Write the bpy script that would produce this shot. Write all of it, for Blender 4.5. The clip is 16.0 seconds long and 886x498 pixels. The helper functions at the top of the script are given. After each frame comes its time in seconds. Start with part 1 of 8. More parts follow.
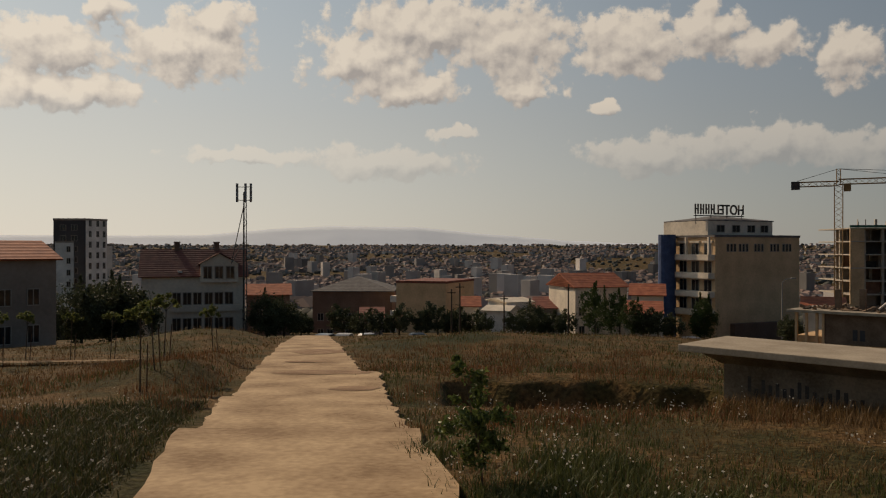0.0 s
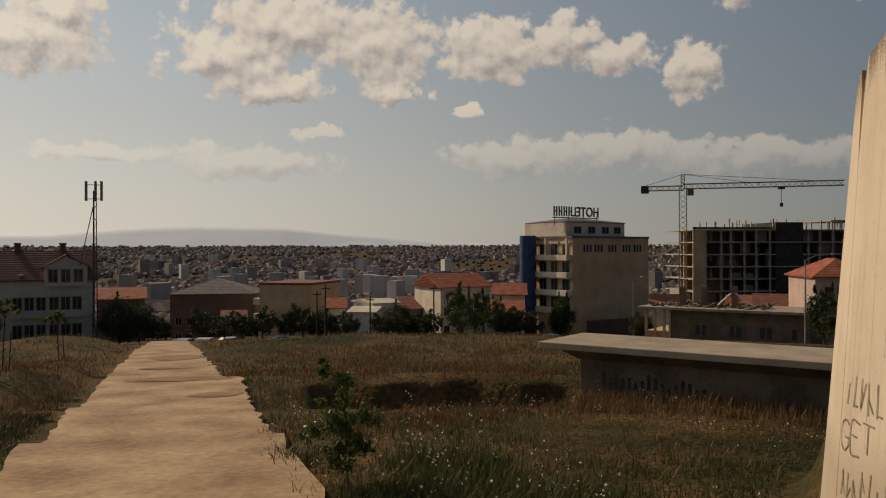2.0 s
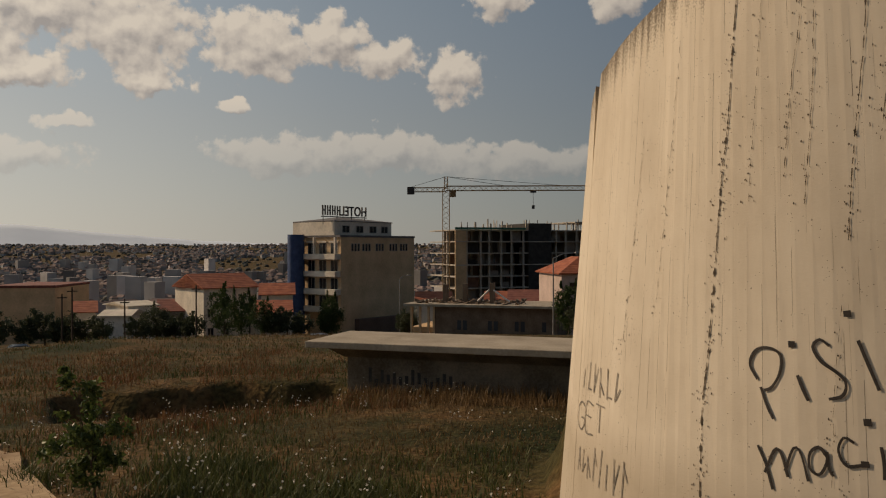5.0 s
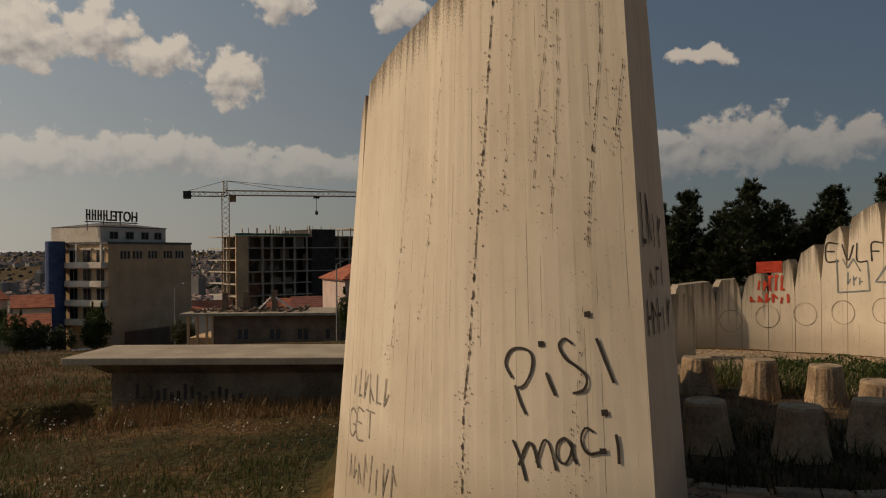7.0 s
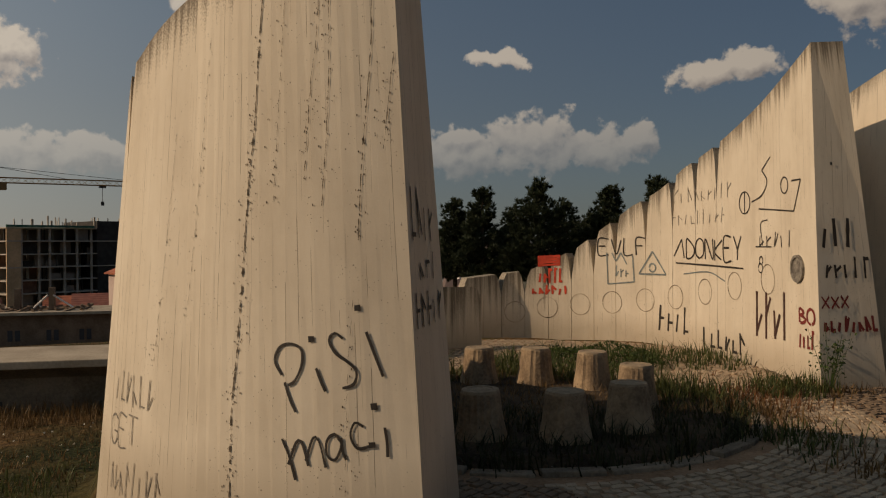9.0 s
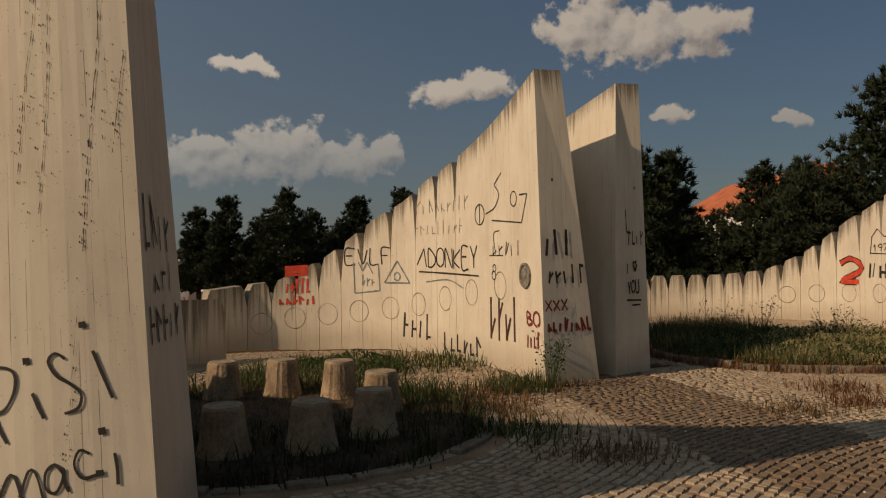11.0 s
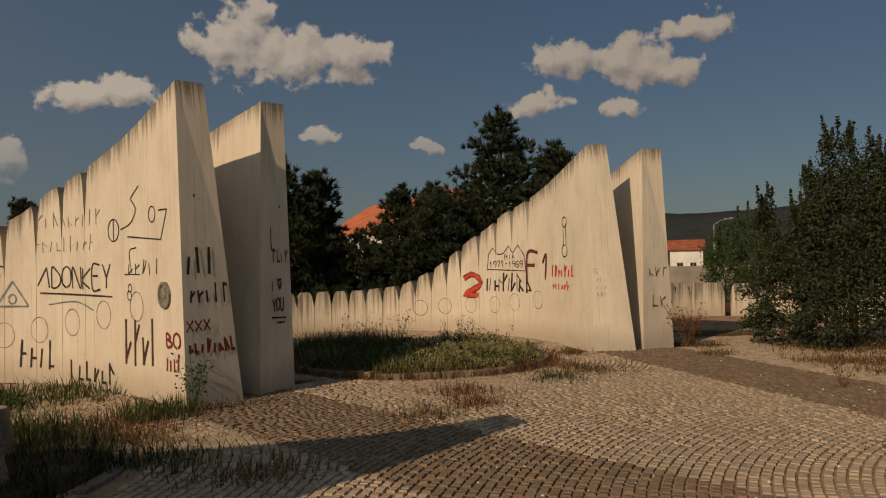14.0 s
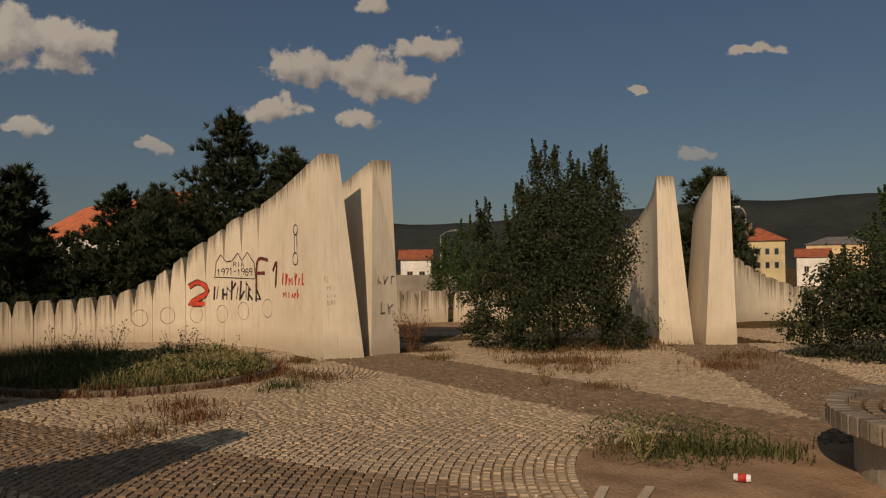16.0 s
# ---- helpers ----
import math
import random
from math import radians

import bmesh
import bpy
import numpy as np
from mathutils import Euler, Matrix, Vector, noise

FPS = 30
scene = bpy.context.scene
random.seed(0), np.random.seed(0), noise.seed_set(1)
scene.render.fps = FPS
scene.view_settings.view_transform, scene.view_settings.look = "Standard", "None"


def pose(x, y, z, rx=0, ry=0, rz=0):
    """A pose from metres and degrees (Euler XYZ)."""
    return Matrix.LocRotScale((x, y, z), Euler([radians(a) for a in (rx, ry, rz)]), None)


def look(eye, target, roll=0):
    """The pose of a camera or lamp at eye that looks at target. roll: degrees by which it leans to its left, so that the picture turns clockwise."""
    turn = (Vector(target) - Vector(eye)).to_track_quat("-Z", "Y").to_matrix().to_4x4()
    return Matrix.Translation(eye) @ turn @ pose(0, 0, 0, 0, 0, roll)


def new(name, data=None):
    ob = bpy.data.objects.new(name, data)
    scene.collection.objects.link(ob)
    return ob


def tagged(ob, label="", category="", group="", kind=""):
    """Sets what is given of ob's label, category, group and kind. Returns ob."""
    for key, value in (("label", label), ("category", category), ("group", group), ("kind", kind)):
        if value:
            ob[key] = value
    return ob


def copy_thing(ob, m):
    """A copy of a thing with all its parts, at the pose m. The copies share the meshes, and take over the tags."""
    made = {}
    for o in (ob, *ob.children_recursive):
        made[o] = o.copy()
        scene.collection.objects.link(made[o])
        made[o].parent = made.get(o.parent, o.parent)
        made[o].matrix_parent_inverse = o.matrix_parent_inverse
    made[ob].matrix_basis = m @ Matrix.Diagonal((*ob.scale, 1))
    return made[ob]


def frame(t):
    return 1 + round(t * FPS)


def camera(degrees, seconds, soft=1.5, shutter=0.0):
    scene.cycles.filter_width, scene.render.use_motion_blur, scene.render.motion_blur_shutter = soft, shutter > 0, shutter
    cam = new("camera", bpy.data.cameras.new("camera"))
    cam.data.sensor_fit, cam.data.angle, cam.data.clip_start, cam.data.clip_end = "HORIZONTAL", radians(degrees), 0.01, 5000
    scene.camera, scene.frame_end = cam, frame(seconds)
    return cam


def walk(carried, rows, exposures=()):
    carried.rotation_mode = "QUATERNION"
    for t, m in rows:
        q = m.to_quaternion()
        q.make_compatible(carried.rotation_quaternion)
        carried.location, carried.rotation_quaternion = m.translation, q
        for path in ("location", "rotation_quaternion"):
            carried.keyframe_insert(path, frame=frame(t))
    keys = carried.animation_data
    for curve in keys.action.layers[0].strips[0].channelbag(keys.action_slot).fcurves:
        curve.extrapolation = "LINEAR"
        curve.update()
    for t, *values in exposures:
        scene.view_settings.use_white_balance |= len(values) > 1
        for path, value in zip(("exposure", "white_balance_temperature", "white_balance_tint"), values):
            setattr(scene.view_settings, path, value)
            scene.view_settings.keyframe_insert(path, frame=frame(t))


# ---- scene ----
cam = camera(58.7, 16.0, 1.15)
PATH = [
    (0.0, pose(-0.037, 0.221, 1.648, 90.00, -0.00, -0.00)),
    (0.5, pose(-0.037, 0.222, 1.649, 90.00, 0.07, -2.55)),
    (1.0, pose(-0.037, 0.221, 1.649, 90.02, 0.10, -4.54)),
    (1.5, pose(-0.036, 0.222, 1.649, 90.01, 0.13, -7.11)),
    (2.0, pose(-0.035, 0.223, 1.649, 90.06, 0.13, -9.72)),
    (2.5, pose(-0.034, 0.224, 1.649, 90.11, 0.22, -12.17)),
    (3.0, pose(-0.034, 0.224, 1.649, 90.17, 0.29, -14.57)),
    (5.5, pose(0.013, 0.202, 1.642, 89.93, 0.17, -30.79)),
    (6.0, pose(0.026, 0.199, 1.643, 89.94, 0.35, -35.60)),
    (6.5, pose(0.050, 0.184, 1.651, 89.98, 0.65, -39.23)),
    (7.0, pose(0.097, 0.157, 1.654, 90.29, 0.56, -42.02)),
    (7.5, pose(0.138, 0.144, 1.651, 90.45, 0.46, -45.32)),
    (8.0, pose(0.186, 0.126, 1.649, 90.08, 0.62, -48.83)),
    (8.5, pose(0.244, 0.102, 1.649, 89.73, 0.67, -52.32)),
    (9.0, pose(0.284, 0.070, 1.646, 89.75, 0.42, -56.21)),
    (11.5, pose(0.277, 0.034, 1.644, 90.34, 0.79, -79.01)),
    (12.0, pose(0.260, 0.044, 1.653, 90.36, 0.68, -83.54)),
    (12.5, pose(0.256, 0.032, 1.655, 90.41, 0.77, -87.55)),
    (13.0, pose(0.251, 0.028, 1.653, 90.52, 0.87, -91.22)),
    (13.5, pose(0.270, 0.002, 1.653, 90.59, 1.43, -95.08)),
    (14.0, pose(0.274, -0.033, 1.651, 91.14, 1.08, -99.36)),
    (14.5, pose(0.291, -0.068, 1.656, 91.26, 1.01, -104.86)),
    (15.0, pose(0.301, -0.095, 1.652, 91.39, 1.00, -109.77)),
    (15.5, pose(0.296, -0.113, 1.654, 91.51, 0.92, -114.32)),
    (16.0, pose(0.285, -0.117, 1.652, 91.44, 0.64, -118.48)),
]
walk(cam, PATH, [(0.0, -0.53, 6850, 12), (3.0, -0.56, 6850, 12), (6.0, -0.60, 6850, 12), (8.5, -0.68, 6850, 12), (11.5, -0.52, 6850, 12), (12.5, -0.54, 6850, 12), (16.0, -0.56, 6850, 12)])

# ---- world and sun ----
SUN_AZ, SUN_EL = -41.0, 30.2          # degrees; azimuth clockwise from +y
world = bpy.data.worlds.new("sky_world")
scene.world = world
world.use_nodes = True
WN, WL = world.node_tree.nodes, world.node_tree.links
WN.clear()
w_out, w_bg = WN.new("ShaderNodeOutputWorld"), WN.new("ShaderNodeBackground")
sky = WN.new("ShaderNodeTexSky")
sky.sky_type, sky.sun_disc = 'NISHITA', False
sky.sun_elevation, sky.sun_rotation = radians(SUN_EL), radians(SUN_AZ)
sky.altitude, sky.air_density, sky.dust_density, sky.ozone_density = 600, 1.2, 1.2, 2.5
w_bg.inputs["Strength"].default_value = 0.05
WL.new(w_bg.outputs[0], w_out.inputs[0])


def wmath(op, a, b=None, c=None):
    n = WN.new("ShaderNodeMath")
    n.operation = op
    for i, v in enumerate((a, b, c)):
        if v is None:
            continue
        if isinstance(v, (int, float)):
            n.inputs[i].default_value = v
        else:
            WL.new(v, n.inputs[i])
    return n.outputs[0]


# clouds: soft groups of puffs (azimuth, elevation, half width, half height in degrees)
CLOUDS_FRONT = [(-26.5, 13.2, 4, 1.6), (-26.5, 10.3, 5.5, 1.3), (-23.4, 15.6, 2.2, 0.8), (-18.0, 13.5, 4.6, 2.2), (-15.8, 15.5, 2.5, 1.3),
                (-5.5, 13.2, 4.5, 2.0), (-1.0, 15.6, 6.5, 2.2), (5.0, 14.6, 4.5, 2.6), (-2.5, 11.5, 4.0, 1.1), (6.2, 11.3, 2.4, 0.8),
                (13.3, 14.2, 3.9, 2.2), (18.6, 14.7, 2.4, 1.6), (22.0, 13.6, 3.4, 1.1), (27.0, 12.3, 2.2, 1.6), (11.4, 9.8, 1.2, 0.5), (30.5, 17.6, 2.4, 1.3),
                (0.9, 8.3, 2.0, 0.4), (39.0, 17.0, 2.0, 1.4)]
CLOUDS_BANK = [(-14.0, 6.6, 5, 0.5), (-4.0, 6.3, 6, 1.2), (15.0, 6.6, 5.5, 1.2), (22.0, 7.0, 5.0, 1.3), (27.5, 6.4, 3.6, 1.2), (33.0, 6.2, 5.0, 1.2),
               (40.0, 6.0, 5.0, 1.2), (50.0, 5.6, 6.0, 1.4), (58.0, 6.6, 4.0, 1.5), (63.0, 7.4, 3.6, 1.9), (67.5, 6.8, 3.2, 1.4), (70.3, 7.6, 1.7, 1.0), (57.5, 7.5, 2.4, 0.8),
               (60.3, 13.2, 2.2, 0.6), (75.0, 11.4, 2.8, 0.9), (77.5, 12.0, 2.0, 1.0)]
CLOUDS_SIDE = [(84.8, 15.6, 2.8, 2.2), (88.5, 14.8, 4.0, 1.8), (92.5, 14.8, 2.8, 1.5), (86.5, 17.6, 1.6, 1.0), (90.4, 9.5, 1.6, 0.5), (98.5, 8.6, 1.3, 0.5),
               (108.6, 14.4, 2.6, 1.2), (113.0, 14.0, 2.6, 1.5), (115.6, 13.2, 2.4, 0.9), (117.6, 15.8, 2.2, 0.8), (106.5, 11.4, 2.0, 0.8), (112.3, 10.8, 1.2, 0.6),
               (136.2, 7.6, 1.2, 0.5), (139.9, 14.3, 1.8, 0.4), (113.5, 18.8, 1.5, 0.6), (132.5, 12.2, 0.6, 0.3)]

tc = WN.new("ShaderNodeTexCoord")
sep = WN.new("ShaderNodeSeparateXYZ")
WL.new(tc.outputs["Generated"], sep.inputs[0])
az = wmath('MULTIPLY', wmath('ARCTAN2', sep.outputs[0], sep.outputs[1]), 57.2958)
el = wmath('MULTIPLY', wmath('ARCSINE', sep.outputs[2]), 57.2958)
flat = WN.new("ShaderNodeCombineXYZ")
WL.new(az, flat.inputs[0])
WL.new(el, flat.inputs[1])


def wvec(op, a, b=None):
    n = WN.new("ShaderNodeVectorMath")
    n.operation = op
    for i, v in enumerate((a, b)):
        if v is None:
            continue
        if isinstance(v, tuple):
            n.inputs[i].default_value = v
        else:
            WL.new(v, n.inputs[i])
    return n


def wnoise(vec, scale, detail, rough=0.6):
    n = WN.new("ShaderNodeTexNoise")
    n.inputs["Scale"].default_value, n.inputs["Detail"].default_value, n.inputs["Roughness"].default_value = scale, detail, rough
    WL.new(vec, n.inputs["Vector"])
    return n


def wramp(fac, stops):
    r = WN.new("ShaderNodeValToRGB")
    e = r.color_ramp.elements
    while len(e) < len(stops):
        e.new(0.5)
    for k, (pos, col) in enumerate(stops):
        e[k].position, e[k].color = pos, (*col, 1) if len(col) == 3 else col
    WL.new(fac, r.inputs[0])
    return r


def wmix(fac, a, b, mode='MIX'):
    m = WN.new("ShaderNodeMix")
    m.data_type, m.blend_type = 'RGBA', mode
    for i, v in ((0, fac), (6, a), (7, b)):
        if isinstance(v, (int, float)):
            m.inputs[i].default_value = v
        elif isinstance(v, tuple):
            m.inputs[i].default_value = (*v, 1)
        else:
            WL.new(v, m.inputs[i])
    return m.outputs[2]


warp = wvec('MULTIPLY', wvec('SUBTRACT', wnoise(flat.outputs[0], 0.42, 3).outputs["Color"], (0.5, 0.5, 0.5)).outputs[0], (3.2, 2.0, 0))
bent = wvec('ADD', flat.outputs[0], warp.outputs[0]).outputs[0]


def cloud_field(vec):
    out = None
    for cx, cy, rx, ry in CLOUDS_FRONT + CLOUDS_BANK + CLOUDS_SIDE:
        q = wvec('MULTIPLY', wvec('SUBTRACT', vec, (cx, cy, 0)).outputs[0], (1 / (rx * 1.15), 1 / (ry * 1.25), 0))
        v = wmath('SUBTRACT', 1.0, wvec('LENGTH', q.outputs[0]).outputs["Value"])
        out = v if out is None else wmath('SMOOTH_MAX', out, v, 0.15)
    return out


field = cloud_field(bent)
sunlit_side = cloud_field(wvec('ADD', bent, (-0.35, 0.75, 0)).outputs[0])
puffs = wnoise(flat.outputs[0], 0.62, 7, 0.58)
lumps = wmath('SUBTRACT', puffs.outputs["Fac"], 0.5)
dense = wmath('ADD', wmath('MULTIPLY', lumps, 2.7), wmath('MULTIPLY', field, 1.35))
mask = WN.new("ShaderNodeMapRange")
mask.interpolation_type = 'SMOOTHSTEP'
mask.inputs["From Min"].default_value, mask.inputs["From Max"].default_value = 0.02, 0.46
WL.new(dense, mask.inputs["Value"])
# light on the puffs: bright where the cloud thins out towards the sun, grey on the undersides
here = wnoise(flat.outputs[0], 0.62, 4.5, 0.5)
ahead = wnoise(wvec('ADD', flat.outputs[0], (-0.3, 0.6, 0)).outputs[0], 0.62, 4.5, 0.5)
relief = wmath('MULTIPLY', wmath('SUBTRACT', here.outputs["Fac"], ahead.outputs["Fac"]), 1.25)
glow = wmath('ADD', wmath('MULTIPLY_ADD', wmath('SUBTRACT', field, sunlit_side), 0.7, 0.55), relief)
cloud_col = wramp(glow, [(0.2, (0.56, 0.54, 0.54)), (0.5, (0.86, 0.81, 0.76)), (0.8, (1.10, 1.03, 0.93))])
# the haze is brighter towards the sun's side
sunward = wmath('MULTIPLY_ADD', wvec('DOT_PRODUCT', tc.outputs["Generated"], (math.sin(radians(SUN_AZ)), math.cos(radians(SUN_AZ)), 0.0)).outputs["Value"], 0.5, 0.5)
lit_cloud = wmix(1.0, cloud_col.outputs[0], wramp(sunward, [(0.0, (9, 8.3, 7.6)), (0.5, (13.5, 13, 12.3)), (0.85, (17, 16.4, 15.4)), (1.0, (20, 19.4, 18.2))]).outputs[0], 'MULTIPLY')
low = wramp(wmath('MULTIPLY', el, 1 / 20), [(0.0, (0.82, 0.82, 0.82)), (0.5, (0.62, 0.62, 0.62)), (1.0, (0.5, 0.5, 0.5))])
haze_col = wramp(sunward, [(0.0, (1.7, 1.95, 2.3)), (0.18, (2.9, 3.5, 4.2)), (0.45, (4.8, 5.5, 6.2)), (0.75, (12.0, 12.2, 12.0)), (1.0, (21, 20.6, 19.4))])
rise = wramp(wmath('MULTIPLY', el, 1 / 20), [(0.0, (1.0, 0.97, 0.91)), (0.45, (0.98, 1.0, 0.98)), (1.0, (0.95, 1.10, 1.20))])
sky_haze = wmix(wmath('MULTIPLY', low.outputs[0], wmath('MULTIPLY_ADD', sunward, 0.8, 0.28)), wmix(1.0, sky.outputs[0], (0.76, 0.84, 0.92), 'MULTIPLY'), wmix(1.0, haze_col.outputs[0], rise.outputs[0], 'MULTIPLY'))
veil = wramp(wmath('MULTIPLY', el, 1 / 20), [(0.25, (0.28, 0.28, 0.28)), (0.42, (0.6, 0.6, 0.6)), (0.52, (0.95, 0.95, 0.95))])
WL.new(wmix(wmath('MULTIPLY', mask.outputs[0], veil.outputs[0]), sky_haze, lit_cloud), w_bg.inputs["Color"])

sun = new("sun", bpy.data.lights.new("sun", 'SUN'))
sun.data.energy, sun.data.angle, sun.data.color = 4.4, radians(0.5), (1.0, 0.768, 0.54)
sa, se = radians(SUN_AZ), radians(SUN_EL)
sun.matrix_world = look((0, 0, 60), (-math.sin(sa) * math.cos(se) * 60, -math.cos(sa) * math.cos(se) * 60, 60 - math.sin(se) * 60))

# ---- materials ----
def material(name, build):
    m = bpy.data.materials.new(name)
    m.use_nodes = True
    nt = m.node_tree
    bsdf = nt.nodes["Principled BSDF"]
    build(nt, bsdf)
    return m


def mottled(name, c1, c2, scale=3.0, rough=0.9, fine=40.0, bump=0.2, spread=0.0, metal=0.0, islands=False, objects=False, bump_dist=0.02, spec=0.3):
    """A surface of two colours at two scales of noise, with fine relief."""
    def build(nt, b):
        N, L = nt.nodes, nt.links
        co = N.new("ShaderNodeTexCoord")
        n1, n2 = N.new("ShaderNodeTexNoise"), N.new("ShaderNodeTexNoise")
        n1.inputs["Scale"].default_value, n1.inputs["Detail"].default_value = scale, 6
        n2.inputs["Scale"].default_value, n2.inputs["Detail"].default_value = fine, 4
        for n in (n1, n2):
            L.new(co.outputs["Object"], n.inputs["Vector"])
        add = N.new("ShaderNodeMath")
        add.operation = 'MULTIPLY_ADD'
        L.new(n2.outputs["Fac"], add.inputs[0])
        add.inputs[1].default_value = 0.5
        L.new(n1.outputs["Fac"], add.inputs[2])
        ramp = N.new("ShaderNodeValToRGB")
        ramp.color_ramp.elements[0].position, ramp.color_ramp.elements[0].color = 0.55, (*c1, 1)
        ramp.color_ramp.elements[1].position, ramp.color_ramp.elements[1].color = 0.95, (*c2, 1)
        L.new(add.outputs[0], ramp.inputs[0])
        out = ramp.outputs[0]
        if islands or objects:
            if islands:
                r = N.new("ShaderNodeNewGeometry").outputs["Random Per Island"]
            else:
                r = N.new("ShaderNodeObjectInfo").outputs["Random"]
            mr = N.new("ShaderNodeMapRange")
            mr.inputs["To Min"].default_value, mr.inputs["To Max"].default_value = 1 - spread, 1 + spread
            L.new(r, mr.inputs["Value"])
            hsv = N.new("ShaderNodeHueSaturation")
            L.new(mr.outputs[0], hsv.inputs["Value"])
            L.new(out, hsv.inputs["Color"])
            out = hsv.outputs[0]
        L.new(out, b.inputs["Base Color"])
        b.inputs["Roughness"].default_value, b.inputs["Metallic"].default_value = rough, metal
        b.inputs["Specular IOR Level"].default_value = spec
        if bump:
            bp = N.new("ShaderNodeBump")
            bp.inputs["Strength"].default_value, bp.inputs["Distance"].default_value = bump, bump_dist
            L.new(n2.outputs["Fac"], bp.inputs["Height"])
            L.new(bp.outputs[0], b.inputs["Normal"])
    return material(name, build)


# ---- building helpers ----
def mesh_of(bm, name, mat, smooth=False):
    me = bpy.data.meshes.new(name)
    bm.normal_update()
    bm.to_mesh(me)
    bm.free()
    if mat:
        me.materials.append(mat)
    if smooth:
        for p in me.polygons:
            p.use_smooth = True
    return me


def part(name, bm, mat, parent=None, label="", smooth=False):
    ob = new(name, mesh_of(bm, name, mat, smooth))
    if parent:
        ob.parent = parent
    return tagged(ob, label)


def thing(name, label, category, at=None, group="", kind=""):
    ob = new(name)
    ob.empty_display_size = 0.2
    if at is not None:
        ob.matrix_world = at
    return tagged(ob, label, category, group, kind)


def pydata(name, verts, faces, mat, parent=None, smooth=False):
    me = bpy.data.meshes.new(name)
    me.from_pydata(verts, [], faces)
    me.materials.append(mat)
    if smooth:
        me.polygons.foreach_set("use_smooth", [True] * len(me.polygons))
    ob = new(name, me)
    if parent:
        ob.parent = parent
    return ob


def add_box(bm, x0, y0, z0, x1, y1, z1, bevel=0.0):
    r = bmesh.ops.create_cube(bm, size=1)
    bmesh.ops.transform(bm, matrix=Matrix.Translation(((x0 + x1) / 2, (y0 + y1) / 2, (z0 + z1) / 2)) @ Matrix.Diagonal((x1 - x0, y1 - y0, z1 - z0, 1)), verts=r["verts"])
    if bevel:
        es = {e for v in r["verts"] for e in v.link_edges}
        bmesh.ops.bevel(bm, geom=list(es), offset=bevel, segments=2, affect='EDGES', profile=0.6)
    return bm


def box(x0, y0, z0, x1, y1, z1, bevel=0.0):
    return add_box(bmesh.new(), x0, y0, z0, x1, y1, z1, bevel)


def add_tube(bm, a, b, r0, r1=None, seg=8):
    a, b = Vector(a), Vector(b)
    d = b - a
    r = bmesh.ops.create_cone(bm, cap_ends=True, segments=seg, radius1=r0, radius2=r0 if r1 is None else r1, depth=d.length)
    bmesh.ops.transform(bm, matrix=Matrix.Translation((a + b) / 2) @ d.to_track_quat('Z', 'Y').to_matrix().to_4x4(), verts=r["verts"])
    return bm


def smoothstep(a, b, x):
    t = min(1.0, max(0.0, (x - a) / (b - a)))
    return t * t * (3 - 2 * t)


def polar(az, d, z=0.0):
    """A place by its azimuth (degrees clockwise from +y) and distance from the standpoint."""
    return Vector((math.sin(radians(az)) * d, math.cos(radians(az)) * d, z))


def spline(points, step=0.1):
    """A smooth plan line through the points, at even steps."""
    p = [np.array(q, float) for q in points]
    p = [2 * p[0] - p[1]] + p + [2 * p[-1] - p[-2]]
    out = []
    for i in range(1, len(p) - 2):
        for k in range(20):
            t = k / 20
            a, b, c, d = p[i - 1:i + 3]
            out.append(0.5 * ((2 * b) + (c - a) * t + (2 * a - 5 * b + 4 * c - d) * t * t + (3 * b - a - 3 * c + d) * t ** 3))
    out.append(p[-2])
    out = np.array(out)
    s = np.concatenate([[0], np.cumsum(np.linalg.norm(np.diff(out, axis=0), axis=1))])
    t = np.arange(0, s[-1], step)
    return np.stack([np.interp(t, s, out[:, 0]), np.interp(t, s, out[:, 1])], 1)


# ---- terrain ----
CENTRE = Vector((3.9, -7.2))          # middle of the plaza
LOBE_1, LOBE_2 = Vector((8.3, 4.3)), Vector((16.2, -0.9))


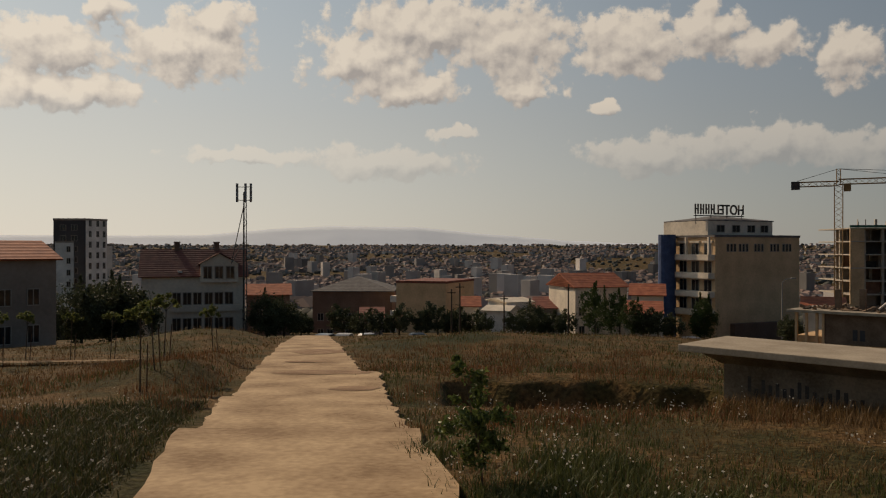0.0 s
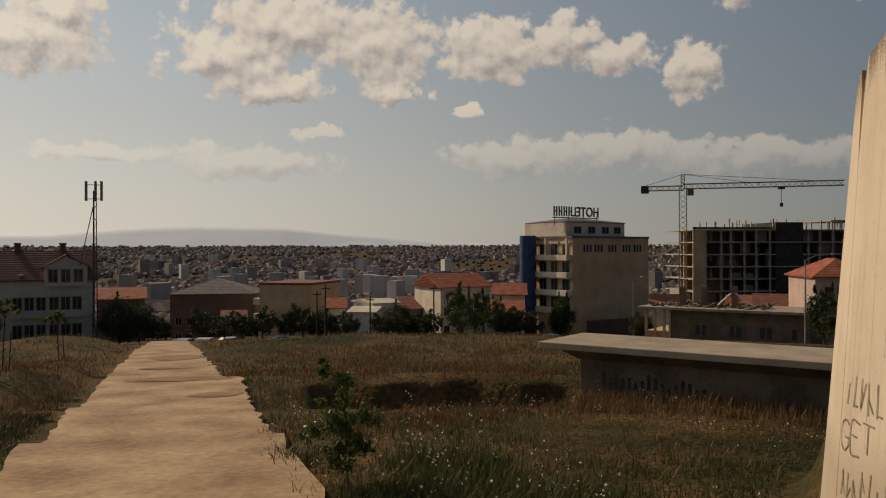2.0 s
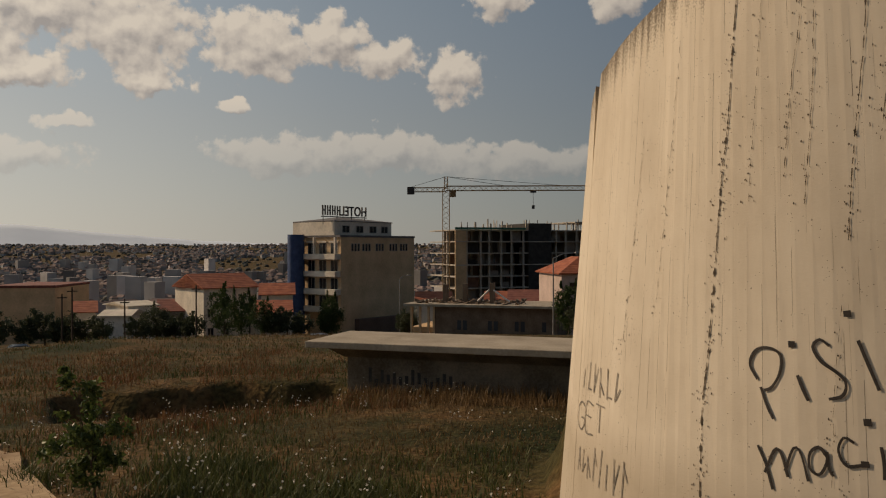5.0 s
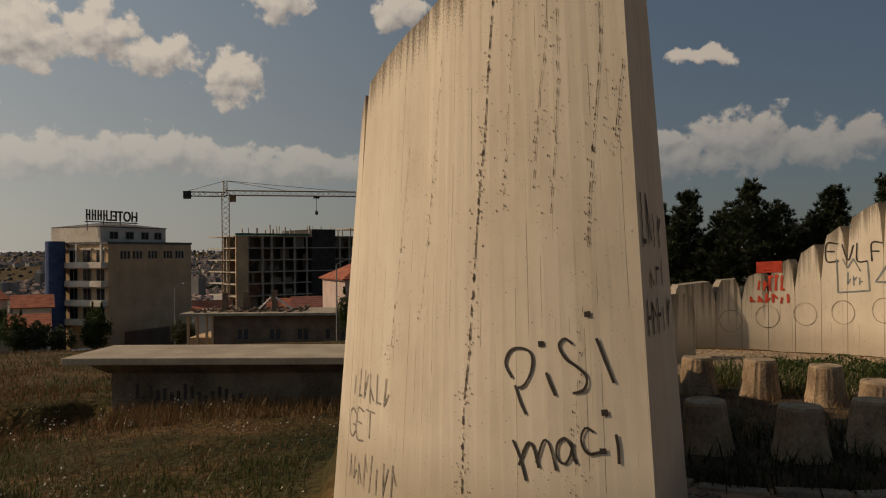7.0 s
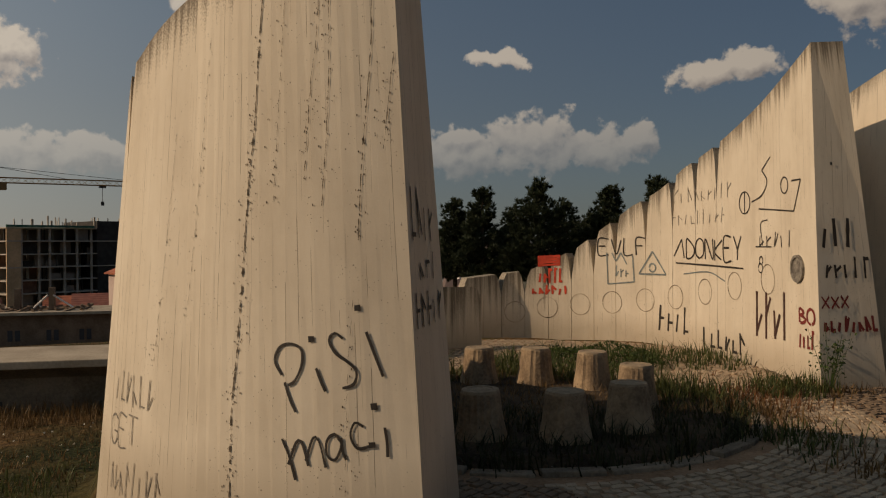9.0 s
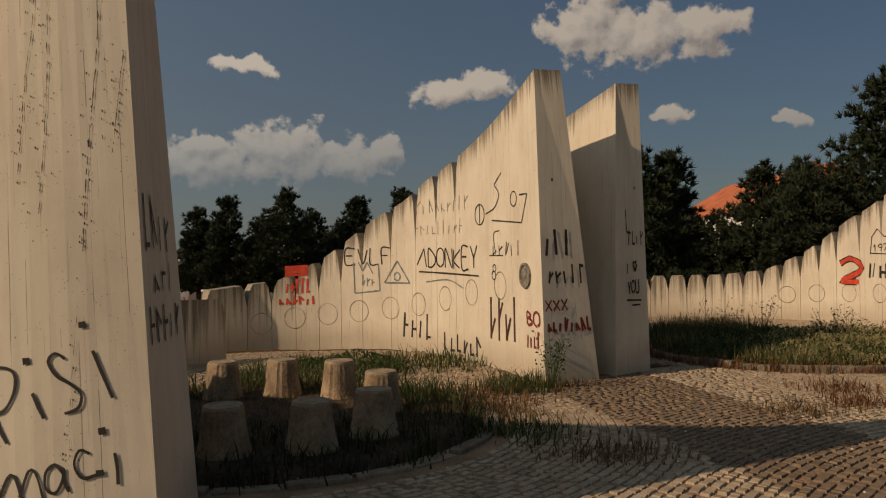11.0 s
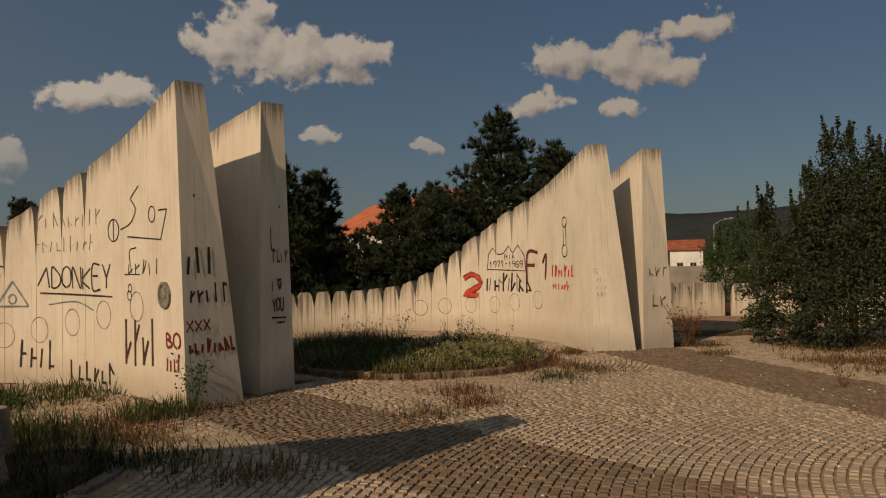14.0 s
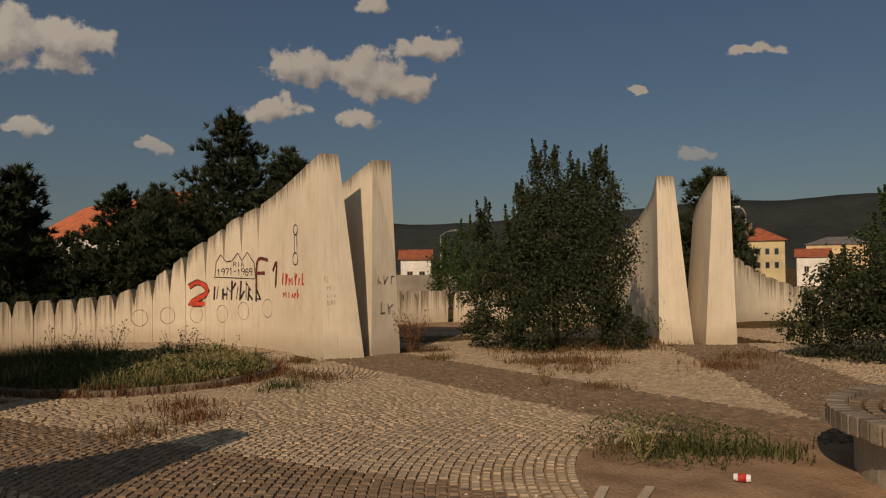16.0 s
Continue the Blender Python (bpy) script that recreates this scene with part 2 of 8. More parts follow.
def ground_z(x, y):
    d = math.hypot(x, y)
    far = np.interp(d, [0, 36, 60, 100, 200, 400, 800, 1300, 2200, 3200, 5000], [-0.34, -2.65, -4.9, -9.4, -19, -38, -58, -50, -12, 16, 20])
    az = math.degrees(math.atan2(x, y))
    side = max(smoothstep(50, 75, az), smoothstep(-60, -100, az))
    far = far * (1 - side) + side * np.interp(d, [0, 26, 60, 200, 500, 900, 1500, 2200, 5000], [-0.02, -0.02, -0.8, -3, -3, -4, -5, -5, -5])
    near = max(1 - smoothstep(10.8, 13.5, math.hypot(x - CENTRE.x, y - CENTRE.y)), 1 - smoothstep(4.3, 4.8, math.hypot(x - 8.9, y - 5.0)), 1 - smoothstep(6.2, 8, math.hypot(x - LOBE_2.x, y - LOBE_2.y)))
    if y > 2.5 and x < 4.2:
        near *= 1 - smoothstep(2.5, 5.5, y)
    if near < 0.3 and 8 < d < 60:
        # spoil heaps and a trench in the field
        for ma, md, mh, mr in ((-17.5, 21.5, 0.55, 2.2), (-14.5, 26, 0.4, 2.0), (-17, 42, 0.8, 4.0), (2.5, 36, 0.35, 4.0), (8.0, 40, 0.25, 5.0), (14.0, 46, 0.3, 6.0)):
            q = polar(ma, md)
            far += mh * math.exp(-((x - q.x) ** 2 + (y - q.y) ** 2) / mr ** 2)
        cut = smoothstep(-0.5, 1.5, az) * (1 - smoothstep(17.5, 19.5, az)) * (1 + 0.5 * noise.noise((az * 0.35, 1.0, 0)))
        wave = 0.5 * noise.noise((az * 0.3, 0, 0))
        far -= 0.95 * cut * smoothstep(15.4 + wave, 16.6 + wave, d) * (1 - smoothstep(18.8 + wave, 19.2 + wave, d))
        far += 0.12 * cut * math.exp(-((d - 20.3) / 0.9) ** 2)
    z = far * (1 - near) + near * -0.02
    if 3 < d < 90 and near < 0.5:
        z += 0.12 * noise.noise((x * 0.22, y * 0.22, 3.1)) * smoothstep(3, 12, d)
    if 3 < y < 62:
        off = abs(x + 0.62 + 0.152 * y)
        if off < 2.8:
            w = 1 - smoothstep(1.8, 2.8, off)
            z = z * (1 - w) + w * min(z, float(np.interp(d, [0, 36, 60, 100], [-0.34, -2.65, -4.9, -9.4])) - 0.03)
    return z

# ---- surfaces ----
def build_concrete(nt, b):
    """Board-marked concrete; the wall's UV maps give (run, height) and (run, depth under the top edge)."""
    N, L = nt.nodes, nt.links

    def node(kind, **inputs):
        n = N.new(kind)
        for k, v in inputs.items():
            k = k.replace("_", " ")
            if isinstance(v, (int, float, tuple)):
                n.inputs[k].default_value = v
            else:
                L.new(v, n.inputs[k])
        return n

    def math_node(op, x, y=0.0, z=0.0):
        n = N.new("ShaderNodeMath")
        n.operation = op
        for i, v in enumerate((x, y, z)):
            if isinstance(v, (int, float)):
                n.inputs[i].default_value = v
            else:
                L.new(v, n.inputs[i])
        return n.outputs[0]

    def scaled(vec, sc):
        return node("ShaderNodeMapping", Vector=vec, Scale=sc).outputs[0]

    def ramp(fac, stops):
        r = N.new("ShaderNodeValToRGB")
        e = r.color_ramp.elements
        while len(e) < len(stops):
            e.new(0.5)
        for k, (pos, col) in enumerate(stops):
            e[k].position, e[k].color = pos, (*col, 1)
        L.new(fac, r.inputs[0])
        return r.outputs[0]

    def mix(fac, x, y, mode='MIX'):
        m = N.new("ShaderNodeMix")
        m.data_type, m.blend_type = 'RGBA', mode
        for i, v in ((0, fac), (6, x), (7, y)):
            if isinstance(v, (int, float)):
                m.inputs[i].default_value = v
            elif isinstance(v, tuple):
                m.inputs[i].default_value = (*v, 1)
            else:
                L.new(v, m.inputs[i])
        return m.outputs[2]

    uv = N.new("ShaderNodeUVMap")
    uv.uv_map = "run_height"
    uv2 = N.new("ShaderNodeUVMap")
    uv2.uv_map = "run_depth"
    sep, sep2 = node("ShaderNodeSeparateXYZ", Vector=uv.outputs[0]), node("ShaderNodeSeparateXYZ", Vector=uv2.outputs[0])
    cloudy = node("ShaderNodeTexNoise", Vector=scaled(uv.outputs[0], (1, 0.5, 1)), Scale=1.6, Detail=7.0, Roughness=0.65)
    streak = node("ShaderNodeTexNoise", Vector=scaled(uv.outputs[0], (14, 0.35, 1)), Scale=1.0, Detail=6.0, Roughness=0.6)
    grain = node("ShaderNodeTexNoise", Vector=uv.outputs[0], Scale=70.0, Detail=4.0)
    # boards of about 9 cm, each with its own tone; joints uneven along their height
    wob = node("ShaderNodeTexNoise", Vector=scaled(uv.outputs[0], (3, 0.6, 1)), Scale=1.0, Detail=2.0)
    run = math_node('ADD', math_node('MULTIPLY', sep.outputs[0], 10.7), math_node('MULTIPLY', wob.outputs["Fac"], 0.35))
    board = math_node('FLOOR', run)
    tone = node("ShaderNodeTexWhiteNoise")
    tone.noise_dimensions = '1D'
    L.new(board, tone.inputs["W"])
    edge = math_node('ABSOLUTE', math_node('SUBTRACT', math_node('FRACT', run), 0.5))
    joint = math_node('GREATER_THAN', edge, 0.482)
    where = node("ShaderNodeTexNoise", Vector=scaled(uv.outputs[0], (9, 0.55, 1)), Scale=1.0, Detail=5.0)
    joint = math_node('MULTIPLY', joint, math_node('GREATER_THAN', where.outputs["Fac"], 0.56))
    # hairline drips between the joints
    hair = math_node('FRACT', math_node('ADD', math_node('MULTIPLY', sep.outputs[0], 27.3), math_node('MULTIPLY', wob.outputs["Fac"], 0.9)))
    seldom = node("ShaderNodeTexNoise", Vector=scaled(uv.outputs[0], (16, 0.7, 1)), Scale=1.0, Detail=3.0)
    drip = math_node('MULTIPLY', math_node('LESS_THAN', hair, 0.055), math_node('GREATER_THAN', seldom.outputs["Fac"], 0.585))
    small = node("ShaderNodeTexVoronoi", Vector=uv.outputs[0], Scale=38.0)
    pits = node("ShaderNodeTexVoronoi", Vector=uv.outputs[0], Scale=17.0)
    rare = node("ShaderNodeTexNoise", Vector=uv.outputs[0], Scale=5.0, Detail=2.0)
    pit = math_node('MULTIPLY', math_node('LESS_THAN', pits.outputs["Distance"], 0.085), math_node('GREATER_THAN', rare.outputs["Fac"], 0.5))
    pit = math_node('MAXIMUM', pit, math_node('MULTIPLY', math_node('LESS_THAN', small.outputs["Distance"], 0.11), math_node('GREATER_THAN', rare.outputs["Fac"], 0.52)))
    base = ramp(cloudy.outputs["Fac"], [(0.30, (0.53, 0.455, 0.345)), (0.5, (0.63, 0.55, 0.425)), (0.72, (0.70, 0.625, 0.495))])
    base = mix(0.06, base, ramp(streak.outputs["Fac"], [(0.35, (0.36, 0.30, 0.22)), (0.6, (0.68, 0.61, 0.49))]))
    base = mix(0.06, base, ramp(tone.outputs["Value"], [(0.0, (0.40, 0.34, 0.26)), (1.0, (0.70, 0.63, 0.51))]))
    # black lichen stains hang from the top edge
    hang = math_node('SUBTRACT', math_node('MULTIPLY_ADD', streak.outputs["Fac"], 1.9, -0.51), math_node('MULTIPLY', sep2.outputs[1], 1.5))
    hang = math_node('ADD', hang, math_node('MULTIPLY_ADD', grain.outputs["Fac"], 1.1, -0.55))
    stain = ramp(hang, [(0.05, (0, 0, 0)), (0.5, (1, 1, 1))])
    base = mix(math_node('MULTIPLY', stain, 0.8), base, (0.075, 0.055, 0.035))
    foot = node("ShaderNodeMapRange")
    L.new(math_node('MULTIPLY_ADD', cloudy.outputs["Fac"], -0.9, sep.outputs[1]), foot.inputs["Value"])
    foot.inputs["From Min"].default_value, foot.inputs["From Max"].default_value, foot.inputs["To Min"].default_value, foot.inputs["To Max"].default_value = -0.35, 0.0, 0.45, 0.0
    base = mix(foot.outputs[0], base, (0.25, 0.19, 0.12))
    base = mix(math_node('MULTIPLY', drip, 0.45), base, (0.16, 0.12, 0.08))
    base = mix(math_node('MULTIPLY', joint, 0.7), base, (0.12, 0.095, 0.065))
    base = mix(math_node('MULTIPLY', pit, 0.7), base, (0.10, 0.08, 0.06))
    L.new(base, b.inputs["Base Color"])
    b.inputs["Roughness"].default_value = 0.92
    b.inputs["Specular IOR Level"].default_value = 0.2
    h = math_node('SUBTRACT', math_node('MULTIPLY', grain.outputs["Fac"], 0.25), math_node('ADD', joint, pit))
    h = math_node('ADD', h, math_node('MULTIPLY', tone.outputs["Value"], 0.25))
    bp = node("ShaderNodeBump", Strength=0.55, Distance=0.006, Height=h)
    L.new(bp.outputs[0], b.inputs["Normal"])


CONCRETE = material("board_marked_concrete", build_concrete)
PLAIN_CONCRETE = mottled("rough_grey_concrete", (0.26, 0.22, 0.16), (0.46, 0.40, 0.31), 1.3, 0.92, 30, 0.3)
def build_field(nt, b):
    N, L = nt.nodes, nt.links
    co = N.new("ShaderNodeTexCoord")

    def nz(scale, detail):
        n = N.new("ShaderNodeTexNoise")
        n.inputs["Scale"].default_value, n.inputs["Detail"].default_value = scale, detail
        L.new(co.outputs["Object"], n.inputs["Vector"])
        return n.outputs["Fac"]

    big, mid, fine = nz(0.16, 4), nz(1.1, 5), nz(9.0, 5)
    mean = N.new("ShaderNodeMath")
    mean.operation = 'MULTIPLY_ADD'
    L.new(mid, mean.inputs[0])
    mean.inputs[1].default_value = 0.5
    L.new(big, mean.inputs[2])
    r = N.new("ShaderNodeValToRGB")
    e = r.color_ramp.elements
    e.new(0.5), e.new(0.6)
    for k, (pos, col) in enumerate(((0.55, (0.035, 0.040, 0.014)), (0.70, (0.085, 0.065, 0.025)), (0.80, (0.16, 0.095, 0.04)), (0.95, (0.09, 0.075, 0.035)))):
        e[k].position, e[k].color = pos, (*col, 1)
    L.new(mean.outputs[0], r.inputs[0])
    m = N.new("ShaderNodeMix")
    m.data_type, m.blend_type = 'RGBA', 'MULTIPLY'
    m.inputs[0].default_value = 0.7
    L.new(r.outputs[0], m.inputs[6])
    r2 = N.new("ShaderNodeValToRGB")
    r2.color_ramp.elements[0].position, r2.color_ramp.elements[0].color = 0.35, (0.35, 0.35, 0.35, 1)
    r2.color_ramp.elements[1].position, r2.color_ramp.elements[1].color = 0.7, (1.3, 1.3, 1.3, 1)
    L.new(fine, r2.inputs[0])
    L.new(r2.outputs[0], m.inputs[7])
    L.new(m.outputs[2], b.inputs["Base Color"])
    b.inputs["Roughness"].default_value, b.inputs["Specular IOR Level"].default_value = 1.0, 0.1
    bp = N.new("ShaderNodeBump")
    bp.inputs["Strength"].default_value, bp.inputs["Distance"].default_value = 0.7, 0.12
    L.new(fine, bp.inputs["Height"])
    L.new(bp.outputs[0], b.inputs["Normal"])


DRY_GRASS = material("dry_grass_ground", build_field)
PATH_CONCRETE = mottled("sandy_concrete", (0.25, 0.16, 0.083), (0.53, 0.385, 0.228), 0.8, 0.95, 9, 0.22)
SAND_JOINT = mottled("sandy_soil", (0.20, 0.12, 0.066), (0.38, 0.25, 0.15), 2.2, 1.0, 30, 0.9)

# ---- ground ----
def build_ground():
    radii = list(np.concatenate([np.arange(0.5, 26, 0.25), np.geomspace(26, 4900, 80)]))
    n = 360
    verts, faces = [(0, 0, ground_z(0, 0))], []
    for r in radii:
        for k in range(n):
            a = 2 * math.pi * k / n
            x, y = r * math.sin(a), r * math.cos(a)
            verts.append((x, y, ground_z(x, y)))
    for k in range(n):
        faces.append((0, 1 + (k + 1) % n, 1 + k))
    for i in range(len(radii) - 1):
        o = 1 + i * n
        for k in range(n):
            k2 = (k + 1) % n
            faces.append((o + k, o + k2, o + n + k2, o + n + k))
    return tagged(pydata("ground", verts, faces, DRY_GRASS, smooth=True), "dry grassy hillside falling away to the city valley", "ground", kind="structure")


ground = build_ground()

# ---- monument walls ----
WALL_S = [0, 1.35, 2.75, 3.7, 4.3, 4.9, 5.3, 6.0, 6.9, 8.0, 12.0, 20]
WALL_H = [3.90, 3.47, 3.05, 2.80, 2.5, 2.26, 2.02, 1.56, 1.15, 1.03, 0.95, 0.95]


def lobe_point(origin, axis_deg, a, lat):
    """Lobe coordinates to the plan: a along the lobe's axis, lat to its clockwise side."""
    u = Vector((math.cos(radians(axis_deg)), math.sin(radians(axis_deg))))
    v = Vector((u.y, -u.x))
    q = Vector(origin) + u * a + v * lat
    return (q.x, q.y)


def uv_maps(me, run, height, depth):
    """Two UV maps from values for each vertex: (run, height) and (run, depth under the top)."""
    idx = np.empty(len(me.loops), int)
    me.loops.foreach_get("vertex_index", idx)
    for name, v in (("run_height", height), ("run_depth", depth)):
        layer = me.uv_layers.new(name=name)
        layer.data.foreach_set("uv", np.stack([np.array(run)[idx], np.array(v)[idx]], 1).astype(np.float32).ravel())


def wing_wall(name, line, side, label, base_t=(0.95, 0.5), top_t=(0.33, 0.26), fin=(2.75,), pitch=0.62, scale_h=1.0, notch=0.8, lean=0.28, lean_to=(0.0, 0.0), outer_line=None, foot=-0.3, ends=None, slow=1.0):
    """A wall that falls from a tall fin at the start of its plan line. side: +1 if its outer, battered face is to the right of the line."""
    pts = spline(line, 0.05)
    L = (len(pts) - 1) * 0.05
    root = thing(name, label, "monument wall", group="curved concrete wing walls")
    tang = np.gradient(pts, axis=0)
    tang /= np.linalg.norm(tang, axis=1)[:, None]
    nrm = np.stack([tang[:, 1], -tang[:, 0]], 1) * side
    opts = None if outer_line is None else spline(outer_line, 0.05)

    def at(s):
        f = min(max(s / 0.05, 0), len(pts) - 1.001)
        i, w = int(f), f - int(f)
        return pts[i] * (1 - w) + pts[i + 1] * w, nrm[i] * (1 - w) + nrm[i + 1] * w

    def solid(s, z):
        p, o = raw(s, z)
        if ends:
            # settle the fin's end on its four corners: inner and outer at the foot, inner and outer at the top
            f = max(z, 0.0) / (3.9 * scale_h)
            p0, o0 = raw(0.0, z)
            for q, q0, foot_at, top_at, reach in ((p, p0, ends[0], ends[2], 2.4), (o, o0, ends[1], ends[3], 3.2)):
                w = max(0.0, 1 - s / reach) ** 1.5
                for i in (0, 1):
                    q[i] += (foot_at[i] + (top_at[i] - foot_at[i]) * f - q0[i]) * w
        return tuple(p), tuple(o)

    def raw(s, z):
        s = s + lean * max(z, 0) / 3.9 * max(0.0, 1 - s / 2.2)
        p, n = at(s)
        k = min(1.0, s / 4.0)
        tb, tt = base_t[0] * (1 - k) + base_t[1] * k, top_t[0] * (1 - k) + top_t[1] * k
        if opts is None:
            o = p + n * (tb + (tt - tb) * z / 3.9)
        else:
            f = min(s / 0.05, len(opts) - 1.001)
            i, w = int(f), f - int(f)
            ob = opts[i] * (1 - w) + opts[i + 1] * w
            d = np.linalg.norm(ob - p)
            o = p + (ob - p) / d * (d + (tt - d) * z / 3.9)
        k = max(0.0, z) / 3.9 * max(0.0, 1 - s / 1.8)
        p, o = p + np.array(lean_to) * k, o + np.array(lean_to) * k
        return [p[0], p[1], z], [o[0], o[1], z]

    cuts = [0.0, *fin]
    while cuts[-1] + pitch < L:
        cuts.append(cuts[-1] + (pitch if cuts[-1] < 5.2 else pitch * 0.7))
    cuts[-1] = L
    rng = random.Random(len(line))
    for i in range(len(cuts) - 1):
        s0, s1 = cuts[i], cuts[i + 1]
        g = 0.006 if len(fin) > 1 and i < 2 else 0.004
        first, notch_end = i < len(fin), i >= len(fin) - 1
        w = 0.09 + 0.02 * rng.random()
        a0, a1 = s0 + (g if i else 0), s1 - g
        inner = list(np.linspace(a0 + (0 if first else w), a1 - (w if notch_end else 0), max(3, int((s1 - s0) / 0.1))))
        cols = ([] if first else [a0, a0 + w * 0.55]) + inner + ([a1 - w * 0.55, a1] if notch_end else [])
        shoulder = ([] if first else [cols[1]]) + ([cols[-2]] if notch_end else [])
        verts, faces, run, hgt, dep = [], [], [], [], []
        for s in cols:
            top = float(np.interp(s if s < 1.5 else 1.5 + (s - 1.5) * slow, WALL_S, WALL_H)) * scale_h
            h = top
            dip = notch * min(1.0, top / 2.2) * (0.9 + 0.2 * rng.random())
            if (s == cols[0] and not first) or (s == cols[-1] and notch_end):
                h -= dip
            elif s in shoulder:
                h -= dip * 0.22
            for z in (foot, 0.0, h * 0.5, h):
                a, b = solid(s, z)
                verts += [a, b]
                run += [s, s + 31.3]
                hgt += [z, z]
                stain = 0.35 + 0.65 * min(1.0, max(0.0, top - 0.9) / 1.7)
                dep += [(top - z) * stain, (top - z) * stain]
        m = 8
        for c in range(len(cols) - 1):
            o, q = c * m, (c + 1) * m
            for lev in (0, 2, 4):
                faces.append((o + lev, q + lev, q + lev + 2, o + lev + 2))
                faces.append((q + lev + 1, o + lev + 1, o + lev + 3, q + lev + 3))
            faces.append((o + 6, q + 6, q + 7, o + 7))
            faces.append((o + 1, q + 1, q, o))
        # end faces take vertices of their own, so that their run is measured across the thickness
        for o, flip in ((0, False), ((len(cols) - 1) * m, True)):
            k0 = len(verts)
            for lev in range(m):
                verts.append(verts[o + lev])
                run.append(57.7 + 0.9 * (lev % 2))
                hgt.append(hgt[o + lev])
                dep.append(dep[o + lev])
            for lev in (0, 2, 4):
                f = (k0 + lev + 1, k0 + lev, k0 + lev + 2, k0 + lev + 3)
                faces.append(f[::-1] if flip else f)
        if side < 0:
            faces = [f[::-1] for f in faces]
        ob = pydata("fin" if i == 0 else "panel", verts, faces, CONCRETE, root)
        uv_maps(ob.data, run, hgt, dep)
    return root, solid


# near fin: outer face curls away from the standpoint
def curl(start, turns):
    p, h = np.array(start, float), None
    out = [tuple(p)]
    for h0, h1, r in turns:
        n = 8
        for k in range(n):
            a, b = radians(h0 + (h1 - h0) * k / n), radians(h0 + (h1 - h0) * (k + 1) / n)
            p = p + r * np.array([math.cos(a) - math.cos(b), math.sin(b) - math.sin(a)])
            out.append(tuple(p))
    return out


outer = np.array(curl((3.79, 2.48), [(-27, 34.7, 3.35), (34.7, 128, 5.2)]))
ot = np.gradient(outer, axis=0)
ot /= np.linalg.norm(ot, axis=1)[:, None]
osum = np.concatenate([[0], np.cumsum(np.linalg.norm(np.diff(outer, axis=0), axis=1))])
ok = np.minimum(1, osum / 4)[:, None]
n_line = outer + np.stack([ot[:, 1], -ot[:, 0]], 1) * (0.9 * (1 - ok) + 0.5 * ok)
n_line[:, 0] += 0.07 * np.maximum(0, 1 - osum / 1.5)
n_line[:, 1] -= 0.09 * np.maximum(0, 1 - osum / 1.5)
wall_n, at_n = wing_wall("monument_wall", n_line, -1, "weathered board-marked concrete fin with sprayed writing beside the grass", fin=(2.9,), lean=0.0, lean_to=(-0.38, 0.18), outer_line=outer, top_t=(0.44, 0.3), foot=-1.3,
                         ends=((4.61, 2.85), (3.755, 2.52), (4.29, 2.97), (3.84, 2.815)))
A_LINE = [(9.95, 1.47), (11.5, 2.6), (13.0, 4.15), (13.45, 5.7), (13.2, 6.95), (12.4, 7.8)]
wall_a, at_a = wing_wall("monument_wall", A_LINE, 1, "sloping concrete wing wall with graffiti round the stump seats", scale_h=1.015, ends=((9.95, 1.46), (10.44, 0.85), (10.20, 1.59), (10.37, 1.28)))
AX2, O2 = 28.6, (12.82, -2.42)
B_LINE = [lobe_point(O2, AX2, *q) for q in ((0.06, -3.0), (1.6, -3.6), (3.7, -3.9), (6, -3.6), (7.6, -2.2), (8.2, -0.5))]
wall_b, at_b = wing_wall("monument_wall", B_LINE, -1, "half-shaded concrete wing wall beside the planting bed", scale_h=1.015, slow=0.65, ends=((11.40, 0.24), (10.78, 0.67), (11.57, 0.35), (11.40, 0.65)))
C_LINE = [(14.28, -5.16), (17.0, -4.68), (19.4, -3.4), (20.4, -1.4), (20.55, 0.4), (20.0, 1.7)]
wall_c, at_c = wing_wall("monument_wall", C_LINE, 1, "sunlit concrete wing wall with red and black graffiti", scale_h=0.995, ends=((14.16, -5.11), (14.0, -5.86), (14.55, -5.21), (14.52, -5.57)))
AX3, O3 = -13.9, (13.92, -9.63)
D_LINE = [lobe_point(O3, AX3, *q) for q in ((0.0, -2.85), (1.6, -3.6), (3.7, -4.0), (6, -3.6), (7.5, -2.2), (8.1, -0.7), (8.25, 0.4))]
wall_d, at_d = wing_wall("monument_wall", D_LINE, -1, "concrete wing wall with thin black writing on its fin", scale_h=0.99, ends=((14.4, -6.79), (14.15, -6.07), (14.86, -6.83), (14.83, -6.42)))
E_LINE = [lobe_point(O3, AX3, *q) for q in ((0.0, 2.87), (1.6, 3.6), (3.7, 4.0), (6, 3.6), (7.6, 2.2), (8.2, 0.5))]
wall_e, at_e = wing_wall("monument_wall", E_LINE, 1, "pale concrete wing wall behind a leafy tree", scale_h=0.938, ends=((12.8, -12.1), (12.31, -12.59), (13.33, -12.6), (13.16, -12.94)))
AX4, O4 = -55.9, (9.45, -15.06)
F_LINE = [lobe_point(O4, AX4, *q) for q in ((0.0, -2.95), (1.6, -3.6), (3.7, -4.0), (6, -3.6), (7.6, -2.2), (8.2, -0.5))]
wall_f, at_f = wing_wall("monument_wall", F_LINE, -1, "pale concrete wing wall beside a round bush", scale_h=0.913, slow=0.8, ends=((11.8, -13.3), (12.17, -12.78), (12.12, -13.53), (12.27, -13.21)))

# ---- stepped concrete path down the hill ----
def field_z(d):
    return -0.34 - 0.064 * d


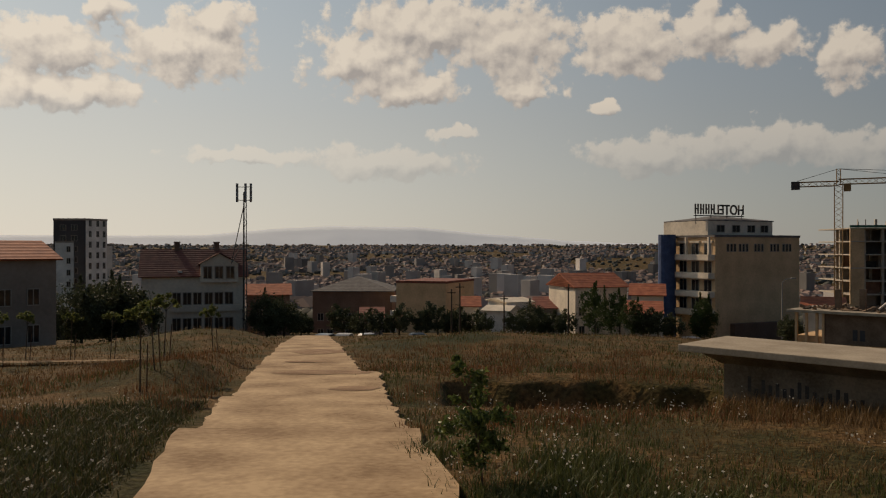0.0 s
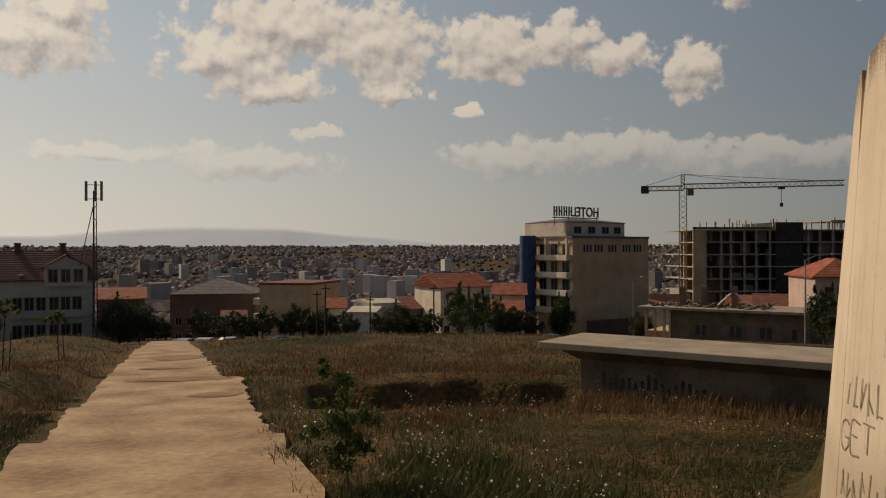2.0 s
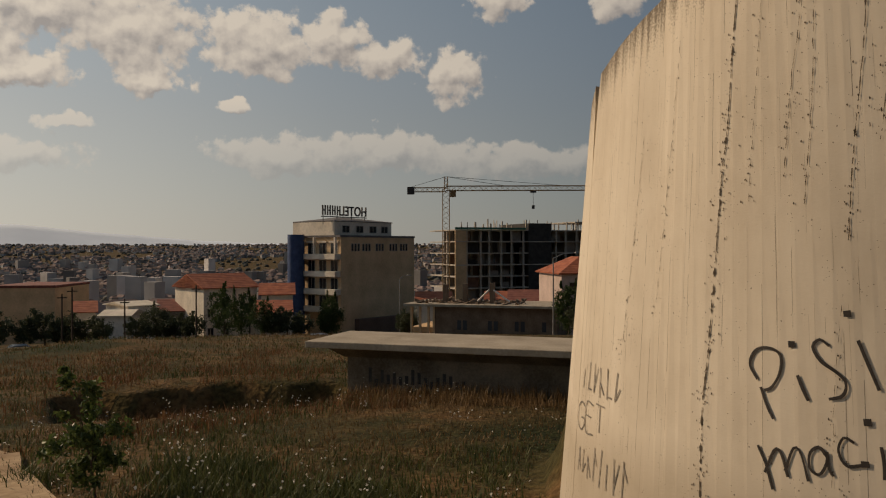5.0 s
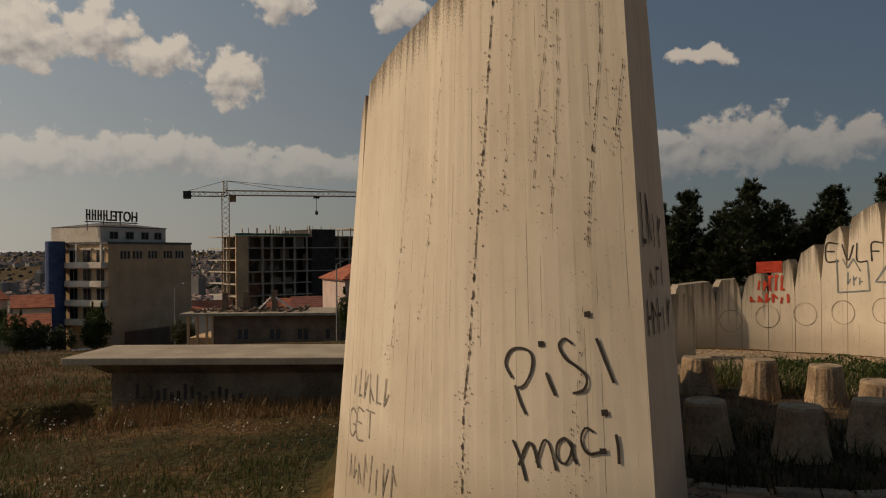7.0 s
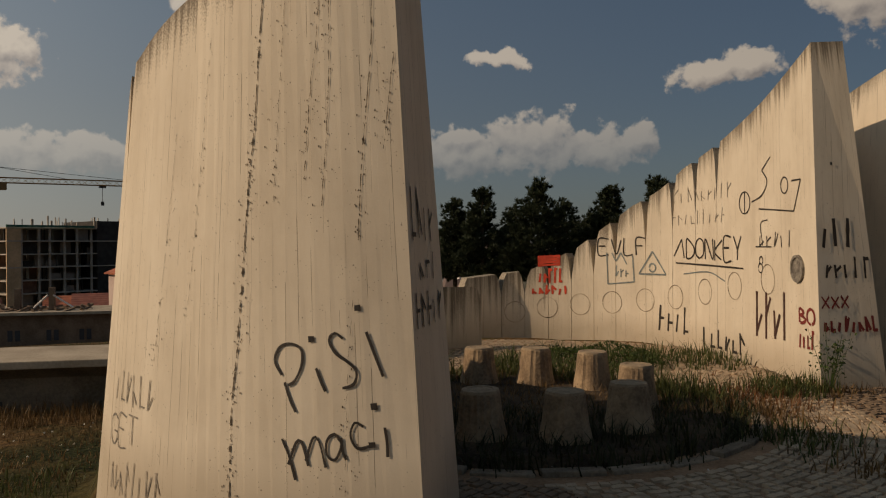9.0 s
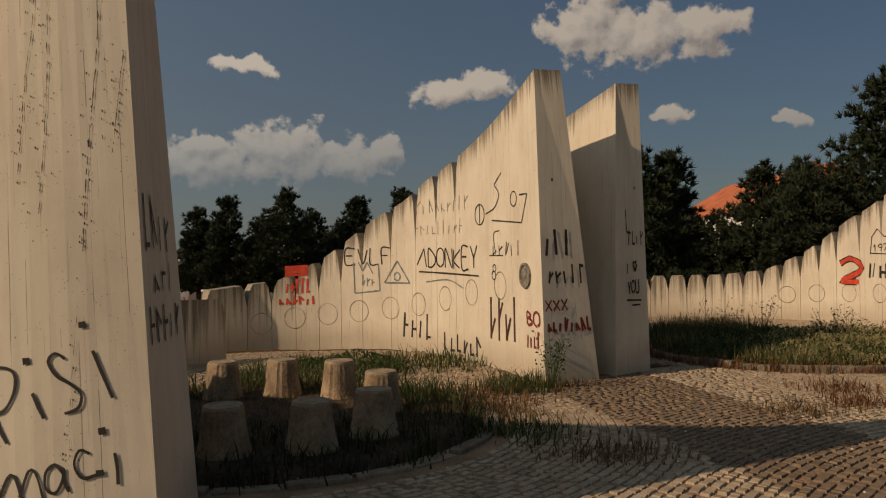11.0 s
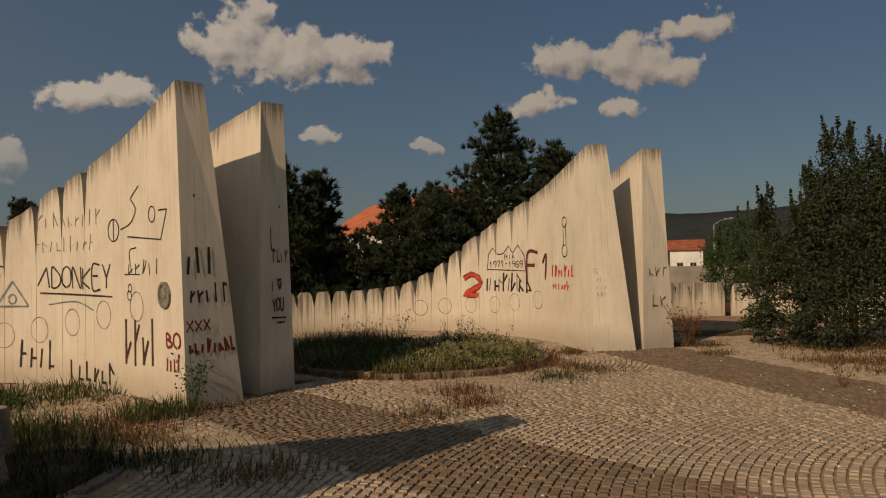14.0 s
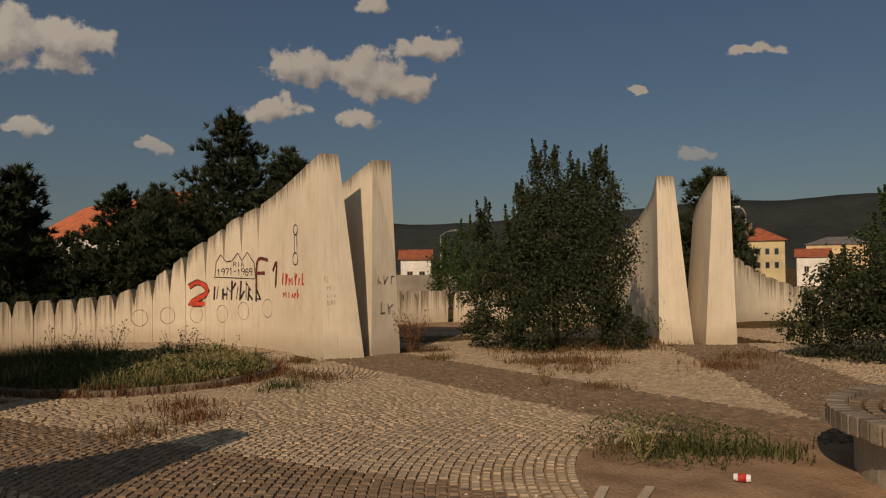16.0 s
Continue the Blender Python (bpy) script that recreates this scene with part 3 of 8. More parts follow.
def build_path():
    root = thing("path", "pale sandy concrete path of wide stepped slabs", "path", kind="structure")
    # near distance, left, right; far distance, left, right
    slabs = ((3.6, -2.05, 0.75, 12.05, -4.05, -0.45), (12.05, -3.70, -0.55, 16.0, -4.46, -1.15), (16.0, -4.26, -1.15, 21.5, -5.20, -1.75), (21.5, -5.15, -2.25, 27.5, -6.15, -3.25), (27.5, -6.0, -3.3, 36.5, -7.5, -4.9), (36.5, -7.4, -5.0, 62, -11.5, -9.0))
    for i, (d0, l0, r0, d1, l1, r1) in enumerate(slabs):
        rng = random.Random(i)
        n = 14
        verts, faces = [], []
        for k in range(n + 1):
            f = k / n
            y = d0 + (d1 - d0) * f
            drop = 0.08
            xl, xr = l0 + (l1 - l0) * f + rng.uniform(-0.05, 0.05), r0 + (r1 - r0) * f + rng.uniform(-0.07, 0.07)
            d = math.hypot((xl + xr) / 2, y)
            z = (field_z(d) if d < 36 else float(np.interp(d, [36, 60, 100], [-2.65, -4.9, -9.4]))) + drop
            for j in range(7):
                g = j / 6
                x = xl + (xr - xl) * g
                verts.append((x, y, z + 0.012 * noise.noise((x * 0.9, y * 0.9, 5.5))))
            verts += [(xl - 0.02, y, z - 0.35), (xr + 0.02, y, z - 0.35)]
        for k in range(n):
            o, q = k * 9, (k + 1) * 9
            for j in range(6):
                faces.append((o + j, o + j + 1, q + j + 1, q + j))
            faces += [(o + 7, o, q, q + 7), (o + 6, o + 8, q + 8, q + 6)]
        faces.append((0, 7, 8, 6, 5, 4, 3, 2, 1))
        e = n * 9
        faces.append((e, e + 1, e + 2, e + 3, e + 4, e + 5, e + 6, e + 8, e + 7))
        pydata("slab", verts, faces, PATH_CONCRETE, root)
    return root


build_path()
for d_, x_, rx_, ry_ in ((17.3, -1.95, 0.55, 0.45), (21.2, -3.1, 1.15, 0.7), (21.0, -3.9, 0.7, 0.4), (29.5, -4.6, 1.0, 1.3), (24.8, -4.3, 0.8, 0.35)):
    bm = bmesh.new()
    ring_ = []
    for k in range(22):
        a_ = 2 * math.pi * k / 22
        q = 1 + 0.3 * noise.noise((math.cos(a_) * 1.5 + d_, math.sin(a_) * 1.5, 0))
        x, y = x_ + rx_ * q * math.cos(a_), d_ + ry_ * q * math.sin(a_)
        ring_.append(bm.verts.new((x, y, field_z(math.hypot(0.62 + 0.152 * y, y)) + 0.094)))
    mid_ = bm.verts.new((x_, d_, field_z(math.hypot(0.62 + 0.152 * d_, d_)) + 0.106))
    for k in range(22):
        bm.faces.new((ring_[k], ring_[(k + 1) % 22], mid_))
    tagged(part("soil_patch", bm, SAND_JOINT, smooth=True), "thin patch of brown soil washed over the path", "soil", kind="structure")

# ---- plaza of granite setts ----
SETT = mottled("grey_granite_sett", (0.29, 0.222, 0.148), (0.45, 0.352, 0.242), 5, 0.88, 60, 0.3, spread=0.11, islands=True)
SETT_ONE = mottled("grey_granite_sett_single", (0.29, 0.222, 0.148), (0.45, 0.352, 0.242), 5, 0.88, 60, 0.3, spread=0.11, objects=True)
DARK_SETT = mottled("brown_granite_sett", (0.148, 0.104, 0.067), (0.23, 0.165, 0.108), 6, 0.88, 60, 0.3, spread=0.14, islands=True)
HUB = Vector((3.3, -7.0))
BED_1, BED_2 = Vector((7.25, 3.85)), Vector((13.85, -1.85))
R1, R2 = 2.25, 2.15
PAIRS = [Vector((10.5, 0.95)), Vector((14.1, -5.95)), Vector((12.2, -12.85)), Vector((4.3, 2.9))]
LOBES = ((Vector((8.6, 4.6)), 4.3), (Vector((16.3, -0.7)), 4.3), (Vector((17.8, -10.6)), 4.2), (Vector((11.6, -18.6)), 4.0))


def paved(x, y):
    p = Vector((x, y))
    if (p - BED_1).length < R1 + 0.2 or (p - BED_2).length < R2 + 0.2:
        return False
    r = (p - HUB).length
    if r < 1.5:
        return False
    if r < 3.6 and (p - Vector((4.5, -5.2))).length < 1.62 + 0.5 * noise.noise((x * 1.5, y * 1.5, 0)):
        return False
    if r < 11.0 + 0.15 * noise.noise((x * 2, y * 2, 4)) and not (y > 2.6 - 0.1 * x and x < 4.0):
        return True
    return any((p - c).length < rr for c, rr in LOBES)


def build_paving():
    pave = thing("pavement", "weathered granite sett paving in curved rows with sandy joints", "pavement", kind="structure")
    rng = random.Random(5)
    light, dark, near = ([], []), ([], []), []

    def sett(cx, cy, ang, w, d, is_dark):
        tilt, h = rng.uniform(-0.006, 0.006), rng.uniform(0.009, 0.014)
        c, s = math.cos(ang), math.sin(ang)
        if not is_dark and len(near) < 300 and (cx - 6.9) ** 2 + (cy + 3.1) ** 2 < 1.15 ** 2:
            near.append((cx, cy, ang, w, d, h))
            return
        vs, fs = dark if is_dark else light
        o = len(vs)
        for k, z in ((0.5, -0.03), (0.41, h)):
            for u, v in ((-1, -1), (1, -1), (1, 1), (-1, 1)):
                a, b = u * w * (k if z < 0 else 0.5 - 0.006 / w) + 0, v * d * (k if z < 0 else 0.5 - 0.006 / d)
                a, b = a * rng.uniform(0.95, 1.0), b * rng.uniform(0.95, 1.0)
                vs.append((cx + a * c - b * s, cy + a * s + b * c, z + tilt * u))
        fs.append((o + 4, o + 5, o + 6, o + 7))
        for k in range(4):
            j = (k + 1) % 4
            fs.append((o + k, o + j, o + 4 + j, o + 4 + k))

    def ring_rows(centre, r0, r1, keep, dark_of=None):
        r = r0
        while r < r1:
            depth = 0.076
            n = int(2 * math.pi * r / 0.096)
            off = rng.random()
            for k in range(n):
                a = 2 * math.pi * (k + off) / n + rng.uniform(-0.03, 0.03) / r
                rr = r + 0.02 * noise.noise((a * 3, r, 0))
                x, y = centre.x + rr * math.sin(a), centre.y + rr * math.cos(a)
                if keep(x, y) and rng.random() > 0.012:
                    wd = 2 * math.pi * r / n - 0.009
                    sett(x, y, -a, wd * rng.uniform(0.93, 1.02), depth * rng.uniform(0.93, 1.0), bool(dark_of and dark_of(x, y)))
            r += depth + 0.008

    def seen(x, y):
        d = math.hypot(x, y)
        az = math.degrees(math.atan2(x, y))
        return (d > 3.2 and 40 < az < 152) or math.hypot(x - HUB.x, y - HUB.y) < 9.4

    def band(x, y):
        for q, start in zip(PAIRS, (Vector((3.3, -3.4)), HUB, HUB, HUB)):
            p, u = Vector((x, y)) - start, (q - start).normalized()
            if p.dot(u) > 1.5 and abs(p.x * u.y - p.y * u.x) < 0.85:
                return True
        return False

    near_1 = lambda x, y: (Vector((x, y)) - BED_1).length < 4.4
    near_2 = lambda x, y: (Vector((x, y)) - BED_2).length < 4.0
    ring_rows(BED_1, R1 + 0.28, 7.5, lambda x, y: seen(x, y) and paved(x, y) and (near_1(x, y) or (Vector((x, y)) - LOBES[0][0]).length < 4.2) and not band(x, y) and (Vector((x, y)) - HUB).length > 7.6)
    ring_rows(BED_2, R2 + 0.28, 7.5, lambda x, y: seen(x, y) and paved(x, y) and (near_2(x, y) or (Vector((x, y)) - LOBES[1][0]).length < 4.2) and not band(x, y) and (Vector((x, y)) - HUB).length > 8.2 and not near_1(x, y))
    def rest(x, y):
        if not (seen(x, y) and paved(x, y)):
            return False
        if band(x, y):
            return True
        rh = (Vector((x, y)) - HUB).length
        if rh > 7.6 and (near_1(x, y) or (Vector((x, y)) - LOBES[0][0]).length < 4.2):
            return False
        if rh > 8.2 and (near_2(x, y) or (Vector((x, y)) - LOBES[1][0]).length < 4.2):
            return False
        return True
    ring_rows(HUB, 1.7, 15.5, rest, band)
    for name, (vs, fs), mat in (("sett_field", light, SETT), ("sett_band", dark, DARK_SETT)):
        tagged(pydata(name, vs, fs, mat, pave), kind="stuff")
    shapes = []
    for k in range(8):
        bm = box(-0.068, -0.056, -0.03, 0.068, 0.056, 0.016)
        for v in bm.verts:
            if v.co.z > 0:
                v.co.x *= 0.9 + 0.06 * rng.random()
                v.co.y *= 0.9 + 0.06 * rng.random()
                v.co.z += rng.uniform(-0.004, 0.004)
        shapes.append(mesh_of(bm, "sett", SETT_ONE))
    for cx, cy, ang, w, d, h in near:
        o = new("sett", shapes[rng.randrange(8)])
        o.parent = pave
        o.matrix_world = Matrix.Translation((cx, cy, h - 0.0128)) @ Matrix.Rotation(ang, 4, 'Z') @ Matrix.Diagonal((w / 0.136, d / 0.112, 0.8, 1))
    # sand bed under the setts
    verts, faces, index = [], [], {}
    step = 0.125

    def corner(i, j):
        if (i, j) not in index:
            x, y = i * step, j * step
            index[i, j] = len(verts)
            verts.append((x, y, -0.004 + 0.006 * noise.noise((x, y, 0))))
        return index[i, j]

    for i in range(-62, 184):
        for j in range(-150, 88):
            x, y = (i + 0.5) * step, (j + 0.5) * step
            if paved(x, y) or math.hypot(x - HUB.x, y - HUB.y) < 4 or math.hypot(x - BED_1.x, y - BED_1.y) < 2.6 or math.hypot(x - BED_2.x, y - BED_2.y) < 2.5:
                faces.append((corner(i, j), corner(i + 1, j), corner(i + 1, j + 1), corner(i, j + 1)))
    pydata("sand_bed", verts, faces, SAND_JOINT, pave, smooth=True)
    return pave


# worn kerb edges sunk in the sandy patch
KERB_STRIP = mottled("worn_kerb_edge", (0.36, 0.29, 0.20), (0.52, 0.43, 0.31), 6, 0.9, 50, 0.4)
for (a0, d0), (a1, d1) in (((129.0, 6.35), (127.2, 5.1)), ((132.0, 6.4), (129.6, 5.1))):
    bm = bmesh.new()
    pts_ = [polar(a0 + (a1 - a0) * k / 8, d0 + (d1 - d0) * k / 8) for k in range(9)]
    for q0, q1 in zip(pts_, pts_[1:]):
        side_ = Vector((q1.y - q0.y, q0.x - q1.x, 0)).normalized() * 0.035
        vs_ = [bm.verts.new((q.x + s_ * side_.x, q.y + s_ * side_.y, z_)) for z_ in (-0.08, 0.016) for q, s_ in ((q0, -1), (q1, -1), (q1, 1), (q0, 1))]
        for f_ in ((4, 5, 6, 7), (0, 1, 5, 4), (2, 3, 7, 6), (1, 2, 6, 5), (3, 0, 4, 7)):
            bm.faces.new([vs_[i_] for i_ in f_])
    bmesh.ops.recalc_face_normals(bm, faces=bm.faces)
    tagged(part("kerb", bm, KERB_STRIP), "pale worn kerb edge sunk in sandy soil", "kerb", kind="structure")

# ---- hub platform ----
def build_hub():
    root = thing("platform", "round raised platform edged with upright setts", "platform", pose(HUB.x, HUB.y, 0))
    bm = bmesh.new()
    prof = [(1.38, -0.1), (1.38, 0.30), (1.45, 0.34), (1.45, 0.37), (0.0, 0.41)]
    n = 64
    rings = [[bm.verts.new((r * math.sin(2 * math.pi * k / n), r * math.cos(2 * math.pi * k / n), z)) for k in range(n)] if r else [bm.verts.new((0, 0, z))] for r, z in prof]
    for a, b in zip(rings, rings[1:]):
        for k in range(n):
            j = (k + 1) % n
            bm.faces.new((a[j], a[k], b[k], b[j]) if len(b) > 1 else (a[j], a[k], b[0]))
    part("base", bm, PLAIN_CONCRETE, root)
    rng = random.Random(3)
    bm = box(-0.05, -0.075, 0, 0.05, 0.075, 0.15, 0.008)
    edge = mesh_of(bm, "edge_sett", mottled("dark_edge_sett", (0.14, 0.115, 0.085), (0.26, 0.215, 0.16), 6, 0.85, 50, 0.4, spread=0.25, objects=True))
    for k in range(82):
        a = 2 * math.pi * k / 82
        o = new("edge_sett", edge)
        o.parent = root
        o.matrix_parent_inverse = Matrix()
        o.matrix_basis = Matrix.Translation((1.51 * math.sin(a), 1.51 * math.cos(a), 0.37 + rng.uniform(-0.008, 0.008))) @ Matrix.Rotation(-a + rng.uniform(-0.05, 0.05), 4, 'Z')
    vs, fs = [], []
    r = 1.37
    while r > 0.1:
        m = max(4, int(2 * math.pi * r / 0.13))
        for k in range(m):
            a = 2 * math.pi * k / m
            w, d = 2 * math.pi * r / m * 0.46, 0.052
            o = len(vs)
            for kk, z in ((1.0, 0.40), (0.86, 0.49 + rng.uniform(-0.006, 0.006))):
                for u, v in ((-1, -1), (1, -1), (1, 1), (-1, 1)):
                    x, y = u * w * kk, r + v * d * kk
                    vs.append((x * math.cos(a) + y * math.sin(a), -x * math.sin(a) + y * math.cos(a), z))
            fs.append((o + 4, o + 5, o + 6, o + 7))
            fs += [(o + q, o + (q + 1) % 4, o + 4 + (q + 1) % 4, o + 4 + q) for q in range(4)]
        r -= 0.125
    tagged(pydata("top_setts", vs, fs, DARK_SETT, root), kind="stuff")


build_hub()

# ---- stump seats and beds ----
def build_stump():
    wood = mottled("ribbed_concrete_stump", (0.17, 0.12, 0.075), (0.40, 0.295, 0.185), 4, 0.92, 35, 0.5)
    root = thing("stump_seat", "tapered concrete seat cast like a ribbed tree stump", "seat", pose(0, 0, 0), "stump seats round the bed")
    bm = bmesh.new()
    n = 40
    rings = []
    for z, r in ((-0.1, 0.25), (0.0, 0.24), (0.08, 0.215), (0.2, 0.19), (0.38, 0.168), (0.425, 0.165), (0.435, 0.16)):
        ring = []
        for k in range(n):
            a = 2 * math.pi * k / n
            rr = r * (1 + 0.022 * math.sin(k * 3.1) + 0.06 * noise.noise((math.cos(a) * 4, math.sin(a) * 4, z)))
            ring.append(bm.verts.new((rr * math.cos(a), rr * math.sin(a), z)))
        rings.append(ring)
    for a, b in zip(rings, rings[1:]):
        for k in range(n):
            j = (k + 1) % n
            bm.faces.new((a[k], a[j], b[j], b[k]))
    part("trunk", bm, wood, root)
    bm = bmesh.new()
    last = None
    for r, z in ((0.162, 0.43), (0.155, 0.452), (0.11, 0.455), (0.105, 0.449), (0.05, 0.456), (0.0, 0.452)):
        ring = [bm.verts.new((r * math.cos(2 * math.pi * k / n), r * math.sin(2 * math.pi * k / n), z)) for k in range(n)] if r else [bm.verts.new((0, 0, z))]
        if last:
            for k in range(n):
                j = (k + 1) % n
                bm.faces.new((last[k], last[j], ring[j], ring[k]) if len(ring) > 1 else (last[k], last[j], ring[0]))
        last = ring
    part("top", bm, mottled("worn_seat_top", (0.20, 0.15, 0.095), (0.38, 0.295, 0.195), 8, 0.9, 30, 0.3), root)
    return root


stump = build_stump()
spots = ((8.20, 4.87), (8.50, 4.29), (8.53, 3.59), (7.86, 2.84), (6.84, 2.53), (6.21, 2.84), (5.90, 3.46), (6.2, 4.72), (7.2, 5.2))
stump.matrix_world = pose(*spots[0], 0)
for k, (x, y) in enumerate(spots[1:]):
    copy_thing(stump, pose(x, y, 0, random.uniform(-1.5, 1.5), random.uniform(-1.5, 1.5), 53 * k))

KERB = mottled("worn_kerb_stone", (0.15, 0.12, 0.085), (0.28, 0.225, 0.16), 5, 0.9, 40, 0.4, spread=0.2, objects=True)
SOIL = mottled("bed_soil", (0.025, 0.018, 0.011), (0.085, 0.058, 0.032), 3, 1.0, 25, 0.8, bump_dist=0.04)


def build_bed(c, r, rise, label):
    root = thing("planting_bed", label, "planting bed", pose(c.x, c.y, 0), kind="structure")
    bm = bmesh.new()
    n = 40
    mid = bm.verts.new((0, 0, 0.05))
    rings = []
    for i in range(1, 9):
        rings.append([bm.verts.new((r * i / 8 * math.cos(2 * math.pi * k / n), r * i / 8 * math.sin(2 * math.pi * k / n), 0.05 + (0.03 * noise.noise((i, k * 0.5, c.x)) if i < 8 else -0.1))) for k in range(n)])
    for k in range(n):
        bm.faces.new((mid, rings[0][k], rings[0][(k + 1) % n]))
    for a, b in zip(rings, rings[1:]):
        for k in range(n):
            j = (k + 1) % n
            bm.faces.new((a[k], b[k], b[j], a[j]))
    part("soil", bm, SOIL, root)
    m = int(2 * math.pi * r / 0.5)
    bm = box(-0.235, -0.06, -0.1, 0.235, 0.06, rise, 0.012)
    kerb = mesh_of(bm, "kerb_stone", KERB)
    for k in range(m):
        a = 2 * math.pi * k / m
        o = new("kerb_stone", kerb)
        o.parent = root
        o.matrix_basis = Matrix.Translation((r * math.cos(a), r * math.sin(a), random.uniform(-0.02, 0.01))) @ Matrix.Rotation(a + math.pi / 2, 4, 'Z')
    return root


build_bed(BED_1, R1, 0.03, "round kerbed bed of dry grass among stump seats")
build_bed(BED_2, R2, 0.085, "round kerbed bed overgrown with weeds")

# ---- small litter ----
def build_can():
    root = thing("drink_can", "crushed red and white drink can lying on sand", "can", pose(4.52, -4.99, 0.035, 0, 90, 35))
    bm = bmesh.new()
    add_tube(bm, (0, 0, -0.03), (0, 0, 0.03), 0.033, 0.031, 16)
    part("body", bm, mottled("red_can_paint", (0.35, 0.02, 0.02), (0.5, 0.05, 0.04), 30, 0.35, 80, 0), root)
    bm = bmesh.new()
    add_tube(bm, (0, 0, 0.031), (0, 0, 0.062), 0.031, 0.025, 16)
    add_tube(bm, (0, 0, -0.062), (0, 0, -0.031), 0.026, 0.033, 16)
    part("end", bm, mottled("white_can_end", (0.6, 0.6, 0.6), (0.8, 0.8, 0.8), 30, 0.35, 80, 0), root, "white can end")


build_can()

rng = random.Random(61)
vs, fs = [], []
for _ in range(260):
    a, r = rng.uniform(0.2, 2.6), rng.uniform(2.0, 10.5)
    r = max(r, rng.uniform(3.4, 6))
    x, y, s_ = HUB.x + r * math.sin(a), HUB.y + r * math.cos(a), rng.uniform(0.005, 0.014)
    o = len(vs)
    for u, v, w in ((-1, -1, 0), (1, -0.8, 0), (0.9, 1, 0), (-1, 0.8, 0), (0.1, 0, 1.1)):
        vs.append((x + u * s_, y + v * s_, 0.012 + w * s_))
    fs += [(o, o + 1, o + 4), (o + 1, o + 2, o + 4), (o + 2, o + 3, o + 4), (o + 3, o, o + 4)]
tagged(pydata("pebbles", vs, fs, mottled("pale_pebbles", (0.4, 0.36, 0.3), (0.65, 0.6, 0.52), 20, 0.9, 60, 0)), "small pale stones and litter on the setts", "pebbles", kind="stuff")

# ---- plants ----
def leaf_material(name, c1, c2, spread=0.45, trans=0.25, rough=0.6):
    def build(nt, b):
        N, L = nt.nodes, nt.links
        geo = N.new("ShaderNodeNewGeometry")
        r = N.new("ShaderNodeValToRGB")
        r.color_ramp.elements[0].color, r.color_ramp.elements[1].color = (*c1, 1), (*c2, 1)
        L.new(geo.outputs["Random Per Island"], r.inputs[0])
        L.new(r.outputs[0], b.inputs["Base Color"])
        b.inputs["Roughness"].default_value, b.inputs["Specular IOR Level"].default_value = rough, 0.2
        tr = N.new("ShaderNodeBsdfTranslucent")
        L.new(r.outputs[0], tr.inputs["Color"])
        mx = N.new("ShaderNodeMixShader")
        mx.inputs[0].default_value = trans
        L.new(b.outputs[0], mx.inputs[1])
        L.new(tr.outputs[0], mx.inputs[2])
        L.new(mx.outputs[0], nt.nodes["Material Output"].inputs["Surface"])
    return material(name, build)


LEAF = leaf_material("green_leaf", (0.025, 0.045, 0.012), (0.075, 0.11, 0.03))
LEAF_DARK = leaf_material("dark_leaf", (0.017, 0.024, 0.011), (0.056, 0.068, 0.029), trans=0.12)
NEEDLE = leaf_material("pine_needles", (0.018, 0.026, 0.013), (0.048, 0.060, 0.029), trans=0.1)
GRASS_GREEN = leaf_material("green_grass", (0.035, 0.05, 0.014), (0.11, 0.12, 0.04))
GRASS_DRY = leaf_material("dry_grass", (0.085, 0.052, 0.022), (0.22, 0.14, 0.062))
GRASS_RED = leaf_material("rust_dry_weed", (0.10, 0.045, 0.02), (0.24, 0.12, 0.05))
GRASS_STRAW = leaf_material("pale_straw", (0.2, 0.17, 0.07), (0.36, 0.32, 0.15))
WHITE_FLOWER = leaf_material("white_flower_heads", (0.45, 0.42, 0.36), (0.75, 0.72, 0.62))
BARK = mottled("grey_brown_bark", (0.045, 0.033, 0.022), (0.11, 0.085, 0.06), 6, 0.95, 40, 0.7)


def leaves_mesh(pos, size, rng, aspect=0.55, droop=0.0):
    """Folded leaf blades (two triangles each) at the places given."""
    n = len(pos)
    u = rng.normal(size=(n, 3))
    u[:, 2] -= droop
    u /= np.linalg.norm(u, axis=1)[:, None]
    w = np.cross(u, rng.normal(size=(n, 3)))
    w /= np.linalg.norm(w, axis=1)[:, None]
    nn = np.cross(u, w)
    sz = size * rng.uniform(0.6, 1.25, (n, 1))
    v = np.stack([pos - u * sz * 0.5, pos + w * sz * aspect * 0.5 + nn * sz * 0.12, pos + u * sz * 0.5, pos - w * sz * aspect * 0.5 + nn * sz * 0.12], 1).reshape(-1, 3)
    f = np.arange(n * 4).reshape(-1, 4)
    faces = np.concatenate([f[:, [0, 1, 2]], f[:, [0, 2, 3]]])
    return v.tolist(), faces.tolist()


def limbs(bm, base, tips, r0, rng):
    for t in tips:
        mid = base.lerp(t, 0.5) + Vector((rng.uniform(-0.15, 0.15), rng.uniform(-0.15, 0.15), 0.15)) * (t - base).length * 0.4
        add_tube(bm, base, mid, r0, r0 * 0.6, 6)
        add_tube(bm, mid, t, r0 * 0.6, r0 * 0.15, 5)


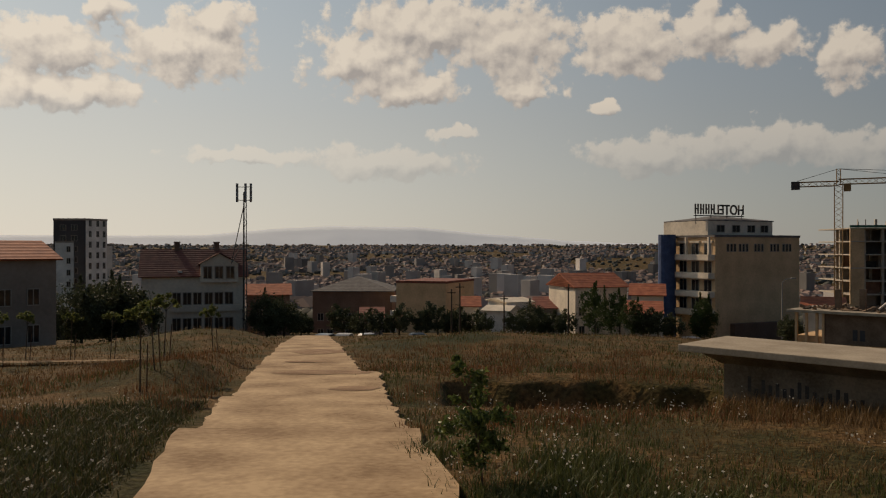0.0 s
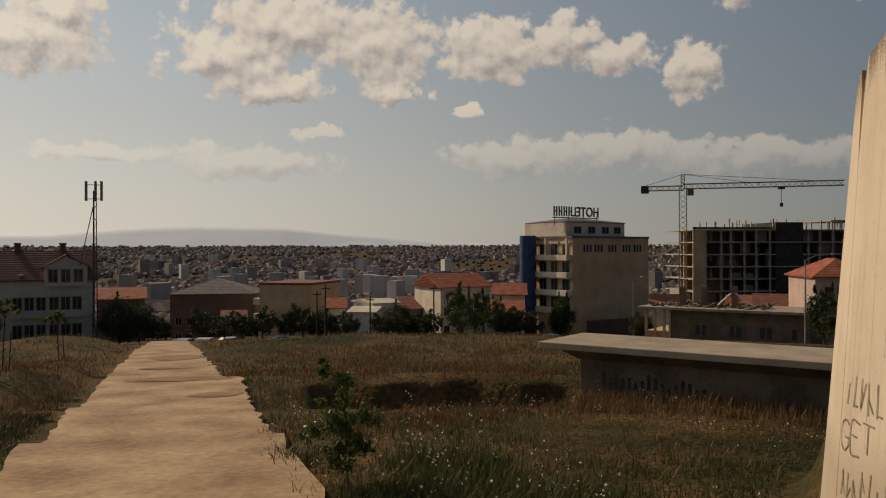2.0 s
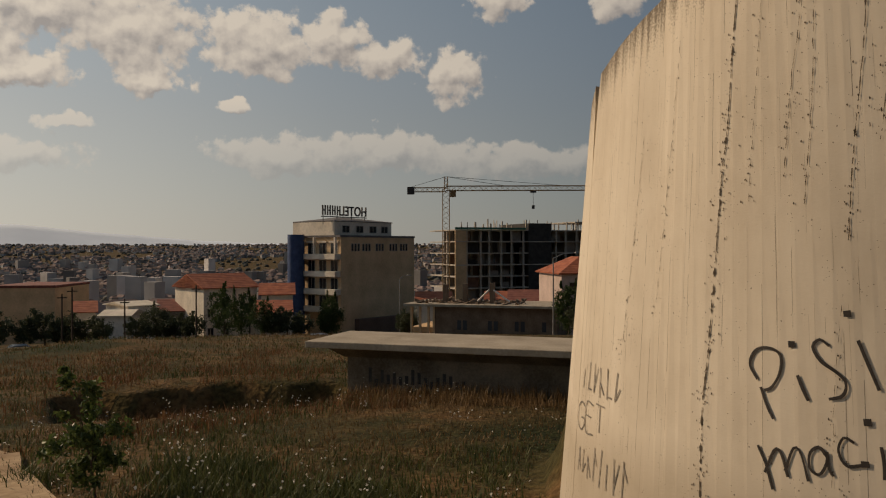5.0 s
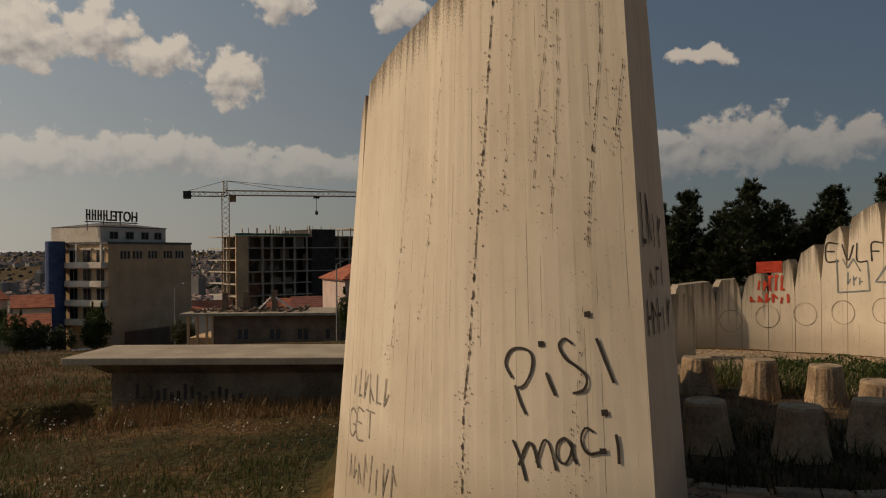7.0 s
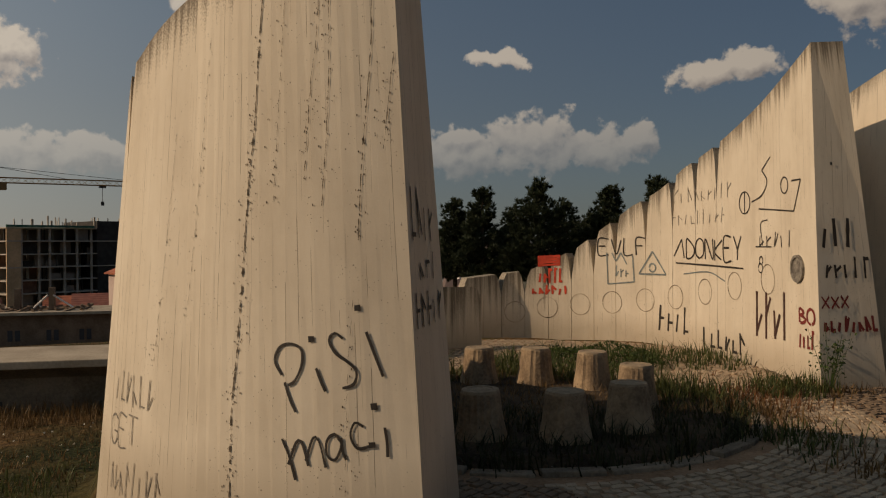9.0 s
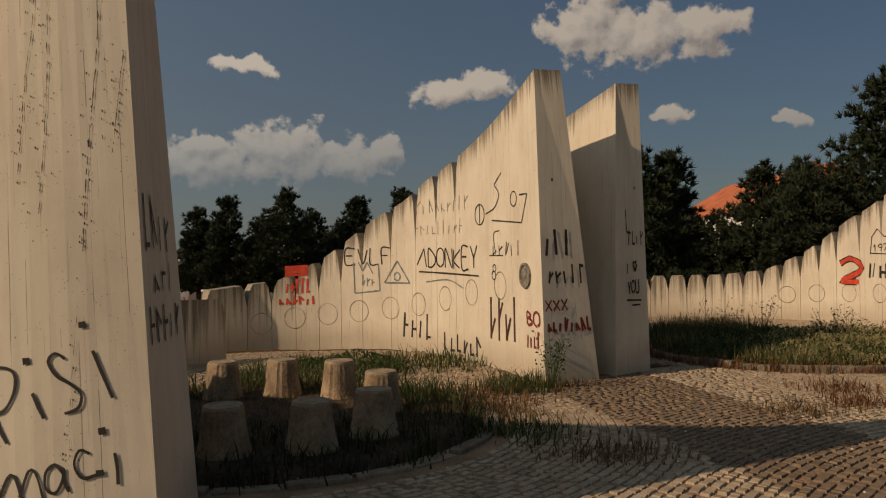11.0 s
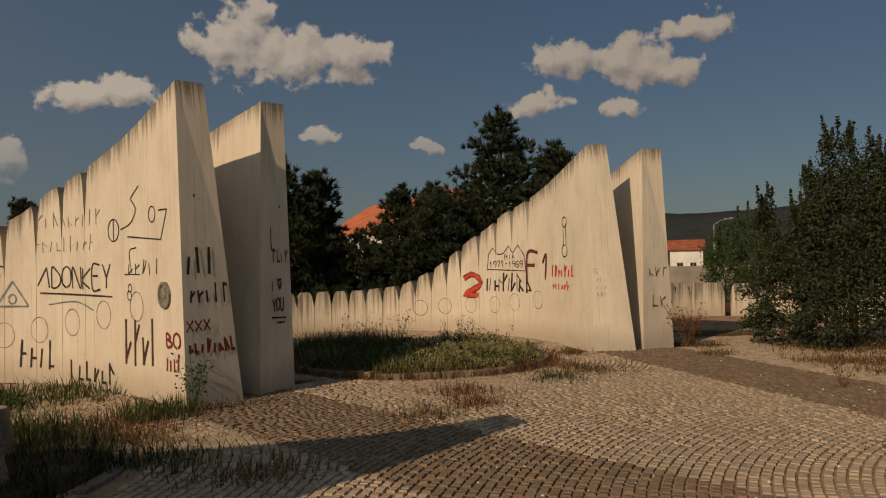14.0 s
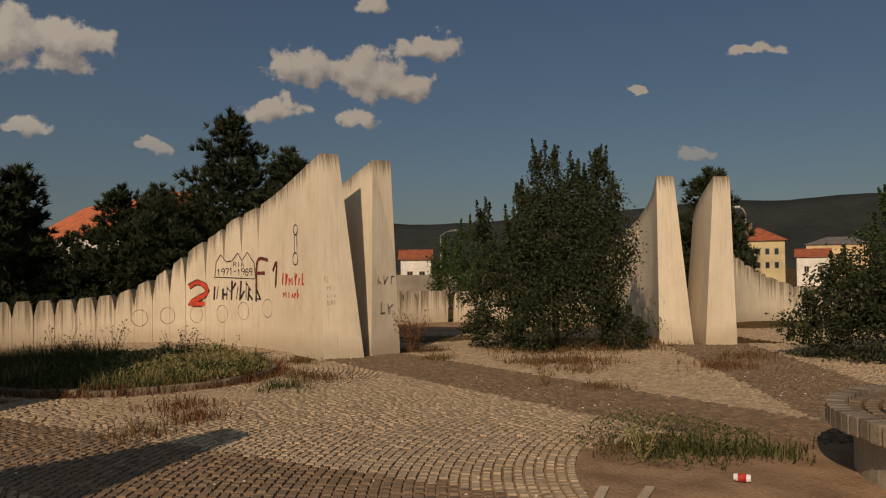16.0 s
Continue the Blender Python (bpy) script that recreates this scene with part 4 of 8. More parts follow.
def leafy_tree(name, label, m, blobs, n_leaves, leaf, trunk_r, trunk_h, mat, category="tree", shoots=0, group=""):
    """A tree of several uneven leafy masses: blobs are (x, y, z, rx, ry, rz)."""
    seed = int(n_leaves + 10 * leaf * 100)
    rng, r2 = np.random.default_rng(seed), random.Random(seed)
    root = thing(name, label, category, m, group)
    bm = bmesh.new()
    add_tube(bm, (0, 0, -0.3), (0, 0, trunk_h), trunk_r, trunk_r * 0.7, 10)
    limbs(bm, Vector((0, 0, trunk_h * 0.9)), [Vector(b[:3]) for b in blobs], trunk_r * 0.6, r2)
    part("trunk", bm, BARK, root)
    vol = np.array([b[3] * b[4] * b[5] for b in blobs]) ** 0.75
    pos = []
    for b, share in zip(blobs, vol / vol.sum()):
        k = max(3, int(n_leaves * share / 45))
        # clumps of leaves in the outer part of each mass
        c = rng.normal(size=(k, 3))
        c /= np.linalg.norm(c, axis=1)[:, None]
        c *= rng.uniform(0.45, 1.05, (k, 1)) ** 0.6
        c = c * np.array(b[3:6]) + np.array(b[:3])
        rad = 0.125 * (b[3] + b[5]) * rng.uniform(0.6, 1.3, (k, 1, 1))
        p = c[:, None, :] + rng.normal(size=(k, 45, 3)) * rad * 0.6
        pos.append(p.reshape(-1, 3))
        if shoots:
            for _ in range(shoots):
                a = rng.uniform(0, 6.28)
                top = np.array([b[0] + b[3] * 0.7 * math.cos(a) * rng.random(), b[1] + b[4] * 0.7 * math.sin(a) * rng.random(), b[2] + b[5] * 0.75])
                ln = b[5] * rng.uniform(0.4, 1.0)
                t = rng.uniform(0, 1, (130, 1))
                pos.append(top + np.array([[0.1 * rng.normal(), 0.1 * rng.normal(), 1.0]]) * t * ln + rng.normal(size=(130, 3)) * 0.075 * (1.15 - t) * max(0.6, b[3]))
    v, f = leaves_mesh(np.concatenate(pos), leaf, rng)
    pydata("crown", v, f, mat, root)
    return root


def pine_tree(name, label, m, height, spread, seed, group=""):
    """A black pine: whorls of limbs with brush-like needle tufts and upright candles at their ends."""
    rng, r2 = np.random.default_rng(seed), random.Random(seed)
    root = thing(name, label, "pine tree", m, group)
    bm = bmesh.new()
    add_tube(bm, (0, 0, -0.3), (0, 0, height * 0.95), height * 0.028, height * 0.006, 8)
    tufts, dirs = [], []
    levels = int(height * 2.6)
    for i in range(levels):
        f = (i + 0.5) / levels
        z = height * (0.04 + 0.9 * f)
        reach = spread * (min(1, (f + 0.15) * 4.0) * (1 - f) ** 0.62) + 0.12
        for k in range(9 if f < 0.8 else 6):
            a = r2.uniform(0, 6.283)
            ln = reach * r2.uniform(0.6, 1.08)
            tip = Vector((math.cos(a) * ln, math.sin(a) * ln, z + ln * r2.uniform(0.05, 0.4)))
            if k < 4:
                add_tube(bm, (0, 0, z), tip, 0.035 * (1.1 - f), 0.008, 4)
            nt = max(8, int(20 * ln / spread * (1.4 - 0.4 * f)))
            for j in range(nt):
                g = r2.uniform(0.3, 1.0) ** 0.7
                q = Vector((0, 0, z)).lerp(tip, g) + Vector((r2.gauss(0, 0.16), r2.gauss(0, 0.16), r2.gauss(0, 0.14))) * (0.5 + spread * 0.25)
                tufts.append(q)
                dirs.append(Vector((math.cos(a) * 0.7 + r2.gauss(0, 0.4), math.sin(a) * 0.7 + r2.gauss(0, 0.4), 0.9)))
    for _ in range(10):
        tufts.append(Vector((r2.gauss(0, 0.12), r2.gauss(0, 0.12), height * r2.uniform(0.9, 1.0))))
        dirs.append(Vector((r2.gauss(0, 0.2), r2.gauss(0, 0.2), 1)))
    part("trunk", bm, BARK, root)
    P, D = np.array([tuple(t) for t in tufts]), np.array([tuple(t) for t in dirs])
    nn = 20
    P, D = np.repeat(P, nn, 0), np.repeat(D, nn, 0)
    D = D / np.linalg.norm(D, axis=1)[:, None] + rng.normal(size=D.shape) * 0.5
    D /= np.linalg.norm(D, axis=1)[:, None]
    W = np.cross(D, rng.normal(size=D.shape))
    W /= np.linalg.norm(W, axis=1)[:, None]
    ln = (0.27 * rng.uniform(0.7, 1.2, (len(D), 1)))
    v = np.stack([P + W * 0.034, P - W * 0.034, P + D * ln], 1).reshape(-1, 3)
    pydata("crown", v.tolist(), np.arange(len(v)).reshape(-1, 3).tolist(), NEEDLE, root)
    return root


def blades(name, pts, hmin, hmax, width, mat, label, category, seed, lean=0.5, per=5, spread=0.08, kind="stuff"):
    """Clumps of bent grass blades at the ground points given."""
    rng = np.random.default_rng(seed)
    P = np.repeat(np.array(pts, float), per, 0)
    n = len(P)
    P[:, :2] += rng.normal(size=(n, 2)) * spread
    a = rng.uniform(0, 6.283, n)
    h = hmin + (hmax - hmin) * rng.random(n) ** 1.8
    ln = rng.uniform(0.05, lean * 1.5, n) * h
    d = np.stack([np.cos(a), np.sin(a), np.zeros(n)], 1)
    w = np.stack([-np.sin(a), np.cos(a), np.zeros(n)], 1) * (width * rng.uniform(0.6, 1.3, n))[:, None] * 0.5
    mid = P + d * (ln * 0.35)[:, None]
    mid[:, 2] += h * 0.6
    tip = P + d * ln[:, None]
    tip[:, 2] += h
    v = np.stack([P - w, P + w, mid + w * 0.7, mid - w * 0.7, tip], 1).reshape(-1, 3)
    o = np.arange(n)[:, None] * 5
    quads = (o + np.array([0, 1, 2, 3])).tolist()
    tris = (o + np.array([3, 2, 4])).tolist()
    return tagged(pydata(name, v.tolist(), quads + tris, mat), label, category, kind=kind)


# pines behind the walls
G_PINE = "dark pines behind the monument"
pine_a = pine_tree("pine_tree", "dark bushy pine with upright shoots", pose(*polar(63.2, 41, -0.6)), 5.6, 2.3, 11, G_PINE)
pine_b = pine_tree("pine_tree", "slender dark pine with a narrow crown", pose(*polar(59.2, 42, -0.6)), 5.3, 1.5, 12, G_PINE)
pine_c = pine_tree("pine_tree", "tall dark pine with a broad spiky crown", pose(*polar(103.6, 30, -0.4)), 7.9, 3.0, 13, G_PINE)
for src, az_, d_, sc, rz in ((pine_b, 68.2, 42, 0.98, 40), (pine_a, 65.0, 46, 0.85, 80), (pine_b, 71.6, 42, 1.06, 200), (pine_a, 74.3, 40, 1.0, 120), (pine_b, 57.2, 44, 0.9, 130), (pine_b, 61.3, 45, 0.8, 160), (pine_a, 66.9, 43, 0.7, 10),
                         (pine_a, 78.5, 36, 1.0, 20), (pine_a, 82.5, 33, 1.05, 77), (pine_a, 87.9, 29, 1.08, 150), (pine_b, 90.4, 30, 1.08, 300), (pine_a, 93.4, 29, 0.62, 200), (pine_a, 96.4, 29, 0.90, 250), (pine_a, 98.6, 31, 0.95, 310),
                         (pine_a, 99.0, 28, 0.86, 33), (pine_a, 107.6, 30, 1.18, 90), (pine_a, 110.8, 33, 0.9, 60), (pine_a, 90.2, 34, 0.75, 220), (pine_a, 101.0, 33, 0.9, 270), (pine_a, 105.5, 27, 0.75, 310), (pine_b, 137.0, 27, 1.0, 45)):
    p = polar(az_, d_, -0.5)
    copy_thing(src, pose(p.x, p.y, p.z, 0, 0, rz) @ Matrix.Scale(sc, 4))

# leafy tree and bushes round the far pairs
tp = polar(126.3, 16.5)
rt = (tp.normalized()).cross(Vector((0, 0, 1)))


def along(side, up, deep=0.0):
    q = rt * side - tp.normalized() * deep
    return (q.x, q.y, up)


leafy_tree("leafy_tree", "dense dark green broadleaf tree with upright shoots", pose(tp.x, tp.y, 0),
           [(*along(0.10, 2.1), 0.95, 1.0, 1.2), (*along(0.80, 2.0), 0.75, 0.8, 1.2), (*along(-0.75, 1.6), 0.5, 0.6, 0.8), (*along(0.25, 1.05), 1.15, 1.1, 0.75), (*along(-0.15, 3.15), 0.36, 0.4, 0.7), (*along(0.95, 3.05), 0.36, 0.4, 0.65), (*along(-1.4, 1.75), 0.28, 0.35, 0.8), (*along(0.45, 2.85), 0.35, 0.4, 0.6), (*along(-0.6, 2.6), 0.3, 0.4, 0.5)],
           52000, 0.068, 0.09, 0.9, LEAF_DARK, shoots=7)
for az_, d_, s_ in ((122.2, 16.6, 0.95), (124.6, 16.0, 0.8), (131.0, 16.4, 0.6)):
    p = polar(az_, d_)
    leafy_tree("bush", "low dark bush at the edge of the paving", pose(p.x, p.y, 0), [(0, 0, 0.55 * s_, 0.7 * s_, 0.7 * s_, 0.6 * s_), (0.4 * s_, 0.3 * s_, 0.8 * s_, 0.5 * s_, 0.5 * s_, 0.55 * s_)], 3000 + int(az_), 0.075, 0.03, 0.3, LEAF_DARK, "bush", 2, "low bushes")
p = polar(148.2, 15.5)
rb = p.normalized().cross(Vector((0, 0, 1)))
leafy_tree("bush", "large round green bush beside the paving", pose(p.x, p.y, 0), [(rb.x * a_, rb.y * a_, z_, r_, r_, r_ * 0.92) for a_, z_, r_ in ((-1.45, 0.55, 0.55), (-0.95, 1.0, 0.72), (-0.3, 1.35, 0.85), (0.5, 1.55, 1.0), (1.4, 1.6, 1.1), (-0.5, 0.5, 0.7), (0.6, 0.6, 0.9))], 34000, 0.075, 0.06, 0.5, LEAF_DARK, "bush", 2)
for az_, d_, h_ in ((118.9, 38, 3.6), (120.7, 34, 4.2), (122.9, 36, 3.6), (134.9, 40, 4.5), (148.5, 26, 4)):
    p = polar(az_, d_, -0.4)
    leafy_tree("leafy_tree", "thin young tree with grey-green leaves", pose(*p), [(0, 0, h_ * 0.45, 1.0, 1.0, h_ * 0.3), (0.4, 0.2, h_ * 0.65, 0.7, 0.7, h_ * 0.25), (-0.6, 0.1, h_ * 0.3, 1.0, 0.8, h_ * 0.2)], 3600 + int(az_), 0.12, 0.05, h_ * 0.3, LEAF, "tree", 2, "young trees beyond the plaza")

# sapling beside the path
p = polar(2.6, 8.55)
zs = ground_z(p.x, p.y)
leafy_tree("sapling", "leafy young sapling on a thin slanting stem", pose(p.x, p.y, zs, 3, -6, 0),
           [(0.0, 0, 0.40, 0.26, 0.24, 0.18), (-0.10, 0.05, 0.62, 0.33, 0.30, 0.24), (0.08, 0, 0.84, 0.27, 0.25, 0.24), (-0.06, 0, 1.05, 0.20, 0.20, 0.24), (-0.08, 0, 1.28, 0.12, 0.12, 0.20), (0.22, 0.05, 0.62, 0.2, 0.2, 0.18)], 2300, 0.072, 0.014, 0.55, leaf_material("sapling_leaf", (0.045, 0.07, 0.02), (0.13, 0.17, 0.05), trans=0.35, rough=0.4), "sapling")
# small staked street trees
YOUNG_LEAF = leaf_material("young_leaf", (0.07, 0.09, 0.025), (0.19, 0.21, 0.07), trans=0.4)
ROD = mottled("rusty_stake", (0.06, 0.035, 0.02), (0.12, 0.07, 0.04), 20, 0.8, 60, 0.2)
for az_, d_, h_ in ((-20.9, 18.5, 1.75), (-20.0, 20.5, 1.7), (-19.4, 22, 1.6), (-16.2, 27, 1.4), (-22.8, 30, 1.6), (-25.2, 31, 1.6), (-27.8, 32, 1.6), (-29.3, 30, 1.7)):
    p = polar(az_, d_)
    z = ground_z(p.x, p.y)
    rr = random.Random(int(az_ * 10))
    root = leafy_tree("street_tree", "newly planted slim tree tied to a stake", pose(p.x, p.y, z, 0, rr.uniform(-4, 4), 0), [(0, 0, h_, 0.28, 0.28, 0.14), (0.2, 0, h_ * 0.94, 0.2, 0.2, 0.12), (-0.2, 0.1, h_ * 0.96, 0.2, 0.2, 0.12)], 420 + int(abs(az_) * 7), 0.11, 0.018, h_ * 0.9, YOUNG_LEAF, "tree", 0, "newly planted trees")
    bm = bmesh.new()
    add_tube(bm, (0.12, 0.05, -0.2), (0.14, 0.05, h_ * 0.6), 0.015, 0.015, 6)
    part("stake", bm, ROD, root)

# grass
rng = random.Random(21)


def scatter(n, az0, az1, d0, d1, keep=None, power=1.0):
    out = []
    while len(out) < n:
        a, d = rng.uniform(az0, az1), d0 + (d1 - d0) * rng.random() ** power
        q = polar(a, d)
        if keep is None or keep(q.x, q.y, a, d):
            out.append((q.x, q.y, ground_z(q.x, q.y) - 0.01))
    return out


def off_path(x, y, a, d):
    mid = -0.62 - 0.152 * y
    if abs(x - mid) < 1.75 + 0.1 * noise.noise((y, 0, 0)):
        return False
    if -0.5 < a < 18.6 and 15.9 < d < 19.4:
        return False
    if math.hypot(x - 8.9, y - 5.0) < 5.0 or math.hypot(x - HUB.x, y - HUB.y) < 10.9:
        return False
    return True


def patch(x, y, s, o):
    return noise.noise((x * s, y * s, o))


field = "dry grass and weeds of the open field"
blades("field_grass", scatter(7000, -34, 46, 4.5, 24, lambda x, y, a, d: off_path(x, y, a, d) and patch(x, y, 0.22, 1) > -0.12, 1.3), 0.03, 0.17, 0.014, GRASS_GREEN, "green and dry grass of the open field", "grass", 1, 0.7, 5, 0.09)
blades("dry_field_grass", scatter(8000, -34, 46, 4.5, 30, lambda x, y, a, d: off_path(x, y, a, d) and patch(x, y, 0.22, 1) < 0.15, 1.2), 0.03, 0.11, 0.014, GRASS_DRY, field, "grass", 2, 0.6, 5, 0.09)
blades("rust_weeds", scatter(2800, -30, 24, 12, 32, lambda x, y, a, d: off_path(x, y, a, d) and patch(x, y, 0.3, 7) > 0.0), 0.06, 0.26, 0.016, GRASS_RED, "rust-brown dry weeds by the trench", "weeds", 3, 0.4, 5, 0.1)
blades("side_grass", scatter(6500, -36, -4, 3.6, 17, off_path, 1.2), 0.03, 0.16, 0.015, leaf_material("field_green", (0.028, 0.034, 0.012), (0.085, 0.082, 0.03)), "dense low green growth beside the path", "grass", 6, 0.8, 5, 0.09)
blades("verge_grass", scatter(1500, 2, 24, 4.6, 8.6, lambda x, y, a, d: off_path(x, y, a, d) and patch(x, y, 0.6, 12) > -0.15), 0.06, 0.26, 0.015, GRASS_GREEN, "dark green grass near the sapling", "grass", 7, 0.8, 6, 0.1)
blades("tall_grass", scatter(280, -14, 14, 6.2, 11, lambda x, y, a, d: off_path(x, y, a, d) and (patch(x, y, 0.5, 3) > 0.05), 1.0), 0.08, 0.32, 0.016, GRASS_GREEN, "tall green grass beside the path", "grass", 4, 0.6, 7, 0.12)
blades("far_field_grass", scatter(6000, -33, 42, 22, 56, off_path), 0.05, 0.2, 0.03, GRASS_DRY, "dry grass at the far end of the field", "grass", 8, 0.7, 4, 0.25)
blades("far_green_grass", scatter(2600, -33, 42, 20, 56, lambda x, y, a, d: off_path(x, y, a, d) and patch(x, y, 0.1, 5) > 0.0), 0.05, 0.2, 0.03, GRASS_GREEN, "green grass at the far end of the field", "grass", 9, 0.7, 4, 0.25)
blades("slab_weeds", scatter(700, 19, 36, 14.2, 17.2, off_path), 0.05, 0.36, 0.014, GRASS_DRY, "tall dry weeds along the concrete slab", "weeds", 5, 0.4, 6, 0.12)
# little white flower heads
fl = scatter(190, -32, 40, 5, 18, lambda x, y, a, d: off_path(x, y, a, d) and patch(x, y, 0.35, 9) > 0.0)
frng = np.random.default_rng(9)
fp = np.repeat(np.array(fl), 3, 0) + frng.normal(size=(len(fl) * 3, 3)) * 0.05
fp[:, 2] += np.repeat(frng.uniform(0.22, 0.45, len(fl)), 3)
v, f = leaves_mesh(fp, 0.034, frng, 0.9)
tagged(pydata("flower_heads", v, f, WHITE_FLOWER), "small pale dried flower heads in the grass", "flowers", kind="stuff")


def disc(n, c, r, r_in=0.0):
    out = []
    for _ in range(n):
        a, d = rng.uniform(0, 6.283), math.sqrt(rng.uniform((r_in / r) ** 2, 1)) * r
        out.append((c[0] + d * math.cos(a), c[1] + d * math.sin(a), 0.0))
    return out


blades("bed_dry_grass", [q for q in disc(1500, BED_1, R1 - 0.05) if q[0] + q[1] > 9.9], 0.04, 0.16, 0.014, GRASS_DRY, "flattened dry grass in the seat bed", "grass", 11, 0.9, 5, 0.06)
blades("bed_green_grass", [q for q in disc(1500, BED_1, R1, 1.5) if q[0] + q[1] > 10.6 and q[0] < 9.2 and (patch(q[0], q[1], 0.7, 2) > -0.1 or q[0] > 8)], 0.08, 0.34, 0.016, GRASS_GREEN, "green grass round the stump seats", "grass", 12, 0.8, 5, 0.07)
# blade colour darkened to deepen the fin's shadow on this side of the bed
blades("bed_shade_grass", [q for q in disc(1500, BED_1, R1) if q[0] + q[1] < 10.4], 0.05, 0.24, 0.016, leaf_material("shade_toned_grass", (0.02, 0.026, 0.010), (0.05, 0.05, 0.02)), "matted grass between the stump seats, coloured dark for shade", "grass", 17, 0.9, 6, 0.07)
blades("wall_foot_grass", disc(380, (10.2, 4.6), 1.2) + disc(160, (11.4, 3.3), 0.9) + disc(120, (9.6, 1.75), 0.5), 0.06, 0.26, 0.016, GRASS_GREEN, "grass growing at the foot of the graffiti wall", "grass", 13, 0.8, 5, 0.06)
blades("bed_weeds", disc(1300, BED_2, R2 - 0.08), 0.08, 0.34, 0.016, GRASS_GREEN, "thick green weeds filling the round bed", "weeds", 14, 0.7, 6, 0.07)
blades("bed_back_weeds", disc(420, (15.1, -0.7), 1.0) + disc(260, (14.2, -0.4), 0.8), 0.15, 0.55, 0.016, GRASS_GREEN, "tall dark weeds at the back of the round bed", "weeds", 18, 0.5, 6, 0.07)
blades("bed_straw", [q for q in disc(2800, BED_2, R2 - 0.15) if patch(q[0], q[1], 0.9, 4) > -0.1 and q[0] < 15.2], 0.1, 0.36, 0.013, GRASS_STRAW, "pale yellow-green weeds in the round bed", "weeds", 15, 0.6, 5, 0.07)
blades("bed_edge_dry", disc(900, BED_2, R2 + 0.25, R2 - 0.3), 0.05, 0.22, 0.014, GRASS_RED, "rust-brown dry grass along the bed's kerb", "grass", 16, 0.8, 4, 0.05)
tuft_spots = (((9.4, -1.87), 0.32, 'r'), ((8.89, -1.26), 0.35, 'd'), ((11.7, -4.11), 0.4, 'd'), ((13.9, -4.6), 0.35, 'd'), ((6.79, 0.43), 0.38, 'd'), ((8.28, 1.8), 0.5, 'd'), ((9.1, 2.0), 0.6, 'r'), ((9.95, 1.35), 0.35, 'd'), ((5.59, -5.3), 0.4, 'g'),
              ((5.3, -5.65), 0.3, 'g'), ((5.75, -5.1), 0.3, 'd'), ((8.75, -7.18), 0.25, 'd'), ((11.61, -8.04), 0.5, 'd'), ((13.06, -6.9), 0.3, 'd'), ((10.27, -1.9), 0.4, 'r'), ((12.8, -10.9), 0.8, 'd'), ((11.2, -8.7), 0.6, 'r'), ((10.4, -8.0), 0.3, 'd'),
              ((14.4, -7.4), 0.35, 'd'), ((13.2, -9.4), 0.9, 'd'), ((10.2, -11.6), 0.5, 'd'), ((9.4, -10.2), 0.5, 'r'), ((5.0, -5.95), 0.25, 'g'), ((12.3, -3.9), 0.35, 'd'), ((11.1, -3.4), 0.3, 'g'), ((7.4, 1.3), 0.4, 'g'), ((12.9, -12.2), 0.4, 'd'), ((9.6, -12.9), 0.4, 'g'))
kinds = {'r': ([], GRASS_RED, "rust-brown dry tufts between the setts"), 'd': ([], GRASS_DRY, "dry yellow tufts between the setts"), 'g': ([], GRASS_GREEN, "green grass tufts between the setts")}
for c, r, k in tuft_spots:
    kinds[k][0].extend((c[0] + rng.gauss(0, r * 0.62), c[1] + rng.gauss(0, r * 0.62), 0.0) for _ in range(int(120 * r * r * 3.14) + 14))
for k, (pts_, mat_, lab_) in kinds.items():
    blades("paving_tufts", pts_, 0.03, 0.15 if k != 'g' else 0.2, 0.014, mat_, lab_, "grass", 30 + ord(k), 0.8, 5, 0.07)


def dry_weed(at_, h, label, n=60, seed=1, mat=GRASS_DRY):
    """A stalky weed with thin branching stems and sparse small leaves."""
    r = random.Random(seed)
    g = np.random.default_rng(seed)
    root = thing("weed", label, "weed", pose(*at_))
    pos = []
    for k in range(9):
        a, s_ = r.uniform(0, 6.283), r.uniform(0.15, 0.5)
        tip = Vector((math.cos(a) * h * s_, math.sin(a) * h * s_, h * r.uniform(0.6, 1.0)))
        bm = bmesh.new()
        add_tube(bm, (0, 0, 0), tip, 0.006, 0.002, 4)
        part("stem", bm, mat, root)
        for j in range(n // 9):
            pos.append(tuple(tip * r.uniform(0.35, 1.0) + Vector((r.gauss(0, 0.05), r.gauss(0, 0.05), r.gauss(0, 0.03)))))
    v, f = leaves_mesh(np.array(pos), 0.05, g, 0.5)
    pydata("leaves", v, f, mat, root)
    return root


dry_weed((9.75, 1.35, 0), 0.75, "spindly green weed at the foot of a fin", 160, 1, LEAF)
dry_weed((14.3, -7.0, 0), 0.95, "rust-brown dry weed against a concrete fin", 300, 2, GRASS_RED)
dry_weed((14.75, -7.3, 0), 0.8, "rust-brown dry weed against a concrete fin", 240, 3, GRASS_RED)
dry_weed((12.85, -12.3, 0), 0.9, "spindly green weed before a concrete fin", 160, 4, LEAF)
dry_weed((5.38, -4.78, 0), 0.42, "dry weed with a white seed head", 40, 5, GRASS_STRAW)
dry_weed((9.3, -6.6, 0), 0.45, "small dry weed between the setts", 40, 6, GRASS_DRY)
for x_, y_, h_, s_ in ((14.6, -2.6, 0.75, 21), (15.2, -1.6, 0.85, 22), (14.2, -1.0, 0.7, 23), (15.0, -2.9, 0.65, 24), (14.9, -0.8, 0.8, 25), (13.6, -3.2, 0.6, 26)):
    dry_weed((x_, y_, 0), h_, "tall stalky dry weed standing in the round bed", 90, s_, GRASS_DRY)
dry_weed((12.0, -3.1, 0), 0.5, "small green weed between the setts", 60, 7, GRASS_GREEN)

